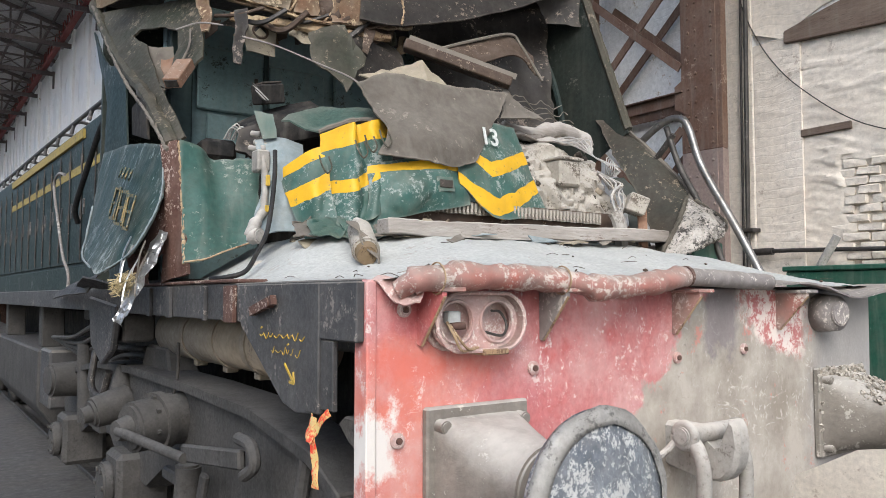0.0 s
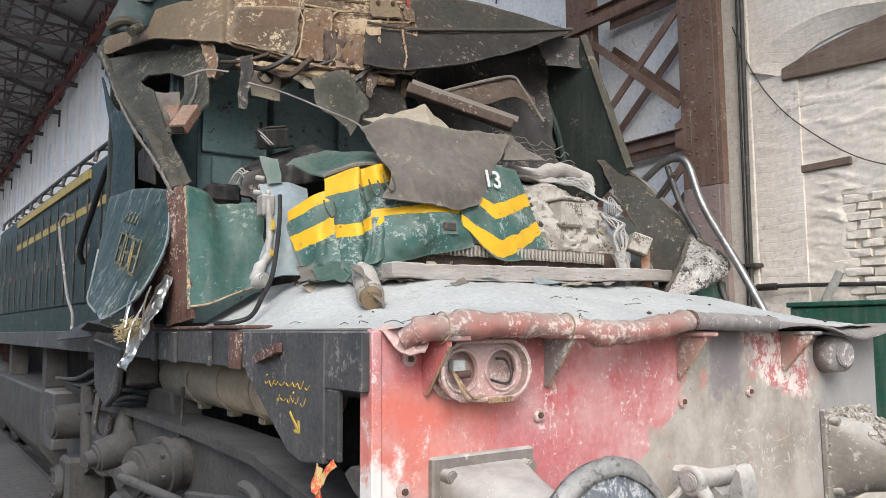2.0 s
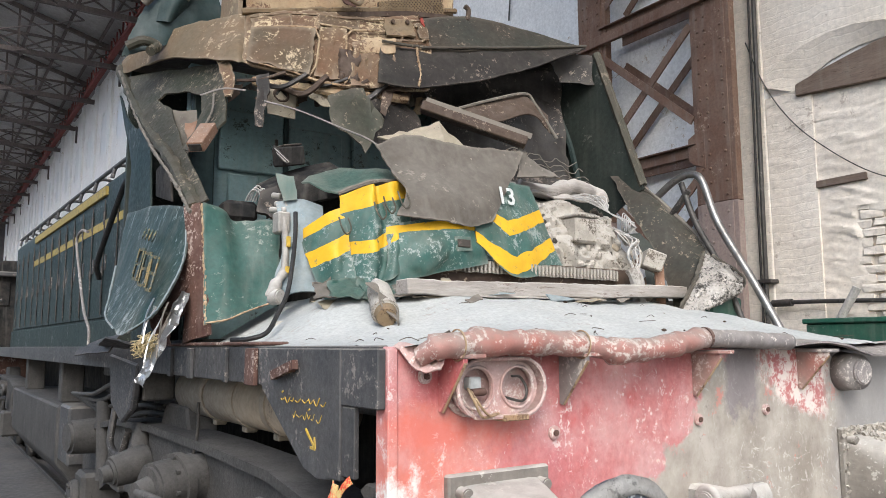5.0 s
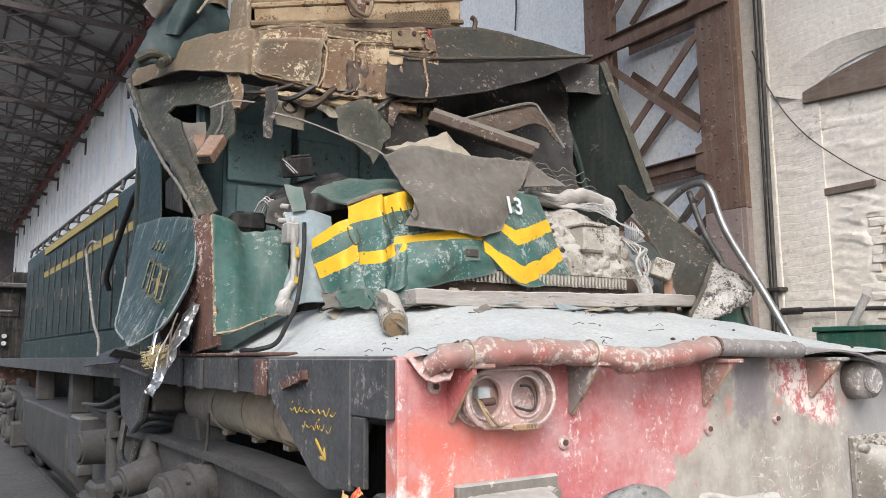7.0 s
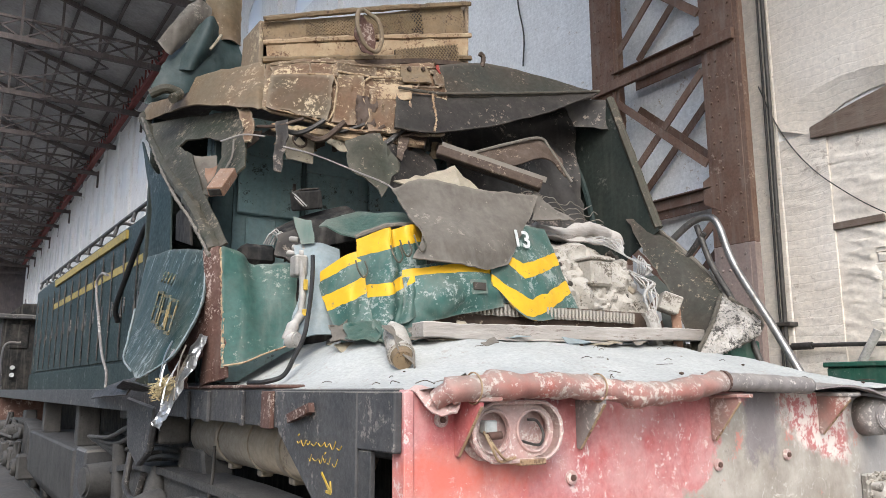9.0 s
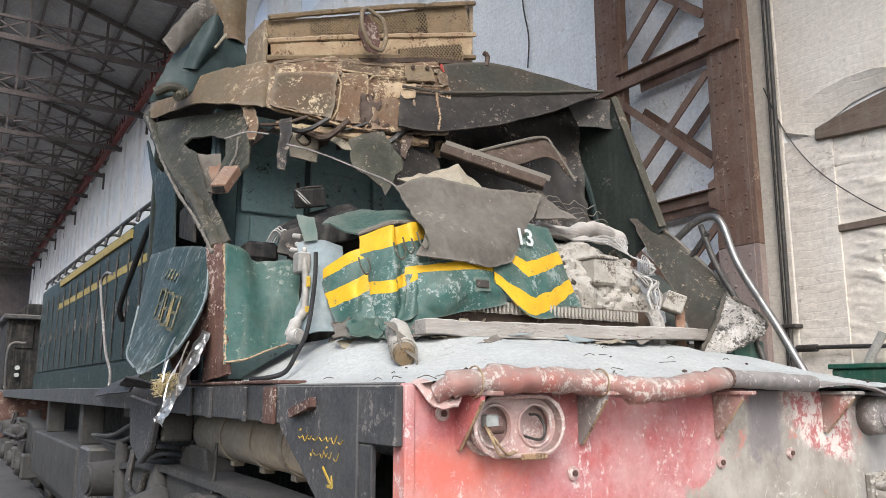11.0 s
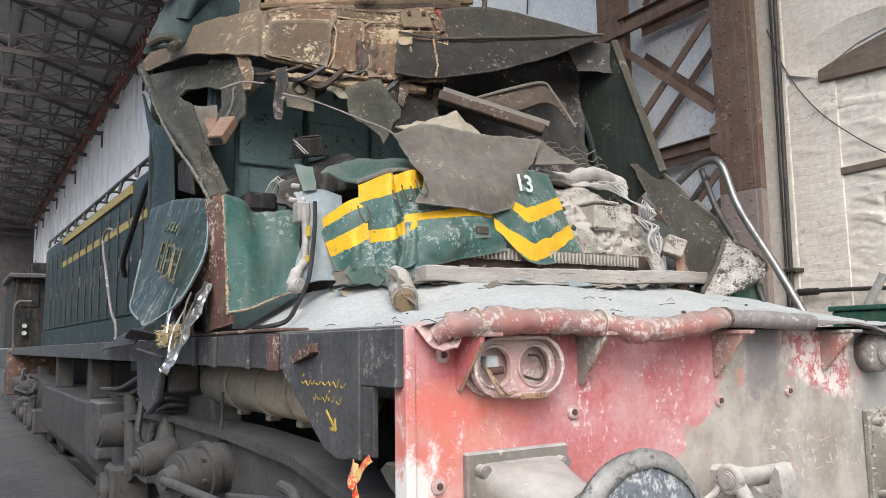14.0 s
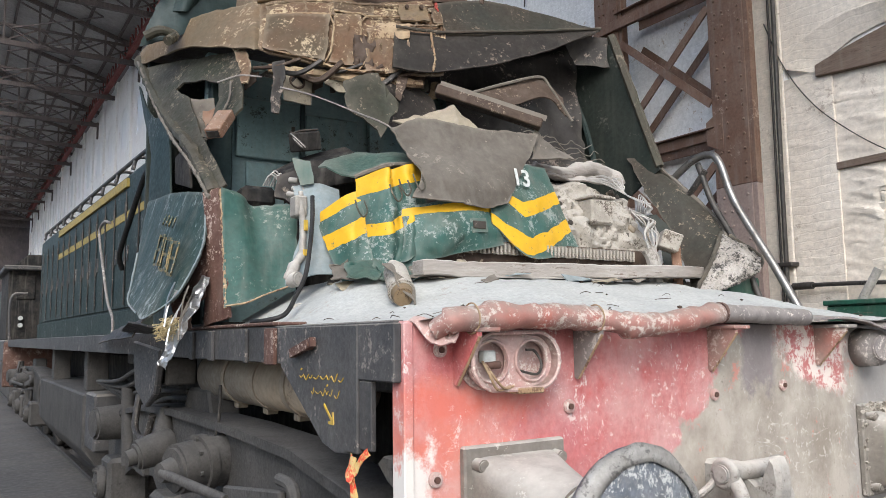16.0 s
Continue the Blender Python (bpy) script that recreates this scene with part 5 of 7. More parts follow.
sub("fold_ridge", tube([(-1.10, 2.30, 3.02), (-1.135, 2.20, 2.90), (-1.19, 2.18, 2.76), (-1.24, 2.19, 2.67)], 0.006, n=24, seg=6, lumps=0.8), M_RUBBER, tw)
sub("torn_pillar", patch([[(-1.05, 2.42, 3.26), (-1.0, 2.36, 3.27)], [(-1.06, 2.28, 3.10), (-1.01, 2.22, 3.10)], [(-1.08, 2.18, 2.98), (-1.05, 2.14, 2.97)]], 6, 20, 0.012, 9, 0.01, 3, 0.012), M_ROOF, tw, "chipped rust-brown pillar")

# roof visor and roof
L("roof_visor", patch([[(-1.33, 3.58, 3.57), (-1.18, 2.95, 3.60), (-0.97, 2.5, 3.57), (-0.90, 2.42, 3.58)], [(-1.33, 3.55, 3.52), (-1.2, 2.85, 3.46), (-1.0, 2.38, 3.42), (-0.92, 2.32, 3.42)],
                       [(-1.33, 3.56, 3.47), (-1.22, 2.8, 3.36), (-1.04, 2.28, 3.22), (-0.95, 2.22, 3.21)]], 26, 16, 0.02, 4, 0.012, 1, 0.01), M_ROOFOLIVE, "bent tan roof visor end")
L("roof_visor", patch([[(-0.90, 2.42, 3.57), (-0.62, 2.26, 3.61), (-0.36, 2.2, 3.63), (0.05, 2.1, 3.68), (0.10, 2.09, 3.69)], [(-0.93, 2.30, 3.40), (-0.66, 2.13, 3.40), (-0.42, 2.05, 3.38), (0.02, 1.95, 3.42), (0.08, 1.94, 3.43)],
                       [(-0.97, 2.24, 3.21), (-0.72, 2.08, 3.13), (-0.48, 1.97, 3.08), (-0.06, 1.86, 3.11), (0.02, 1.84, 3.12)]], 50, 24, 0.018, 7, 0.015, 7, 0.010), M_ROOF, "rust-chipped brown roof front")
L("roof_visor", patch([[(0.10, 2.09, 3.67), (0.436, 2.0, 3.73), (0.823, 1.92, 3.706), (1.27, 1.85, 3.664)], [(0.06, 2.0, 3.50), (0.42, 1.93, 3.56), (0.82, 1.87, 3.61), (1.26, 1.81, 3.645)],
                       [(0.02, 1.93, 3.40), (0.35, 1.88, 3.45), (0.70, 1.84, 3.52), (1.24, 1.79, 3.635)]], 36, 16, 0.008, 3, 0.014, 9, 0.004), M_NOSE, "dusty brown sloping roof edge")
L("roof_visor", patch([[(-0.25, 1.96, 3.38), (0.02, 1.945, 3.405), (0.35, 1.90, 3.46), (0.70, 1.855, 3.53), (1.24, 1.80, 3.64)], [(-0.29, 1.90, 3.24), (-0.04, 1.86, 3.25), (0.34, 1.84, 3.34), (0.70, 1.82, 3.45), (1.2, 1.78, 3.615)],
                       [(-0.331, 1.83, 3.104), (-0.097, 1.82, 3.112), (0.333, 1.80, 3.229), (0.711, 1.79, 3.37), (1.16, 1.76, 3.59)]], 44, 20, 0.012, 3.5, 0.012, 10, 0.004), M_CHARCOAL, "dark bent roof front")
L("visor_lip", tube([(-0.25, 1.93, 3.39), (0.02, 1.92, 3.41), (0.35, 1.875, 3.465), (0.70, 1.835, 3.53), (1.24, 1.785, 3.64)], 0.009, n=60, seg=6, lumps=0.5), M_NOSE)
L("paint_drip", tube([(-0.02, 1.925, 3.40), (-0.035, 1.88, 3.30), (-0.04, 1.85, 3.22), (-0.07, 1.82, 3.12)], 0.007, n=40, seg=6, lumps=1.0), M_CREAM, "run of flaking cream paint")
L("cab_roof", patch([[(-1.25, 3.9, 3.55), (-0.4, 3.9, 3.72), (0.5, 3.9, 3.75), (1.3, 3.9, 3.6)], [(-1.3, 3.5, 3.56), (-0.5, 2.9, 3.68), (0.4, 2.8, 3.78), (1.3, 2.6, 3.66)],
                     [(-1.1, 2.9, 3.58), (-0.5, 2.25, 3.62), (0.4, 2.05, 3.74), (1.28, 1.90, 3.66)]], 26, 20, 0.02, 3, 0.03, 12), M_BROWN, "crumpled brown cab roof")
FRONT = [[(-0.90, 2.42, 3.57), (-0.62, 2.26, 3.61), (-0.36, 2.2, 3.63), (0.05, 2.1, 3.68), (0.10, 2.09, 3.69)], [(-0.93, 2.30, 3.40), (-0.66, 2.13, 3.40), (-0.42, 2.05, 3.38), (0.02, 1.95, 3.42), (0.08, 1.94, 3.43)],
         [(-0.97, 2.24, 3.21), (-0.72, 2.08, 3.13), (-0.48, 1.97, 3.08), (-0.06, 1.86, 3.11), (0.02, 1.84, 3.12)]]
FRONT_COLS = [spline(r, 40) for r in FRONT]


def front_at(u, v, out=0.0):
    """A place on the roof front, out metres proud of it."""
    i = min(max(int(round(u * 40)), 0), 40)
    line = spline([c[i] for c in FRONT_COLS], 40)
    p = line[min(max(int(round(v * 40)), 0), 40)]
    return (p[0] - 0.3 * out, p[1] - 0.9 * out, p[2] + 0.25 * out)


def front_plate(name, u0, u1, v0, v1, mat, out, amp=0.010, seed=0, label=""):
    rows = [[front_at(u0 + (u1 - u0) * a, v, out) for a in (0, 0.5, 1)] for v in (v0, (v0 + v1) / 2, v1)]
    return L(name, patch(rows, 14, 12, amp, 11, 0.012, seed, 0.010), mat, label)


front_plate("roof_panel", 0.02, 0.33, 0.42, 0.97, M_ROOFDARK, 0.022, 0.014, 71, "olive dented roof front panel")
front_plate("roof_panel", 0.34, 0.50, 0.30, 0.95, M_ROOF, 0.020, 0.022, 72)
front_plate("roof_panel", 0.03, 0.34, 0.16, 0.40, M_ROOF, 0.020, 0.012, 73)
front_plate("roof_panel", 0.52, 0.66, 0.50, 1.02, M_ROOF, 0.024, 0.028, 74)
front_plate("roof_panel", 0.36, 0.56, 0.10, 0.30, M_ROOFDARK, 0.020, 0.012, 75)
front_plate("roof_panel", 0.74, 0.96, 0.18, 0.42, M_ROOFDARK, 0.018, 0.008, 76)
front_plate("roof_panel", 0.55, 0.64, 0.44, 0.66, M_CREAM, 0.030, 0.016, 77, "patch of bare flaking cream paint")
front_plate("roof_panel", 0.48, 0.54, 0.62, 0.95, M_BROWN, 0.030, 0.030, 78)
for k, (u0, v0, u1, v1, mat) in enumerate(((0.02, 0.12, 0.98, 0.14, M_ROOF), (0.03, 0.41, 0.36, 0.40, M_CREAM), (0.36, 0.30, 0.62, 0.32, M_CREAM), (0.64, 0.45, 0.95, 0.42, M_ROOF), (0.05, 0.98, 0.60, 1.0, M_CREAM))):
    L("roof_seam", tube([front_at(u0 + (u1 - u0) * a / 6, v0 + (v1 - v0) * a / 6, 0.022) for a in range(7)], 0.007, n=60, seg=6, lumps=0.7), mat)
for k, (u, v0, v1, mat) in enumerate(((0.34, 0.14, 0.98, M_CREAM), (0.51, 0.32, 1.0, M_CREAM), (0.10, 0.42, 0.60, M_CREAM), (0.665, 0.14, 0.98, M_ROOF), (0.60, 0.60, 1.02, M_CREAM), (0.20, 0.14, 0.40, M_ROOF))):
    L("flaking_seam", tube([front_at(u + 0.012 * math.sin(5 * a + k), v0 + (v1 - v0) * a / 6, 0.022) for a in range(7)], 0.006, n=50, seg=6, lumps=0.7), mat)
jb = front_plate("junction_box", 0.63, 0.73, 0.13, 0.40, M_GRILLE, 0.035, 0.004, 79, "rusty tan junction box set in the roof front")
for u in (0.655, 0.705):
    p = Vector(front_at(u, 0.20, 0.045))
    sub("box_bolt", cyl(p, p + Vector((0, -0.016, 0)), 0.014, seg=10, bevel=0.003), M_BROWN, jb)
front_plate("red_patch", 0.79, 0.84, 0.10, 0.26, M_RED2, 0.028, 0.004, 80)
tube_ = tube([(-0.9, 2.25, 3.12), (-0.6, 2.06, 3.07), (-0.45, 1.98, 3.05), (-0.1, 1.9, 3.06)], 0.025, n=40, seg=8, lumps=0.6)
L("visor_edge", tube_, M_CREAM)

# grille box on the roof, knocked backwards
ac = L("roof_grille_box", patch([[(-0.90, 2.45, 3.60), (-0.3, 2.32, 3.67), (0.42, 2.2, 3.83)], [(-0.90, 2.75, 3.60), (-0.3, 2.65, 3.7), (0.42, 2.6, 3.84)]], 20, 6, 0.01, 6, 0.03, 4), M_CREAM, "battered cream grille box on the roof")


def grille(p00, p10, p01, p11, n, m, mat, parent):
    """A frame crossed by slanting bars both ways."""
    P = lambda u, v: tuple((1 - u) * (1 - v) * np.array(p00) + u * (1 - v) * np.array(p10) + (1 - u) * v * np.array(p01) + u * v * np.array(p11))
    bm = bmesh.new()
    k = -m
    while k < n:
        for s in (0, 1):
            a, b = (k / n, (k + m) / n)
            v0, v1 = 0.0, 1.0
            if a < 0:
                v0, a = -a / (b - a), 0.0
            if b > 1:
                v1, b = v0 + (1 - v0) * (1 - a) / (b - a) if b > a else 1, 1.0
            bar(P(a, v0 if s == 0 else 1 - v0), P(b, v1 if s == 0 else 1 - v1), 0.006, 0.006, bm)
        k += 1
    return sub("grille_mesh", bm, mat, parent)


sub("upper_panel", patch([[(-0.92, 2.44, 3.83), (-0.3, 2.31, 3.99), (0.36, 2.18, 4.20)], [(-0.90, 2.42, 3.70), (-0.3, 2.29, 3.83), (0.41, 2.17, 3.99)]], 30, 8, 0.012, 6, 0.012, 8), M_GRILLE, ac)
# Near-black sheet behind the mesh; the box's inner shade as colour.
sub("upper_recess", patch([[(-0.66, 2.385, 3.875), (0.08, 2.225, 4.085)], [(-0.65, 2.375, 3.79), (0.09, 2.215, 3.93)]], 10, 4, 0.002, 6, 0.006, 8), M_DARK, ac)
grille((-0.66, 2.36, 3.79), (0.09, 2.195, 3.93), (-0.66, 2.37, 3.875), (0.08, 2.21, 4.085), 34, 5, M_GRILLE, ac)
sub("lower_panel", patch([[(-0.90, 2.40, 3.68), (-0.3, 2.27, 3.80), (0.40, 2.15, 3.96)], [(-0.88, 2.42, 3.56), (-0.3, 2.28, 3.63), (0.40, 2.16, 3.80)]], 30, 8, 0.012, 8, 0.01, 9, 0.008), M_CREAM, ac)
sub("lower_recess", patch([[(-0.12, 2.225, 3.77), (0.30, 2.145, 3.88)], [(-0.12, 2.225, 3.70), (0.32, 2.145, 3.76)]], 8, 4, 0.002, 6, 0.006, 8), M_BROWN, ac)
grille((-0.12, 2.205, 3.70), (0.32, 2.125, 3.76), (-0.12, 2.205, 3.77), (0.30, 2.125, 3.88), 20, 4, M_GRILLE, ac)
for z0, z1 in ((3.69, 3.98), (3.58, 3.82), (3.84, 4.21)):
    sub("frame_rail", tube([(-0.92, 2.40, z0), (-0.3, 2.26, (z0 + z1) / 2 - 0.01), (0.42, 2.14, z1)], 0.018, n=30, seg=6, lumps=0.5), M_CREAM if z0 > 3.6 and z0 < 3.8 else M_GRILLE, ac)
sub("side_frame", prism([(2.18, 3.80), (2.17, 4.22), (2.5, 4.20), (2.6, 3.80)], 0, 0.40, 0.43, 0.004), M_ROOF, ac)
sub("side_frame", prism([(2.44, 3.58), (2.44, 3.85), (2.75, 3.85), (2.78, 3.58)], 0, -0.93, -0.90, 0.004), M_ROOF, ac)
sub("box_back", patch([[(-0.9, 2.8, 3.82), (-0.3, 2.7, 3.95), (0.41, 2.6, 4.18)], [(-0.9, 2.8, 3.55), (-0.3, 2.7, 3.62), (0.41, 2.6, 3.78)]], 16, 6, 0.01, 6, 0.01, 5), M_BROWN, ac)
sub("box_top", patch([[(-0.9, 2.8, 3.83), (-0.3, 2.7, 3.97), (0.41, 2.6, 4.19)], [(-0.92, 2.44, 3.84), (-0.3, 2.31, 4.0), (0.36, 2.18, 4.21)]], 16, 6, 0.01, 6, 0.01, 5), M_ROOF, ac)
sub("bent_horn", tube([(-0.40, 2.12, 3.93), (-0.46, 2.06, 3.86), (-0.47, 2.04, 3.76), (-0.42, 2.04, 3.66), (-0.34, 2.05, 3.64), (-0.30, 2.06, 3.72), (-0.32, 2.06, 3.84), (-0.40, 2.12, 3.93)], 0.013, n=48, seg=8, lumps=0.4), M_ROOFOLIVE, ac, "bent tan oval bracket", True)
sub("horn_throat", patch([[(-0.41, 2.15, 3.90), (-0.33, 2.13, 3.84)], [(-0.45, 2.13, 3.76), (-0.31, 2.12, 3.74)], [(-0.40, 2.12, 3.66), (-0.33, 2.12, 3.65)]], 8, 12, 0.02, 9, 0.01, 7), M_RUST, ac)
sub("grille_divider", bar((-0.30, 2.275, 3.85), (-0.30, 2.285, 3.99), 0.02, 0.012), M_GRILLE, ac)
sub("pipe_stub", tube([(0.41, 2.0, 3.70), (0.42, 2.0, 3.77), (0.39, 2.0, 3.79)], 0.016, n=10, seg=6), M_BROWN, ac)

# torn roof sheet standing up
flap = L("torn_roof_sheet", patch([[(-1.30, 3.0, 3.76), (-1.18, 2.97, 3.87), (-1.02, 3.0, 3.96), (-0.885, 3.0, 3.96)], [(-1.37, 2.98, 3.62), (-1.22, 2.93, 3.70), (-1.02, 2.95, 3.76), (-0.86, 2.98, 3.84)],
                                   [(-1.459, 2.95, 3.37), (-1.25, 2.92, 3.47), (-1.05, 2.92, 3.58), (-0.72, 2.96, 3.78)]], 30, 26, 0.022, 3.0, 0.008, 4, 0.008), M_TEALDARK, "torn dark teal roof sheet standing up")
sub("folded_strip", patch([[(-1.225, 2.96, 4.09), (-1.17, 2.93, 4.12), (-1.12, 2.95, 4.13)], [(-1.32, 2.94, 3.93), (-1.25, 2.90, 3.96), (-1.10, 2.94, 4.04)], [(-1.41, 2.95, 3.79), (-1.36, 2.92, 3.715), (-1.33, 2.94, 3.72)]], 14, 22, 0.010, 5, 0.012, 6, 0.006), M_RUBBER, flap, "grey-tan folded strip")
sub("folded_strip", patch([[(-1.14, 3.0, 4.32), (-1.0, 2.98, 4.34), (-0.88, 3.0, 4.33)], [(-1.10, 2.99, 4.12), (-0.98, 2.95, 4.12), (-0.88, 3.0, 4.12)], [(-1.02, 2.98, 3.92), (-0.95, 2.96, 3.92), (-0.875, 3.0, 3.92)]], 14, 22, 0.014, 5, 0.012, 9, 0.006), M_ROOFOLIVE, flap, "tan-brown upright sheet")
sub("curled_tongue", patch([[(-1.17, 2.92, 3.94), (-1.11, 2.86, 4.0), (-1.05, 2.92, 3.97)], [(-1.235, 2.92, 3.80), (-1.15, 2.85, 3.83), (-1.06, 2.92, 3.84)], [(-1.275, 2.93, 3.62), (-1.22, 2.88, 3.62), (-1.16, 2.92, 3.68)]], 14, 20, 0.010, 4, 0.010, 14, 0.006), M_TEALDARK, flap)
sub("bare_sliver", tube([(-1.105, 2.86, 3.78), (-1.06, 2.86, 3.85), (-1.035, 2.87, 3.90)], 0.010, n=14, seg=6, lumps=0.5), M_CREAMPLATE, flap)
sub("bent_pipe", tube([(-1.44, 2.9, 3.42), (-1.36, 2.86, 3.46), (-1.28, 2.85, 3.44), (-1.33, 2.8, 3.38)], 0.03, n=16), M_OLIVE, flap)

# clutter under the roof
cl = L("hole_plate", torn([(-0.85, 2.2, 3.11), (-0.66, 2.2, 3.13), (-0.67, 2.19, 2.92), (-0.83, 2.19, 2.925)], 0.006, 9, 0.012, 3, 3), M_CREAMPLATE, "cream mounting plate with a black disc for its opening")
sub("hole_rim", tube([(-0.755 + 0.042 * math.cos(a / 12 * 6.2832), 2.185, 3.045 + 0.035 * math.sin(a / 12 * 6.2832)) for a in range(13)], 0.008, n=30, seg=6), M_BROWN, cl)
# Black discs on the solid plate paint the shade of its openings.
sub("hole", cyl((-0.755, 2.19, 3.045), (-0.755, 2.183, 3.045), 0.038), M_DARK, cl)
for px, pz in ((-0.8, 2.96), (-0.7, 2.95), (-0.72, 3.09)):
    sub("screw_hole", cyl((px, 2.19, pz), (px, 2.182, pz), 0.007), M_DARK, cl)
L("hanging_strap", patch([[(-0.93, 2.10, 3.10), (-0.87, 2.08, 3.12)], [(-0.945, 2.05, 2.95), (-0.88, 2.03, 2.97)], [(-0.965, 2.02, 2.80), (-0.93, 2.0, 2.78)]], 8, 20, 0.02, 6, 0.008, 41, 0.008), M_CHARCOAL, "dark hanging strap of sheet")
L("hanging_plate", torn([(-0.64, 2.10, 3.10), (-0.54, 2.08, 3.12), (-0.42, 2.02, 3.0), (-0.55, 2.04, 2.97), (-0.63, 2.06, 3.02)], 0.02, 8, 0.008, 42, 3), M_CREAMPLATE, "torn cream plate")
# Black disc set on the torn plate, standing for a shaded opening.
L("plate_hole", cyl((-0.565, 2.075, 3.075), (-0.565, 2.045, 3.072), 0.030, seg=14), M_DARK)
L("hanging_plate", torn([(-0.36, 2.0, 3.08), (-0.05, 1.94, 3.13), (-0.08, 1.92, 3.04), (-0.28, 1.95, 2.99)], 0.015, 7, 0.008, 43, 3), M_BROWN, "rusty brown plate under the roof edge")
L("hanging_strap", patch([[(-0.25, 1.92, 3.12), (-0.19, 1.90, 3.11)], [(-0.28, 1.88, 3.02), (-0.23, 1.86, 3.02)], [(-0.30, 1.87, 2.94), (-0.27, 1.86, 2.92)]], 6, 16, 0.01, 8, 0.008, 44, 0.006), M_BROWN)
rnd = random.Random(11)
for k in range(16):                        # torn rags of sheet along the underside of the roof front
    x = -0.98 + 1.1 * k / 15 + rnd.uniform(-0.03, 0.03)
    y = 2.34 - 0.36 * (x + 1) + rnd.uniform(0.0, 0.10)
    z = 3.15 - 0.05 * rnd.random()
    w, h = rnd.uniform(0.04, 0.10), rnd.uniform(0.04, 0.11)
    L("hanging_scrap", torn([(x, y, z), (x + w, y - 0.03, z + 0.02), (x + w * rnd.uniform(0.6, 1.2), y - 0.02, z - h * rnd.uniform(0.4, 1)), (x + rnd.uniform(-0.03, 0.03), y + 0.02, z - h)], 0.022, 11, 0.006, k, 3), (M_BROWN, M_CHARCOAL, M_ROOF, M_OLIVE, M_GRILLE)[k % 5])
for k in range(7):
    x = -0.99 + 0.11 * k
    L("loose_conduit", tube([(x, 2.24 - 0.3 * (x + 1), 3.10), (x + 0.08, 2.10 - 0.3 * (x + 1), 3.08 - 0.03 * (k % 3)), (x + 0.20, 2.05 - 0.3 * (x + 1), 3.13)], 0.010 + 0.004 * (k % 3), n=20, seg=6), M_DARKSTEEL if k % 2 else M_BROWN)
L("bent_rod", tube([(-1.26, 2.0, 2.90), (-1.16, 1.95, 2.94), (-1.06, 1.9, 2.935)], 0.0045, n=20, seg=6), M_GREYTUBE, "pale bent wiper rod")
L("bent_rod", tube([(-0.98, 1.85, 2.88), (-0.84, 1.75, 2.83), (-0.66, 1.62, 2.735), (-0.54, 1.5, 2.65), (-0.49, 1.42, 2.53)], 0.0045, n=30, seg=6), M_GREYTUBE)
L("olive_sheet", torn([(-0.58, 1.95, 3.02), (-0.42, 1.85, 3.05), (-0.34, 1.75, 2.86), (-0.47, 1.7, 2.66), (-0.62, 1.8, 2.82)], 0.03, 5, 0.008, 31), M_OLIVE, "bent olive sheet")
L("dark_sheet", torn([(-0.50, 1.9, 3.0), (-0.30, 1.95, 3.1), (0.0, 2.0, 3.05), (0.05, 1.9, 2.85), (-0.35, 1.8, 2.72)], 0.04, 4, 0.008, 32), M_CHARCOAL)

# right-hand side of the cab
rs = L("cab_side", patch([[(1.29, 3.6, 3.55), (1.29, 2.5, 3.60), (1.29, 1.74, 3.56)], [(1.29, 3.6, 2.9), (1.29, 2.4, 2.95), (1.29, 1.56, 3.1)], [(1.29, 3.6, 1.7), (1.29, 2.2, 2.2), (1.29, 1.36, 2.60)]], 24, 24, 0.02, 3, 0.012, 14), M_GREYGREEN, "inner dark green cab side")
sub("edge_post", tube([(1.29, 1.74, 3.58), (1.29, 1.56, 3.10), (1.29, 1.38, 2.62)], 0.028, n=24, seg=6, lumps=0.2), M_OLIVE, rs)
sub("wall_rib", tube([(1.26, 2.2, 3.45), (1.26, 2.0, 3.05), (1.26, 1.9, 2.7)], 0.02, n=12, seg=6), M_GREEN, rs)
sub("corner_gusset", torn([(1.0, 1.9, 3.56), (1.28, 1.78, 3.58), (1.27, 1.75, 3.35), (1.1, 1.9, 3.4)], 0.02, 6, 0.008, 33), M_CHARCOAL, rs)
L("dark_lining", patch([[(0.35, 2.5, 3.62), (0.8, 2.3, 3.68), (1.26, 2.1, 3.62)], [(0.4, 2.4, 3.15), (0.8, 2.2, 3.2), (1.22, 2.0, 3.15)], [(0.4, 2.3, 2.6), (0.8, 2.1, 2.7), (1.2, 1.9, 2.7)]], 20, 16, 0.06, 4, 0.01, 15), M_CHARCOAL, "sooty torn lining")
L("curled_sheet", patch([[(0.18, 1.85, 3.02), (0.45, 1.8, 3.12), (0.70, 1.8, 3.20), (0.82, 1.72, 3.08)], [(0.22, 1.75, 2.93), (0.45, 1.72, 2.98), (0.68, 1.7, 3.05), (0.84, 1.7, 2.96)]], 24, 10, 0.02, 5, 0.008, 16), M_BROWN, "curled rusty brown sheet")
L("sheet_rim", tube([(0.18, 1.84, 3.03), (0.45, 1.79, 3.13), (0.70, 1.79, 3.21), (0.76, 1.76, 3.14), (0.86, 1.68, 2.92)], 0.010, n=30, seg=6), M_RUBBER)
beam = L("loose_beam", bar((-0.18, 1.62, 2.93), (0.30, 1.32, 2.73), 0.09, 0.055, bevel=0.006), M_BROWN, "fallen dark steel channel")
sub("beam_edge", bar((-0.18, 1.575, 2.955), (0.30, 1.275, 2.755), 0.01, 0.03), M_RUBBER, beam)
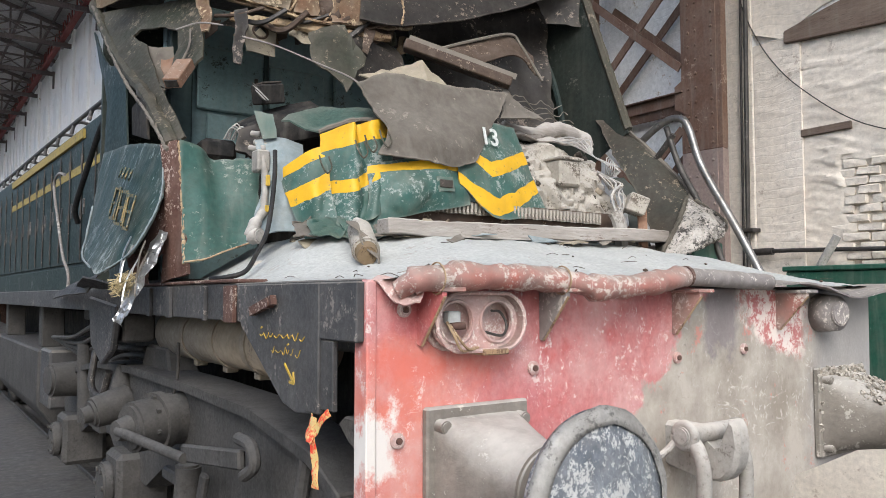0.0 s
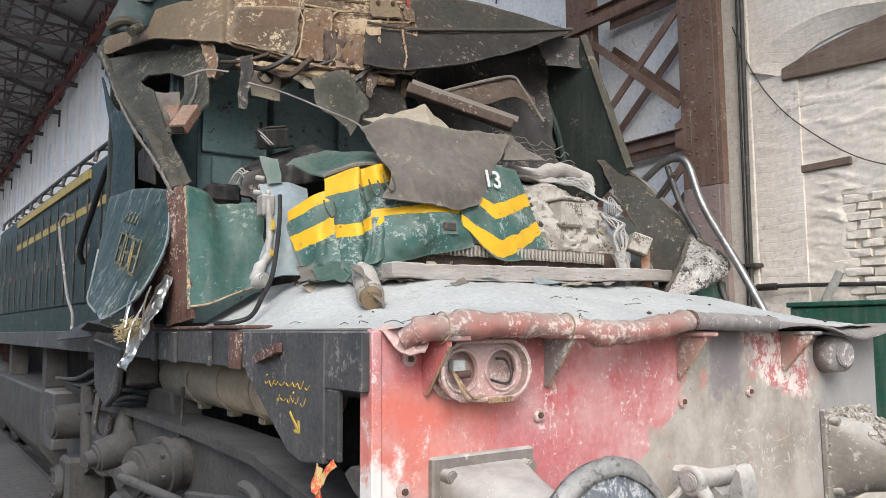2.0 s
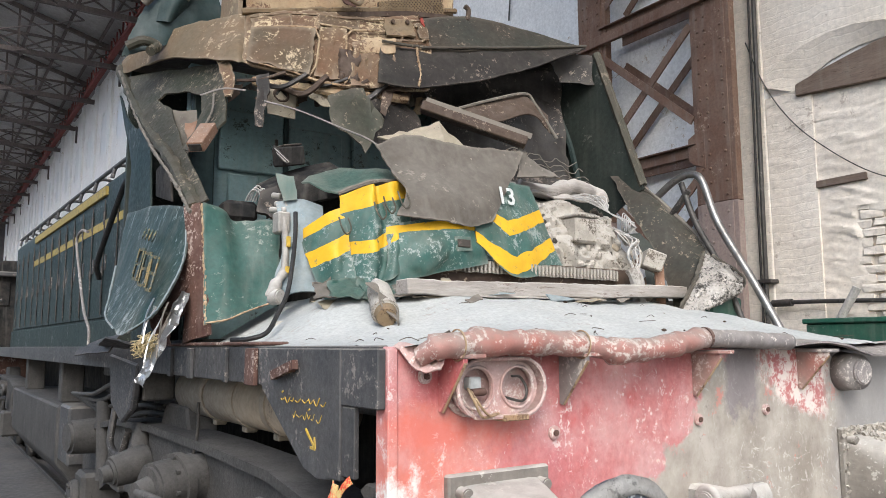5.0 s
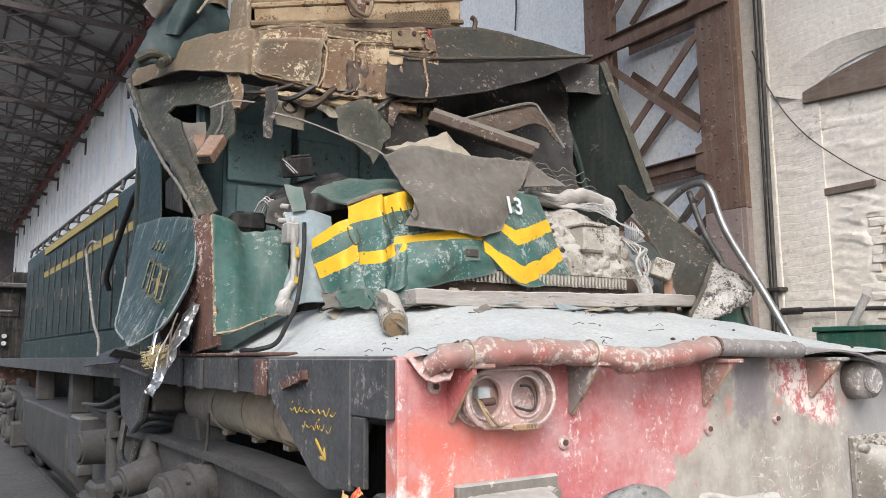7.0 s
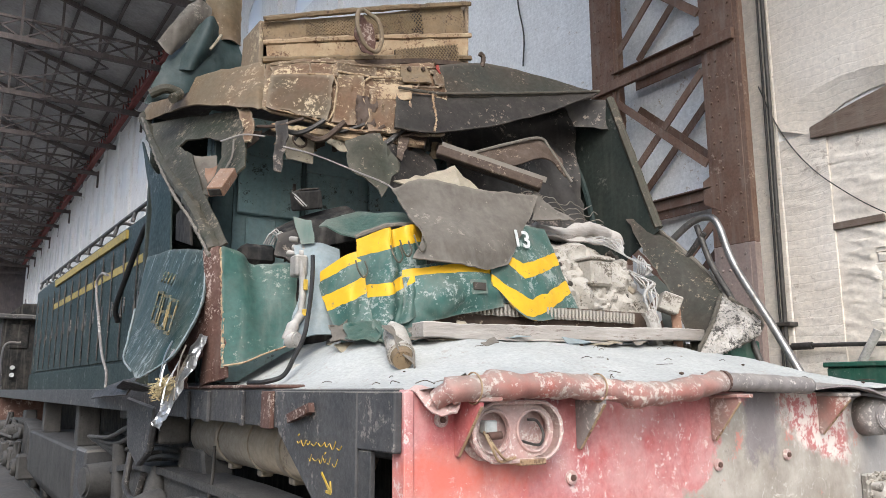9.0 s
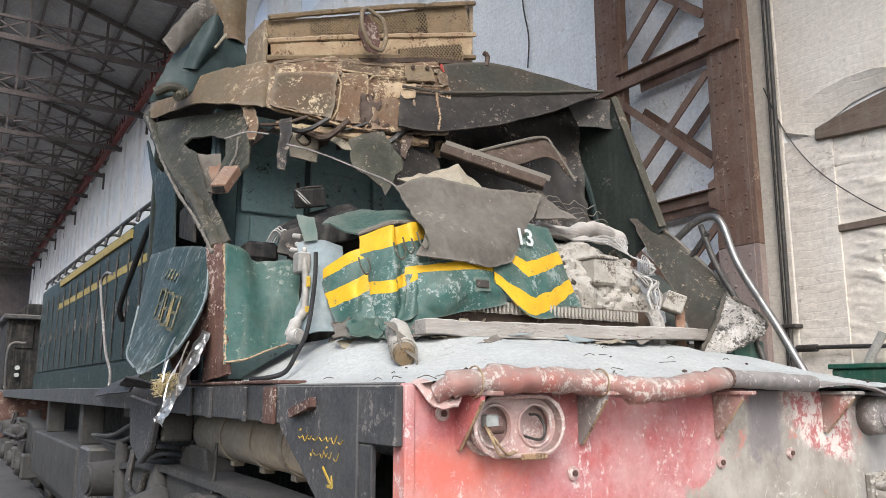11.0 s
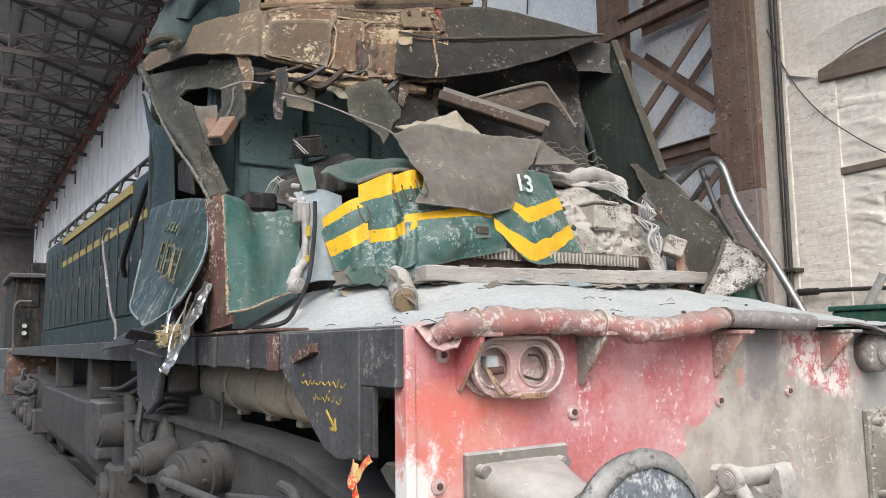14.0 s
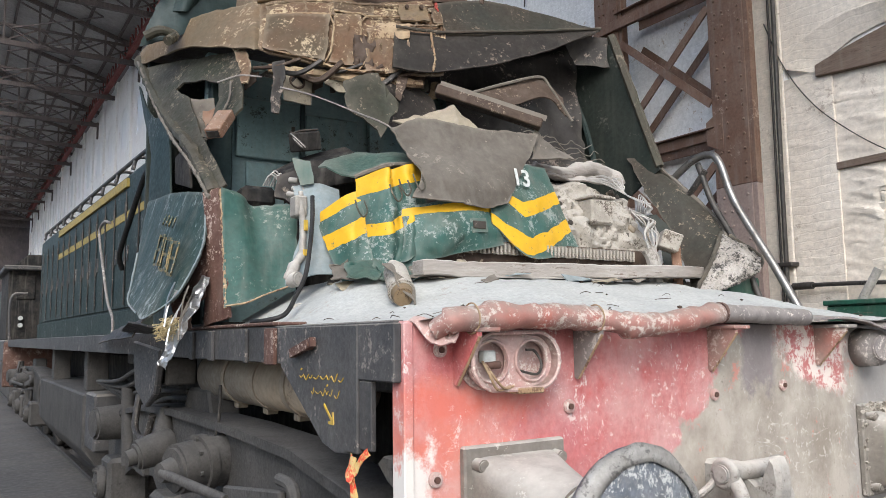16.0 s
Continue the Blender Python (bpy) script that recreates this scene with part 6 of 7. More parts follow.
L("scrap_sheet", torn([(0.28, 1.36, 2.72), (0.33, 1.34, 2.66), (0.52, 1.3, 2.56), (0.38, 1.25, 2.54), (0.18, 1.25, 2.52)], 0.015, 7, 0.008, 17), M_RUBBER)
L("scrap_sheet", torn([(-0.52, 1.5, 2.68), (-0.3, 1.5, 2.76), (-0.18, 1.45, 2.80), (-0.05, 1.4, 2.68), (-0.2, 1.38, 2.66)], 0.015, 7, 0.008, 18), M_CREAMPLATE, "pale torn sheet")
hang = add("hanging_sheet", patch([[(-0.60, 1.36, 2.60), (-0.42, 1.38, 2.685), (-0.1, 1.34, 2.66), (0.25, 1.29, 2.665)], [(-0.58, 1.28, 2.47), (-0.40, 1.26, 2.50), (-0.1, 1.22, 2.48), (0.16, 1.24, 2.54)],
                                   [(-0.57, 1.14, 2.34), (-0.42, 1.10, 2.33), (-0.2, 1.1, 2.32), (0.02, 1.17, 2.38)], [(-0.64, 1.10, 2.22), (-0.42, 1.05, 2.205), (-0.25, 1.07, 2.20), (-0.11, 1.10, 2.235)]],
                                  40, 36, 0.016, 3.2, 0.008, 19, 0.008), M_RUBBER)
solo(hang, "dusty grey-brown sheet draped over the wreckage", "sheet")
L("roll", tube([(0.33, 1.42, 2.52), (0.52, 1.42, 2.50), (0.75, 1.45, 2.56), (0.95, 1.48, 2.55), (1.02, 1.45, 2.48)], [0.03, 0.035, 0.05, 0.06, 0.05], n=30, seg=10, lumps=0.6), M_WOOD, "crumpled tan roll of sheet", True)
L("roll", patch([[(0.30, 1.5, 2.55), (0.6, 1.5, 2.57), (0.95, 1.55, 2.58)], [(0.34, 1.36, 2.47), (0.6, 1.36, 2.47), (0.9, 1.4, 2.47)]], 20, 10, 0.03, 7, 0.008, 20), M_WOOD)
for k in range(4):                         # stretched coils of thin wire
    L("curled_wire", tube([(0.42 + 0.028 * i + 0.05 * k, 1.62 - 0.006 * i, 2.78 - 0.035 * k + (0.006 + 0.016 * abs(math.sin(0.5 * i + k))) * math.sin(1.25 * i + 0.6 * math.sin(i * 1.7) + k) - 0.004 * i) for i in range(17)], 0.0028, n=90, seg=5), M_RUBBER)

# striped front sheets
L("front_sheet", patch([[(-0.93, 1.5, 2.17), (-0.86, 1.38, 2.24), (-0.79, 1.34, 2.27)], [(-0.93, 1.40, 2.03), (-0.87, 1.27, 2.06), (-0.79, 1.26, 2.10)], [(-0.89, 1.28, 1.83), (-0.85, 1.23, 1.85), (-0.79, 1.19, 1.89)]], 20, 26, 0.018, 7, 0.006, 21), S_A, "crumpled green sheet with yellow bands")
L("front_sheet", patch([[(-0.80, 1.36, 2.33), (-0.70, 1.24, 2.37), (-0.64, 1.30, 2.38), (-0.58, 1.24, 2.40), (-0.44, 1.32, 2.43)], [(-0.80, 1.28, 2.10), (-0.72, 1.16, 2.11), (-0.65, 1.2, 2.15), (-0.60, 1.16, 2.17), (-0.50, 1.22, 2.18)],
                        [(-0.80, 1.2, 1.89), (-0.75, 1.14, 1.89), (-0.70, 1.14, 1.92), (-0.67, 1.1, 1.93), (-0.60, 1.12, 1.97)]], 34, 30, 0.020, 7, 0.006, 22), S_B, "crumpled green sheet with yellow bands")
L("front_sheet", patch([[(-0.64, 1.19, 2.18), (-0.42, 1.12, 2.23), (-0.14, 1.15, 2.24)], [(-0.66, 1.15, 2.05), (-0.43, 1.06, 2.08), (-0.15, 1.11, 2.12)], [(-0.68, 1.13, 1.90), (-0.46, 1.08, 1.96), (-0.15, 1.09, 2.02)]], 36, 26, 0.018, 6, 0.006, 23), S_C, "green sheet with a yellow band")
dsh = L("front_sheet", patch([[(-0.16, 1.27, 2.46), (0.04, 1.23, 2.47), (0.25, 1.25, 2.47)], [(-0.19, 1.16, 2.29), (0.04, 1.12, 2.24), (0.32, 1.20, 2.24)], [(-0.21, 1.09, 2.12), (0.0, 1.07, 1.97), (0.385, 1.15, 2.04)]], 32, 30, 0.012, 5, 0.006, 24), S_D, "green sheet with yellow chevrons and a white number")
txt = bpy.data.curves.new("number_text", "FONT")
txt.body, txt.size, txt.extrude = "13", 0.125, 0.002
txt.offset = 0.002
tob = new("white_number", txt)
tob.matrix_world = pose(-0.048, 1.13, 2.338, 78, 0, 6)
txt.materials.append(M_WHITE)
keep(tob, dsh)
L("latch_plate", torn([(-0.36, 1.07, 2.14), (-0.27, 1.07, 2.145), (-0.26, 1.065, 2.08), (-0.35, 1.065, 2.07)], 0.004, 9, 0.008, 2, 2), M_SHEETGREEN)
for x, y, z in ((-0.83, 1.27, 2.16), (-0.72, 1.15, 2.22), (-0.645, 1.2, 2.26), (-0.60, 1.15, 2.28)):
    L("grab_loop", tube([(x - 0.02, y - 0.02, z + 0.05), (x - 0.02, y - 0.05, z), (x, y - 0.06, z - 0.03), (x + 0.025, y - 0.05, z), (x + 0.025, y - 0.02, z + 0.05)], 0.004, n=20, seg=6), M_OLIVE)
# Charcoal block proud of the plate; its colour stands for a shaded recess.
L("latch_recess", box(-0.345, -0.275, 1.052, 1.066, 2.092, 2.128, 0.003), M_CHARCOAL)
# rubbed green lid above the stripes
L("green_lid", torn([(-0.88, 1.6, 2.44), (-0.62, 1.7, 2.55), (-0.46, 1.5, 2.52), (-0.42, 1.36, 2.43), (-0.62, 1.34, 2.41), (-0.78, 1.38, 2.34)], 0.018, 6, 0.008, 25), M_SHEETGREEN, "folded green sheet")
L("lid_edge", tube([(-0.80, 1.36, 2.34), (-0.7, 1.32, 2.385), (-0.62, 1.32, 2.41), (-0.42, 1.34, 2.44)], 0.012, n=24, seg=6, lumps=0.5), M_RUBBER)

for k, (x, y, w, mat) in enumerate(((-0.92, 1.12, 0.13, M_SHEETGREEN), (-0.80, 1.08, 0.16, M_SHEETGREEN), (-0.68, 1.04, 0.18, M_RUBBER), (-0.55, 1.02, 0.20, M_CREAMPLATE), (-0.95, 1.20, 0.10, M_RUBBER), (-0.40, 1.04, 0.16, M_RUBBER))):
    L("torn_foot", patch([[(x, y + 0.10, 1.92 + 0.02 * (k % 2)), (x + w * 0.5, y + 0.08, 1.93), (x + w, y + 0.09, 1.95)], [(x - 0.02, y + 0.03, 1.87), (x + w * 0.5, y + 0.01, 1.89), (x + w, y + 0.03, 1.90)], [(x - 0.05, y - 0.05, 1.845), (x + w * 0.4, y - 0.06, 1.85), (x + w * 0.9, y - 0.03, 1.87)]], 16, 12, 0.022, 13, 0.004, 90 + k, 0.018), mat)
# left front sheet and pale post
lf = L("front_sheet", patch([[(-1.31, 1.72, 2.30), (-1.22, 1.74, 2.28), (-1.15, 1.78, 2.235), (-1.05, 1.74, 2.24), (-0.94, 1.7, 2.25)], [(-1.31, 1.68, 2.03), (-1.22, 1.66, 2.03), (-1.14, 1.68, 2.04), (-1.05, 1.66, 2.05), (-0.97, 1.64, 2.06)],
                             [(-1.31, 1.64, 1.74), (-1.22, 1.62, 1.76), (-1.14, 1.62, 1.79), (-1.08, 1.62, 1.81), (-1.02, 1.6, 1.84)]], 34, 30, 0.010, 2.2, 0.008, 26, 0.008), M_SHEETGREEN, "dented green front sheet")
sub("torn_edge", tube([(-1.31, 1.62, 1.75), (-1.22, 1.6, 1.765), (-1.14, 1.6, 1.80), (-1.02, 1.58, 1.845)], 0.004, n=30, seg=6, lumps=0.6), M_CREAM, lf)
pp = L("pale_post", patch([[(-1.0, 1.62, 2.32), (-0.90, 1.56, 2.33), (-0.80, 1.55, 2.30)], [(-1.0, 1.52, 2.10), (-0.92, 1.46, 2.12), (-0.84, 1.42, 2.10)], [(-1.08, 1.48, 1.84), (-0.96, 1.42, 1.88), (-0.80, 1.36, 1.89)]], 20, 24, 0.02, 6, 0.012, 27), M_BLUEGREY, "bent pale blue-grey door post")
sub("lock_box", box(-1.03, -0.97, 1.50, 1.58, 2.16, 2.26, 0.008), M_STEEL, pp)
sub("lock_lever", tube([(-1.0, 1.52, 2.28), (-1.0, 1.49, 2.12), (-1.02, 1.45, 1.98), (-1.08, 1.42, 1.90), (-1.09, 1.42, 1.86)], [0.012, 0.014, 0.016, 0.02, 0.026, 0.026], n=30, seg=10, lumps=0.5), M_STEEL, pp, "", True)
sub("lever_foot", cyl((-1.08, 1.43, 1.86), (-1.06, 1.38, 1.86), 0.038, 0.034, seg=12, bevel=0.006), M_STEEL, pp)
sub("yellow_tag", box(-1.005, -0.985, 1.46, 1.47, 2.09, 2.14, 0.003), M_YELLOW, pp)
sub("yellow_tag", box(-1.02, -0.995, 1.43, 1.44, 1.97, 2.0, 0.003), M_YELLOW, pp)
sub("green_plate", torn([(-1.01, 1.6, 2.45), (-0.93, 1.57, 2.44), (-0.92, 1.55, 2.33), (-0.98, 1.57, 2.32)], 0.006, 8, 0.006, 3, 2), M_SHEETGREEN, pp)
L("black_hose", tube([(-0.97, 1.45, 2.25), (-0.982, 1.42, 2.143), (-1.009, 1.38, 2.014), (-1.052, 1.33, 1.872), (-1.128, 1.25, 1.775), (-1.20, 1.18, 1.70), (-1.27, 1.20, 1.675), (-1.30, 1.3, 1.672)], 0.010, n=40, seg=8), M_HOSE, "limp black rubber hose")
for k in range(5):
    L("loose_wire", tube([(-1.06 + 0.012 * k, 1.86, 2.36), (-1.04 + 0.012 * k, 1.82, 2.41 + 0.012 * (k % 3)), (-1.0 + 0.012 * k, 1.82, 2.39), (-0.98 + 0.008 * k, 1.80, 2.33)], 0.004, n=16, seg=5), M_WIRE)
desk = L("black_console", patch([[(-0.97, 1.98, 2.47), (-0.80, 1.95, 2.56), (-0.58, 1.92, 2.63)], [(-0.96, 1.84, 2.42), (-0.80, 1.80, 2.50), (-0.53, 1.78, 2.54)], [(-0.98, 1.78, 2.28), (-0.78, 1.74, 2.36), (-0.50, 1.72, 2.43)]], 22, 18, 0.018, 5, 0.02, 52), M_DARK, "smashed black control console")
sub("console_edge", tube([(-0.70, 1.72, 2.43), (-0.62, 1.71, 2.47), (-0.54, 1.72, 2.49)], 0.008, n=14, seg=6, lumps=0.4), M_STEEL, desk)
bm = box(-0.07, 0.07, -0.05, 0.05, -0.05, 0.05, 0.008)
bmesh.ops.transform(bm, matrix=pose(-0.83, 1.88, 2.62, 8, -14, 12), verts=bm.verts)
unit = L("relay_box", bm, M_DARK, "black relay box with torn leads")
sub("box_lid", bar((-0.885, 1.875, 2.662), (-0.775, 1.90, 2.69), 0.085, 0.010, bevel=0.003), M_CHARCOAL, unit)
for k in range(5):
    sub("torn_lead", tube([(-0.90, 1.84, 2.63), (-0.92 - 0.006 * k, 1.80, 2.60 + 0.01 * k), (-0.90 + 0.01 * k, 1.79, 2.57), (-0.87, 1.80, 2.56 + 0.006 * k)], 0.004, n=12, seg=5), (M_DARKSTEEL, M_WIRE)[k % 2], unit)
L("black_block", box(-1.16, -0.99, 1.86, 1.98, 2.26, 2.36, 0.02), M_DARK)
L("dark_bin", torn([(-1.02, 1.80, 2.40), (-0.93, 1.74, 2.44), (-0.88, 1.72, 2.36), (-0.96, 1.74, 2.27), (-1.03, 1.78, 2.30)], 0.02, 7, 0.02, 53), M_CHARCOAL)
for k, (x, z) in enumerate(((-1.0, 2.36), (-0.985, 2.32), (-1.01, 2.29))):
    L("lever_knob", cyl((x, 1.66, z), (x + 0.03, 1.62, z - 0.008), 0.014, seg=12, bevel=0.003), M_STEEL)

# heap of dust-caked equipment
eq = L("equipment_block", patch([[(0.38, 1.55, 2.44), (0.65, 1.55, 2.47), (0.98, 1.55, 2.44)], [(0.34, 1.38, 2.40), (0.62, 1.36, 2.43), (0.98, 1.38, 2.36)], [(0.36, 1.24, 2.20), (0.62, 1.22, 2.22), (0.95, 1.24, 2.2)], [(0.36, 1.2, 2.04), (0.62, 1.2, 2.04), (0.95, 1.2, 2.04)]], 40, 36, 0.05, 8, 0.02, 28), M_RUBBLE, "heap of dust-caked cab equipment")
rnd = random.Random(7)
# Charcoal lumps among the pale ones stand for shaded gaps in the heap.
for k in range(150):
    u, v = rnd.random(), rnd.random()
    x, y, z = 0.40 + 0.55 * u, 1.42 - 0.2 * v, 2.42 - 0.30 * v + rnd.uniform(-0.02, 0.03)
    s = rnd.uniform(0.006, 0.03)
    bm = box(-s, s, -s * 0.8, s * 0.8, -s * 0.6, s * 0.6, s * 0.2)
    bmesh.ops.transform(bm, matrix=pose(x, y, z, rnd.uniform(-40, 40), rnd.uniform(-40, 40), rnd.uniform(0, 90)), verts=bm.verts)
    sub("lump", bm, (M_RUBBLE, M_RUBBLE, M_TANK, M_WOOD, M_CHARCOAL)[k % 5], eq)
sub("square_unit", box(0.52, 0.68, 1.18, 1.3, 2.19, 2.33, 0.012), M_RUBBLE, eq)
sub("unit_lid", box(0.51, 0.69, 1.17, 1.31, 2.33, 2.345, 0.004), M_RUBBLE, eq)
L("equipment_shelf", box(-0.45, 0.92, 1.14, 1.5, 1.94, 2.03, 0.006), M_TANK, "dusty tan equipment shelf")
tooth = L("terminal_tooth", box(-0.50, -0.488, 1.095, 1.12, 1.985, 2.04, 0), M_RUBBLE)
for k in range(1, 52):
    t2 = new("terminal_tooth", tooth.data)
    t2.location = (k * 0.024, 0, 0.002 * math.sin(k * 1.7))
    keep(t2, loco)
# Brown slab behind the teeth, coloured in place of a shaded gap.
L("dark_gap", box(-0.52, 0.92, 1.13, 1.16, 1.90, 2.05, 0.004), M_BROWN)
for k in range(26):
    a = k * 0.7
    L("loose_cable", tube([(0.84 + 0.004 * k, 1.22, 2.30 - 0.004 * k), (0.90 + 0.05 * math.cos(a), 1.14 + 0.03 * math.sin(a), 2.22), (0.88 + 0.06 * math.sin(a), 1.10, 2.14 + 0.02 * math.cos(a)), (0.86 + 0.03 * math.cos(a), 1.08, 2.03)], 0.004, n=16, seg=5), (M_WIRE, M_WIRE, M_RUBBLE)[k % 3])
for k in range(5):
    r = 0.030 + 0.006 * k
    L("wire_loop", tube([(0.97 + r * math.cos(i / 10 * 6.2832), 1.2 + 0.01 * k + 0.02 * math.sin(i), 2.31 + 0.008 * k + r * math.sin(i / 10 * 6.2832)) for i in range(11)], 0.0035, n=36, seg=5), M_WIRE)
for k in range(10):
    L("loose_wire", tube([(0.6 + 0.03 * k, 1.4, 2.48), (0.75 + 0.02 * k, 1.34, 2.46 + 0.02 * (k % 3)), (0.9, 1.3, 2.40), (0.93 + 0.01 * k, 1.22, 2.34)], 0.004, n=16, seg=5), M_WIRE)
L("wood_block", bar((0.92, 1.08, 2.12), (1.0, 1.02, 2.08), 0.13, 0.10, bevel=0.006), M_RUBBLE, "broken dusty block")
L("steel_coil", tube([(0.80, 1.06, 2.05), (0.82, 1.04, 1.98), (0.82, 1.03, 1.86)], 0.034, n=16, seg=10, lumps=0.4), M_STEEL)
stake = add("broken_stake", bar((1.01, 1.05, 2.10), (0.95, 0.99, 1.79), 0.05, 0.03, bevel=0.004), M_BARK)
solo(stake, "reddish broken wooden stake behind the plank", "stake")
bm = bar((-0.69, 0.98, 1.885), (1.09, 0.975, 1.925), 0.10, 0.066)
bmesh.ops.subdivide_edges(bm, edges=[e for e in bm.edges if e.calc_length() > 1], cuts=40)
bmesh.ops.bevel(bm, geom=bm.edges[:], offset=0.004, segments=1, affect="EDGES")
for v in bm.verts:
    v.co.z += 0.010 * noise.noise(v.co * 3) + 0.004 * noise.noise(v.co * 17)
    v.co.y += 0.006 * noise.noise(v.co * 11)
plank = add("plank", bm, M_WOOD)
solo(plank, "dusty old wooden plank lying on the dust heap", "plank")

# bent sheet on the far side of the nose
rb = L("nose_side", patch([[(1.27, 1.62, 2.71), (1.30, 1.56, 2.70), (1.33, 1.52, 2.68)], [(1.20, 1.42, 2.46), (1.26, 1.36, 2.50), (1.34, 1.33, 2.52)], [(1.18, 1.20, 2.16), (1.29, 1.10, 2.22), (1.385, 1.04, 2.21)], [(1.10, 1.05, 1.93), (1.16, 0.96, 1.98), (1.20, 0.93, 2.02)], [(1.02, 0.98, 1.76), (1.06, 0.93, 1.78), (1.10, 0.90, 1.80)]], 24, 40, 0.016, 5, 0.012, 31, 0.006), M_NOSE, "bent brown-grey nose side sheet")
sub("inner_face", patch([[(1.15, 1.38, 2.30), (1.18, 1.32, 2.30)], [(1.13, 1.28, 2.20), (1.18, 1.20, 2.16)], [(1.02, 1.12, 1.78), (1.07, 1.02, 1.80)]], 10, 20, 0.012, 5, 0.008, 32), M_GREYGREEN, rb)
sub("folded_edge", tube([(1.32, 1.49, 2.68), (1.345, 1.32, 2.53), (1.385, 1.03, 2.215), (1.22, 0.91, 2.03), (1.10, 0.88, 1.80)], 0.014, n=40, seg=6, lumps=0.8), M_RUBBER, rb)
cone = L("crumpled_cowl", patch([[(1.296, 0.98, 2.16), (1.36, 0.92, 2.12), (1.435, 0.82, 2.02)], [(1.17, 0.90, 2.06), (1.27, 0.80, 2.04), (1.38, 0.79, 1.97)], [(1.05, 0.86, 1.95), (1.17, 0.74, 1.93), (1.29, 0.77, 1.91)], [(0.92, 0.84, 1.82), (1.02, 0.76, 1.83), (1.139, 0.77, 1.865)], [(0.87, 0.84, 1.76), (0.92, 0.78, 1.76), (0.98, 0.78, 1.79)]], 40, 44, 0.030, 13, 0.008, 33, 0.008), M_COWL, "crumpled bare metal cowl")
sub("cowl_fold", tube([(1.296, 0.97, 2.16), (1.17, 0.90, 2.07), (1.05, 0.86, 1.96), (0.92, 0.84, 1.83), (0.87, 0.83, 1.77)], 0.012, n=50, seg=6, lumps=0.8), M_NOSE, cone)
sub("cowl_fold", tube([(1.33, 0.94, 2.145), (1.435, 0.82, 2.02), (1.33, 0.78, 1.925), (1.14, 0.76, 1.862)], 0.009, n=50, seg=6, lumps=0.8), M_NOSE, cone)
L("green_stub", box(1.16, 1.43, 0.83, 0.98, 1.65, 1.90, 0.01), M_GREENBOX)

# hand rails at the front corner
hr = L("handrail", tube([(1.36, 1.50, 2.44), (1.36, 1.36, 2.53), (1.36, 1.20, 2.62), (1.36, 1.08, 2.64), (1.36, 1.0, 2.58), (1.36, 0.91, 2.33), (1.36, 0.70, 1.97), (1.36, 0.53, 1.66)], 0.022, n=60, seg=12), M_BARE, "bent bare steel hand rail", True)
L("handrail", tube([(1.36, 1.15, 2.60), (1.36, 1.06, 2.35), (1.36, 0.92, 2.1), (1.36, 0.79, 1.79), (1.36, 0.74, 1.66)], 0.018, n=40, seg=10), M_DARKSTEEL, "", True)
L("handrail", tube([(1.36, 1.40, 2.28), (1.36, 1.2, 2.45), (1.36, 1.1, 2.55)], 0.018, n=12, seg=8), M_DARKSTEEL)
L("rail_foot", tube([(1.36, 0.80, 1.73), (1.36, 0.70, 1.72), (1.3, 0.55, 1.70)], 0.02, n=12, seg=8), M_DARKSTEEL)

# hanging side panel with worn number bars
side = L("hanging_side_panel", patch([[(-1.36, 3.06, 2.44), (-1.36, 2.51, 2.40), (-1.35, 2.13, 2.35), (-1.33, 1.91, 2.31)], [(-1.45, 2.845, 2.106), (-1.45, 2.30, 2.072), (-1.43, 1.967, 2.051), (-1.37, 1.77, 2.054)],
                                      [(-1.53, 2.579, 1.899), (-1.53, 2.136, 1.876), (-1.51, 1.832, 1.86), (-1.46, 1.695, 1.874)], [(-1.58, 2.376, 1.80), (-1.60, 2.069, 1.735), (-1.60, 1.904, 1.70), (-1.52, 1.725, 1.775)]], 40, 40, 0.008, 3.0, 0.008, 34, 0.004), M_SIDE, "torn green side panel hanging outwards")
sub("bright_edge", tube([(-1.335, 1.90, 2.31), (-1.375, 1.765, 2.054), (-1.465, 1.69, 1.874), (-1.525, 1.72, 1.775), (-1.60, 1.90, 1.70)], 0.004, n=60, seg=6, lumps=0.8), M_BLUEGREY, side)
sub("bright_edge", tube([(-1.455, 2.84, 2.10), (-1.535, 2.575, 1.895), (-1.585, 2.37, 1.80), (-1.605, 2.07, 1.733)], 0.005, n=40, seg=6, lumps=0.6), M_BLUEGREY, side)
for tl, tr, bl, br in (((2.344, 2.142), (2.216, 2.129), (2.178, 1.978), (2.051, 1.964)), ((2.140, 2.103), (2.007, 2.087), (1.983, 1.935), (1.862, 1.920)), ((1.964, 2.068), (1.838, 2.047), (1.819, 1.902), (1.736, 1.891))):
    def on_panel(a, b, f):
        y, z = a[0] + (b[0] - a[0]) * f, a[1] + (b[1] - a[1]) * f
        return (-1.4555 - 0.42 * (2.10 - z) + 0.06 * max(0.0, 2.05 - y), y, z)
    for f in (0.0, 0.5, 1.0):
        a, b = on_panel(tl, bl, f), on_panel(tr, br, f)
        sub("worn_bar", bar(a, b, 0.006, 0.014), M_OCHRE, side)
    for a, b in ((tl, bl), (tr, br)):
        sub("worn_bar", bar(on_panel(a, b, 0.0), on_panel(a, b, 1.0), 0.020, 0.006, up=(1, 0, 0.4)), M_OCHRE, side)
for k in range(4):
    y, z = 2.36 - 0.10 * k, 2.235 - 0.018 * k
    sub("worn_bar", bar((-1.408 - 0.42 * (2.235 - z), y, z + 0.02), (-1.43 - 0.42 * (2.235 - z), y - 0.02, z - 0.03), 0.022, 0.006, up=(1, 0, 0.4)), M_OCHRE, side)
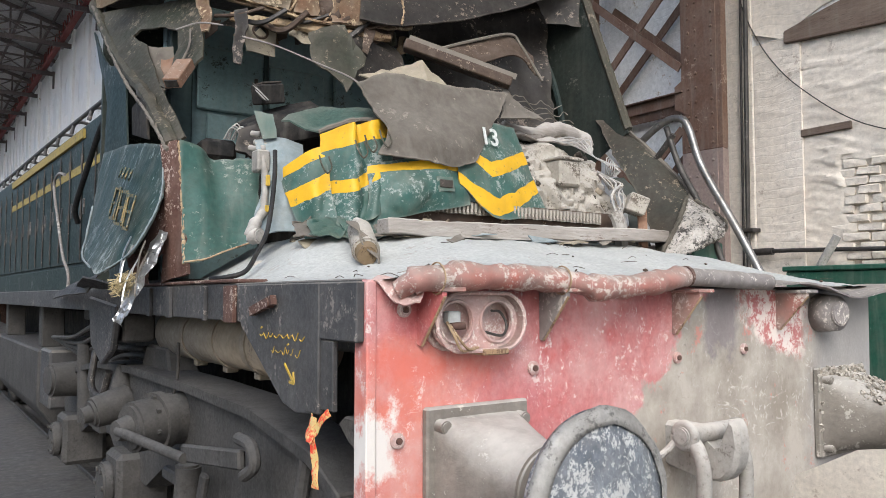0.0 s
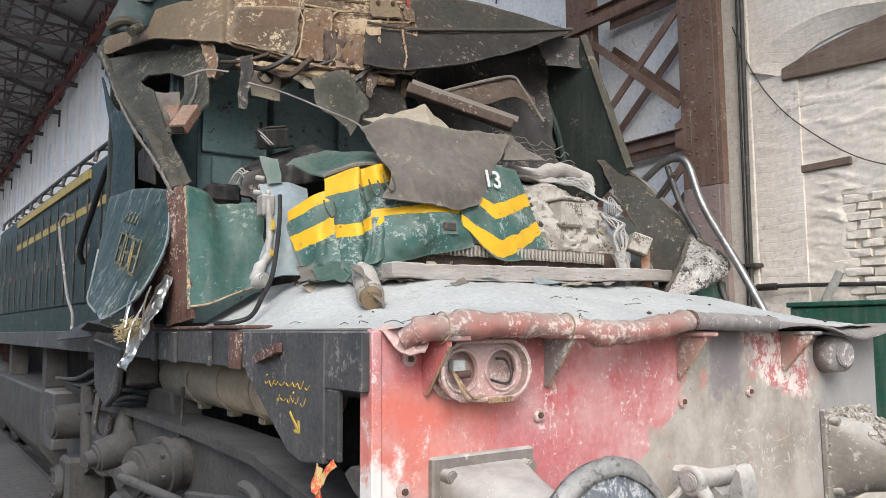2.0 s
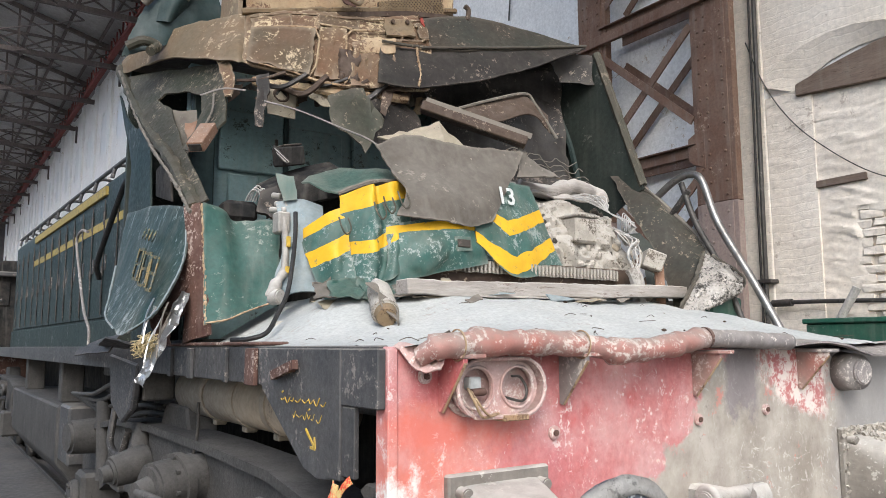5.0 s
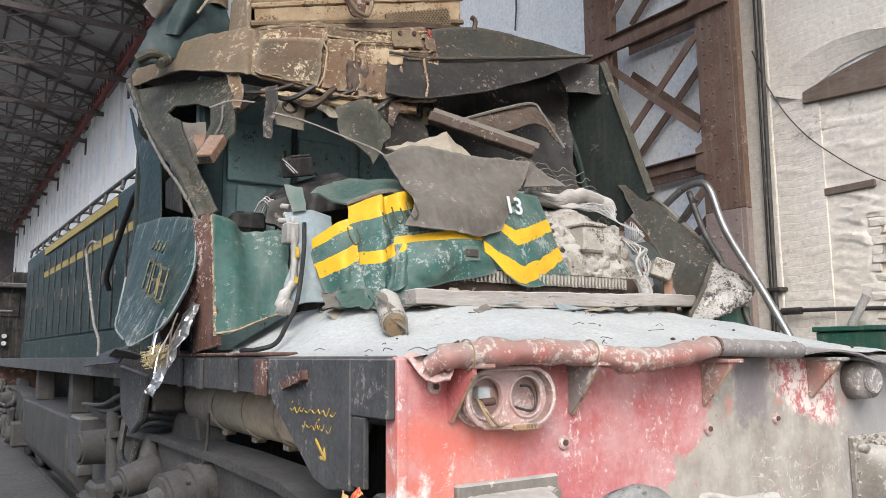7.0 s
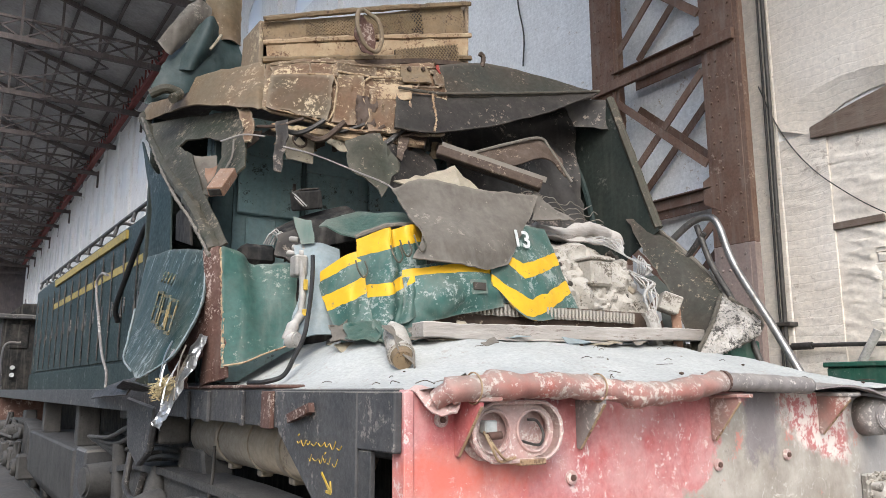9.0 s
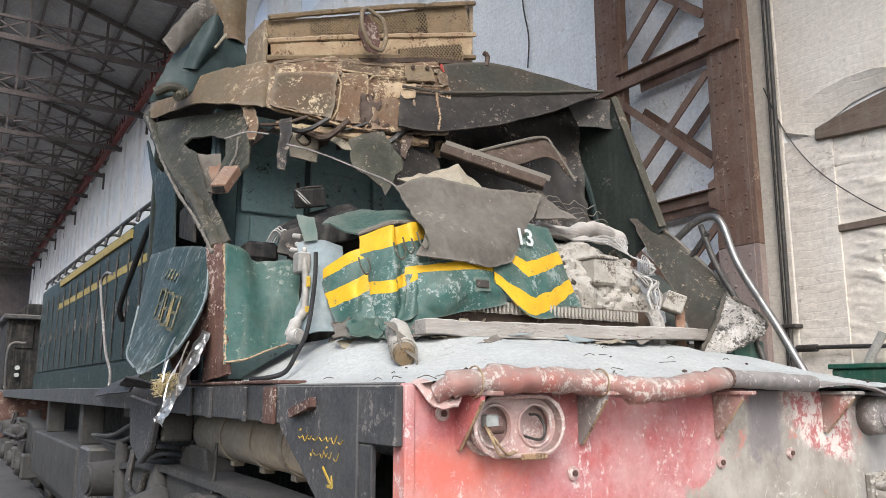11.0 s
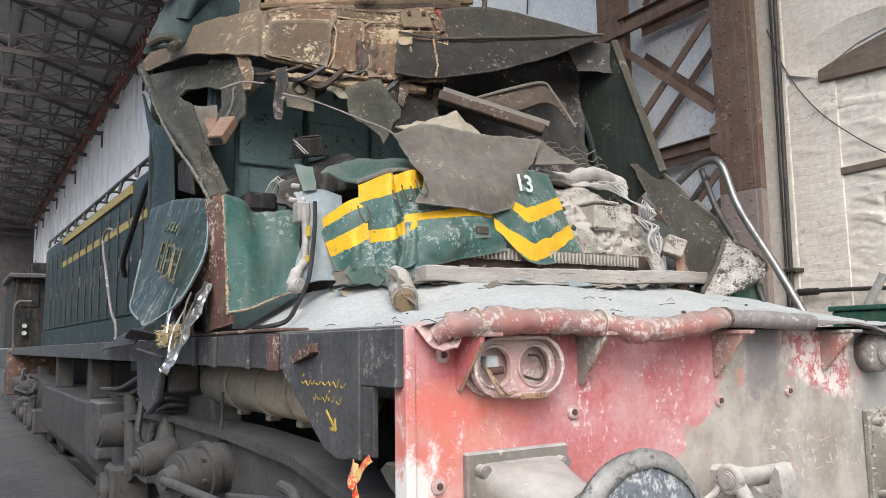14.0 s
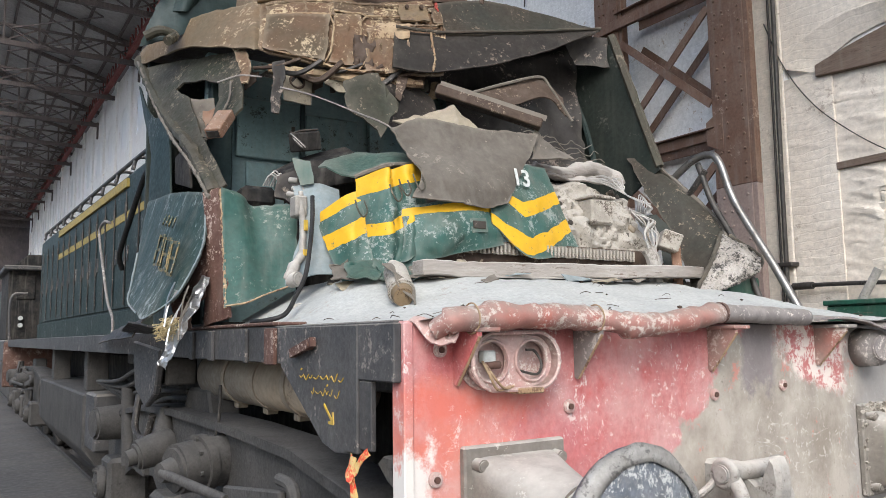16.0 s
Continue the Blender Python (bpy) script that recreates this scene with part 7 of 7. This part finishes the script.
sub("panel_fold", patch([[(-1.6, 2.25, 1.70), (-1.56, 1.85, 1.66)], [(-1.52, 2.9, 1.66), (-1.40, 2.3, 1.64)]], 10, 14, 0.02, 6, 0.008, 35), M_CHARCOAL, side)
foil = L("foil_strip", patch([[(-1.38, 1.78, 1.90), (-1.35, 1.74, 1.88)], [(-1.45, 1.75, 1.74), (-1.42, 1.70, 1.73)], [(-1.51, 1.75, 1.62), (-1.48, 1.71, 1.61)], [(-1.55, 1.78, 1.48), (-1.53, 1.75, 1.47)]], 12, 40, 0.03, 16, 0.003, 36, 0.012), M_FOIL, "crumpled aluminium strip hanging down")
rnd = random.Random(8)
tuft = bmesh.new()
for k in range(160):
    p = Vector((-1.52 + rnd.uniform(-0.03, 0.03), 1.76 + rnd.uniform(-0.04, 0.04), 1.66 + rnd.uniform(-0.04, 0.04)))
    tube([p, p + Vector((rnd.uniform(-0.03, 0.03), rnd.uniform(-0.03, 0.03), rnd.uniform(-0.03, 0.02))), p + Vector((rnd.uniform(-0.05, 0.02), rnd.uniform(-0.03, 0.03), -rnd.uniform(0.005, 0.03)))], 0.0016, tuft, 5, 4)
L("insulation_tuft", tuft, M_STRAW, "yellowed insulation tuft")
rnd = random.Random(3)
for k in range(7):
    x, y, z = -1.47 + rnd.uniform(-0.06, 0.06), 1.74 + rnd.uniform(-0.05, 0.06), 1.86 - 0.02 * k
    L("torn_fibre", tube([(x, y, z), (x - 0.03, y + rnd.uniform(-0.03, 0.03), z - 0.07), (x - 0.05 + rnd.uniform(-0.03, 0.03), y, z - 0.16)], 0.004, n=8, seg=4), (M_FOIL, M_RUBBER)[k % 2])
L("sill_flap", patch([[(-1.36, 4.6, 1.62), (-1.42, 3.6, 1.68), (-1.46, 2.6, 1.72)], [(-1.38, 4.6, 1.58), (-1.50, 3.6, 1.60), (-1.52, 2.6, 1.62)]], 20, 8, 0.012, 4, 0.008, 38), M_CHARCOAL, "bent sheet over the sill")
L("sill_drop", prism([(2.75, 1.55), (3.5, 1.6), (3.4, 1.3), (3.1, 1.2), (2.85, 1.3)], 0, -1.34, -1.30, 0.01), M_BLACK)

# dust heap on the front deck
bm = bmesh.new()
n = 110
vs = {}


def ease(a):
    a = min(max(a, 0.0), 1.0)
    return a * a * (3 - 2 * a)


for i in range(n + 1):
    for j in range(60):
        x, y = -1.285 + 2.56 * i / n, -0.05 + 1.95 * j / 59
        back = ease((y - 0.8) / 0.4)
        side_ = ((1 - back) * ease((x + 1.31) / 1.0) + back * ease((x + 1.30) / 0.55)) * (0.55 + 0.45 * ease((1.28 - x) / 0.35))
        z = 1.645 + (0.20 + 0.035 * back) * ease((y + 0.15) / 1.15) * side_
        z += 0.018 * noise.noise(Vector((x * 3, y * 3, 1))) * side_ + 0.006 * noise.noise(Vector((x * 14, y * 14, 2))) + 0.003 * noise.noise(Vector((x * 40, y * 40, 2)))
        vs[i, j] = bm.verts.new((x, y, z))
for i in range(n):
    for j in range(59):
        bm.faces.new((vs[i, j], vs[i + 1, j], vs[i + 1, j + 1], vs[i, j + 1]))
heap = add("dust_heap", bm, M_DUST, None, "", True)
solo(heap, "pale cement dust heaped over the front deck", "dust", kind="stuff")
rnd = random.Random(9)
bm = bmesh.new()
for k in range(44):
    x, y = rnd.uniform(-1.2, 1.15), rnd.uniform(0.02, 1.2)
    z = 1.652 + 0.2 * ease((y + 0.15) / 1.15) * ease((x + 1.31) / 1.0) * (0.55 + 0.45 * ease((1.28 - x) / 0.35))
    a, l = rnd.uniform(0, 6.28), rnd.uniform(0.02, 0.09)
    if k % 3:
        tube([(x, y, z), (x + l * 0.5 * math.cos(a), y + l * 0.5 * math.sin(a), z + rnd.uniform(0, 0.012)), (x + l * math.cos(a + 0.4), y + l * math.sin(a + 0.4), z + 0.002)], 0.0014, bm, 5, 4)
    else:
        s = rnd.uniform(0.006, 0.016)
        bmesh.ops.create_icosphere(bm, subdivisions=1, radius=s, matrix=Matrix.Translation((x, y, z)) @ Matrix.Diagonal((1, 0.7, 0.5, 1)))
solo(add("twigs_and_crumbs", bm, M_BROWN), "twigs, wire ends and crumbs on the dust", "debris", kind="stuff")
rnd = random.Random(12)
for k in range(10):
    a = rnd.uniform(0, 3)
    x, y = -1.22 + 0.02 * k, 0.0 + rnd.uniform(-0.03, 0.05)
    b = add("dry_leaf", torn([(x, y, 1.668), (x + 0.05, y - 0.015, 1.675 + 0.01 * (k % 2)), (x + 0.075, y + 0.01, 1.668), (x + 0.04, y + 0.025, 1.67)], 0.008, 12, 0.002, k, 1), M_RUBBER)
    solo(b, "curled dry brown leaf on the dusty deck", "leaf", "dry leaves on the deck")

rnd = random.Random(23)
for k in range(46):
    x, y = rnd.uniform(-1.15, 1.1), rnd.uniform(1.0, 1.16) if k % 4 else rnd.uniform(0.75, 1.0)
    if x < -0.75:
        y += 0.3
    back = ease((y - 0.8) / 0.4)
    z = 1.65 + (0.20 + 0.035 * back) * ease((y + 0.15) / 1.15) * ((1 - back) * ease((x + 1.31) / 1.0) + back * ease((x + 1.30) / 0.55)) * (0.55 + 0.45 * ease((1.28 - x) / 0.35))
    a, l, w = rnd.uniform(-0.6, 0.6), rnd.uniform(0.05, 0.17), rnd.uniform(0.02, 0.06)
    c, s = math.cos(a), math.sin(a)
    shard = add("metal_shard", torn([(x, y, z + 0.004), (x + l * c, y + l * s, z + rnd.uniform(0.0, 0.03)), (x + l * c - w * s * 0.6, y + l * s + w * c, z + rnd.uniform(0.01, 0.06)), (x - w * s, y + w * c, z + rnd.uniform(0.01, 0.05))], 0.012, 11, 0.004, k, 2), (M_RUBBER, M_RUBBLE, M_CREAMPLATE, M_CHARCOAL, M_BLUEGREY, M_RUBBER)[k % 6])
    solo(shard, "torn metal scrap lying in the cement dust", "scrap", "scraps on the dust heap")
thin = add("thin_board", torn([(-0.35, 0.93, 1.862), (0.15, 0.90, 1.868), (0.45, 0.92, 1.862), (0.42, 1.02, 1.875), (-0.35, 1.02, 1.872)], 0.006, 6, 0.006, 5, 3), M_WOOD)
solo(thin, "thin pale board under the wooden plank", "board")
fix = thing("broken_lamp", -0.84, 0.9, 1.72, "broken dusty lamp fitting lying on the dust heap", "lamp")
keep(add("lamp_body", cyl((-0.80, 0.98, 1.87), (-0.87, 0.80, 1.77), 0.05, 0.055, seg=20, bevel=0.008), M_RUBBLE), fix)
keep(add("lamp_base", cyl((-0.87, 0.80, 1.77), (-0.885, 0.765, 1.752), 0.045, 0.038, seg=20), M_GRILLE), fix)
keep(add("lamp_cap", cyl((-0.79, 1.0, 1.88), (-0.775, 1.05, 1.91), 0.04, 0.02, seg=16), M_STEEL), fix)
for k in range(5):
    keep(add("lamp_lead", tube([(-0.85, 0.98, 1.90), (-0.88 - 0.01 * k, 0.85, 1.88), (-0.90 + 0.015 * k, 0.78, 1.80), (-0.86, 0.72, 1.74 - 0.004 * k)], 0.004, n=16, seg=5), M_RUBBER), fix)

tape = thing("barrier_tape", -1.38, 0.17, 1.08, "knotted yellow and red barrier tape tied to the step post", "tape")
keep(add("knot", patch([[(-1.365, 0.24, 1.27), (-1.37, 0.19, 1.26)], [(-1.38, 0.23, 1.21), (-1.385, 0.18, 1.20)]], 8, 8, 0.03, 16, 0.003, 3), M_TAPE), tape)
keep(add("tail", patch([[(-1.375, 0.22, 1.22), (-1.375, 0.19, 1.22)], [(-1.38, 0.20, 1.15), (-1.38, 0.16, 1.15)], [(-1.385, 0.18, 1.085), (-1.385, 0.145, 1.085)]], 6, 24, 0.014, 12, 0.002, 4, 0.004), M_TAPE), tape)
keep(add("loose_end", patch([[(-1.37, 0.12, 1.30), (-1.37, 0.10, 1.285)], [(-1.375, 0.20, 1.24), (-1.38, 0.19, 1.215)]], 5, 12, 0.012, 14, 0.002, 6), M_TAPE), tape)

# ---- the next locomotive along the track ----
far = thing("parked_locomotive", 0, 22, 0, "dark parked locomotive standing further along the track", "locomotive")


def F(name, bm, mat):
    return keep(add(name, bm, mat), far)


F("cab", prism([(-1.35, 1.65), (-1.35, 3.1), (-1.0, 3.45), (1.0, 3.45), (1.35, 3.1), (1.35, 1.65)], 1, 16.6, 19.0, 0.02), M_DARK)
F("roof_edge", box(-1.45, 1.45, 16.4, 19.1, 3.1, 3.2, 0.02), M_BLACK)
F("hood", box(-0.9, 0.9, 19.0, 30, 1.65, 3.4, 0.05), M_GREEN)
F("frame", box(-1.4, 1.4, 16.3, 30, 1.2, 1.65, 0.03), M_BLACK)
F("bogie", box(-1.2, 1.2, 17.2, 21, 0.3, 1.15, 0.1), M_BOGIE)
F("headstock", box(-1.4, 1.4, 16.2, 16.3, 0.7, 1.6, 0.02), M_RUST)
for x in (-1.2, -0.75):
    F("window", box(x, x + 0.35, 16.57, 16.6, 2.5, 3.0, 0.01), M_DARK)
for z in (2.1, 1.95):
    F("lamp", cyl((-1.1, 16.6, z), (-1.1, 16.52, z), 0.045), M_WHITE)
F("handrail", tube([(-1.3, 16.3, 1.6), (-1.3, 16.3, 2.5), (-1.0, 16.3, 2.6)], 0.03, n=12), M_BLACK)

# ---- single bricks of the wall, nearest the camera ----
rnd = random.Random(21)
brick_meshes = []
for k in range(8):
    bm = box(-0.012, 0.03, -0.112, 0.112, -0.036, 0.036, 0.007)
    for v in bm.verts:
        v.co += Vector((rnd.uniform(-0.009, 0.005), rnd.uniform(-0.010, 0.010), rnd.uniform(-0.009, 0.009)))
    bmesh.ops.recalc_face_normals(bm, faces=bm.faces)
    me = bpy.data.meshes.new("brick")
    bm.to_mesh(me)
    bm.free()
    me.materials.append(M_BRICK)
    brick_meshes.append(me)
panel = add("brick_recess", box(WX + 0.12, WX + 0.139, 0.6, 2.128, 0.0, 4.0, 0), M_MORTAR)
solo(panel, "rough lime-washed brick infill of the arch", "wall", kind="structure")
wash = bmesh.new()
grid = {}
for i in range(53):
    for j in range(241):
        y, z = 0.56 + 1.57 * i / 52, 4.02 * j / 240
        q = Vector((0, y * 3.6 + 0.5 * noise.noise((y, z, 4)), z * 11.5 + 0.9 * noise.noise((y * 2.2, z * 2, 7))))
        lump = min(max((noise.noise(q) - 0.10) / 0.09, 0.0), 1.0) * (0.010 + 0.010 * noise.noise((y * 2, z * 2, 11))) + 0.007 * noise.noise((y * 8, z * 15, 1)) + 0.004 * noise.noise((y * 26, z * 34, 2))
        bare = min(max((1.80 + 0.16 * noise.noise((y * 3, z * 3, 9)) - y) / 0.08, 0), 1) * min(max((2.86 + 0.14 * noise.noise((y * 4, z * 4, 5)) - z) / 0.06, 0), 1)
        grid[i, j] = wash.verts.new((WX + 0.012 - lump * (1 - bare) + 0.036 * bare, y, z))
for i in range(52):
    for j in range(240):
        wash.faces.new((grid[i, j], grid[i, j + 1], grid[i + 1, j + 1], grid[i + 1, j]))
keep(add("lumpy_wash", wash, M_BRICK, None, "thick lumpy lime wash"), panel)
wash = bmesh.new()
grid = {}
for i in range(17):
    for j in range(201):
        y, z = 2.132 + 0.484 * i / 16, 4.1 * j / 200
        q = Vector((0, y * 4.0, z * 11 + 0.8 * noise.noise((y * 2.2, z * 2, 7))))
        edge = 1.0 if 0 < i < 16 else 0.0
        grid[i, j] = wash.verts.new((WX - 0.012 - edge * (min(max((noise.noise(q) - 0.16) / 0.08, 0.0), 1.0) * 0.007 + 0.004 * noise.noise((y * 12, z * 26, 1))), y, z))
for i in range(16):
    for j in range(200):
        wash.faces.new((grid[i, j], grid[i, j + 1], grid[i + 1, j + 1], grid[i + 1, j]))
keep(add("pier_wash", wash, M_CREAMWALL), wall_east)
row = 0
z = 0.05
while z < 2.88:
    y = 1.78 - (0.12 if row % 2 else 0.0)
    while y > 1.05:
        b = new("brick", brick_meshes[rnd.randrange(8)])
        b.matrix_world = pose(WX + 0.028 + rnd.uniform(-0.012, 0.010), y + rnd.uniform(-0.012, 0.012), z + 0.012 * noise.noise((y * 2.1, z * 1.7, 3)), rnd.uniform(-2.5, 2.5), rnd.uniform(-5, 5), rnd.uniform(-4, 4)) @ Matrix.Diagonal((1, rnd.uniform(0.82, 1.04), rnd.uniform(0.84, 1.10), 1))
        keep(b, panel)
        y -= 0.236
    row += 1
    z += 0.083
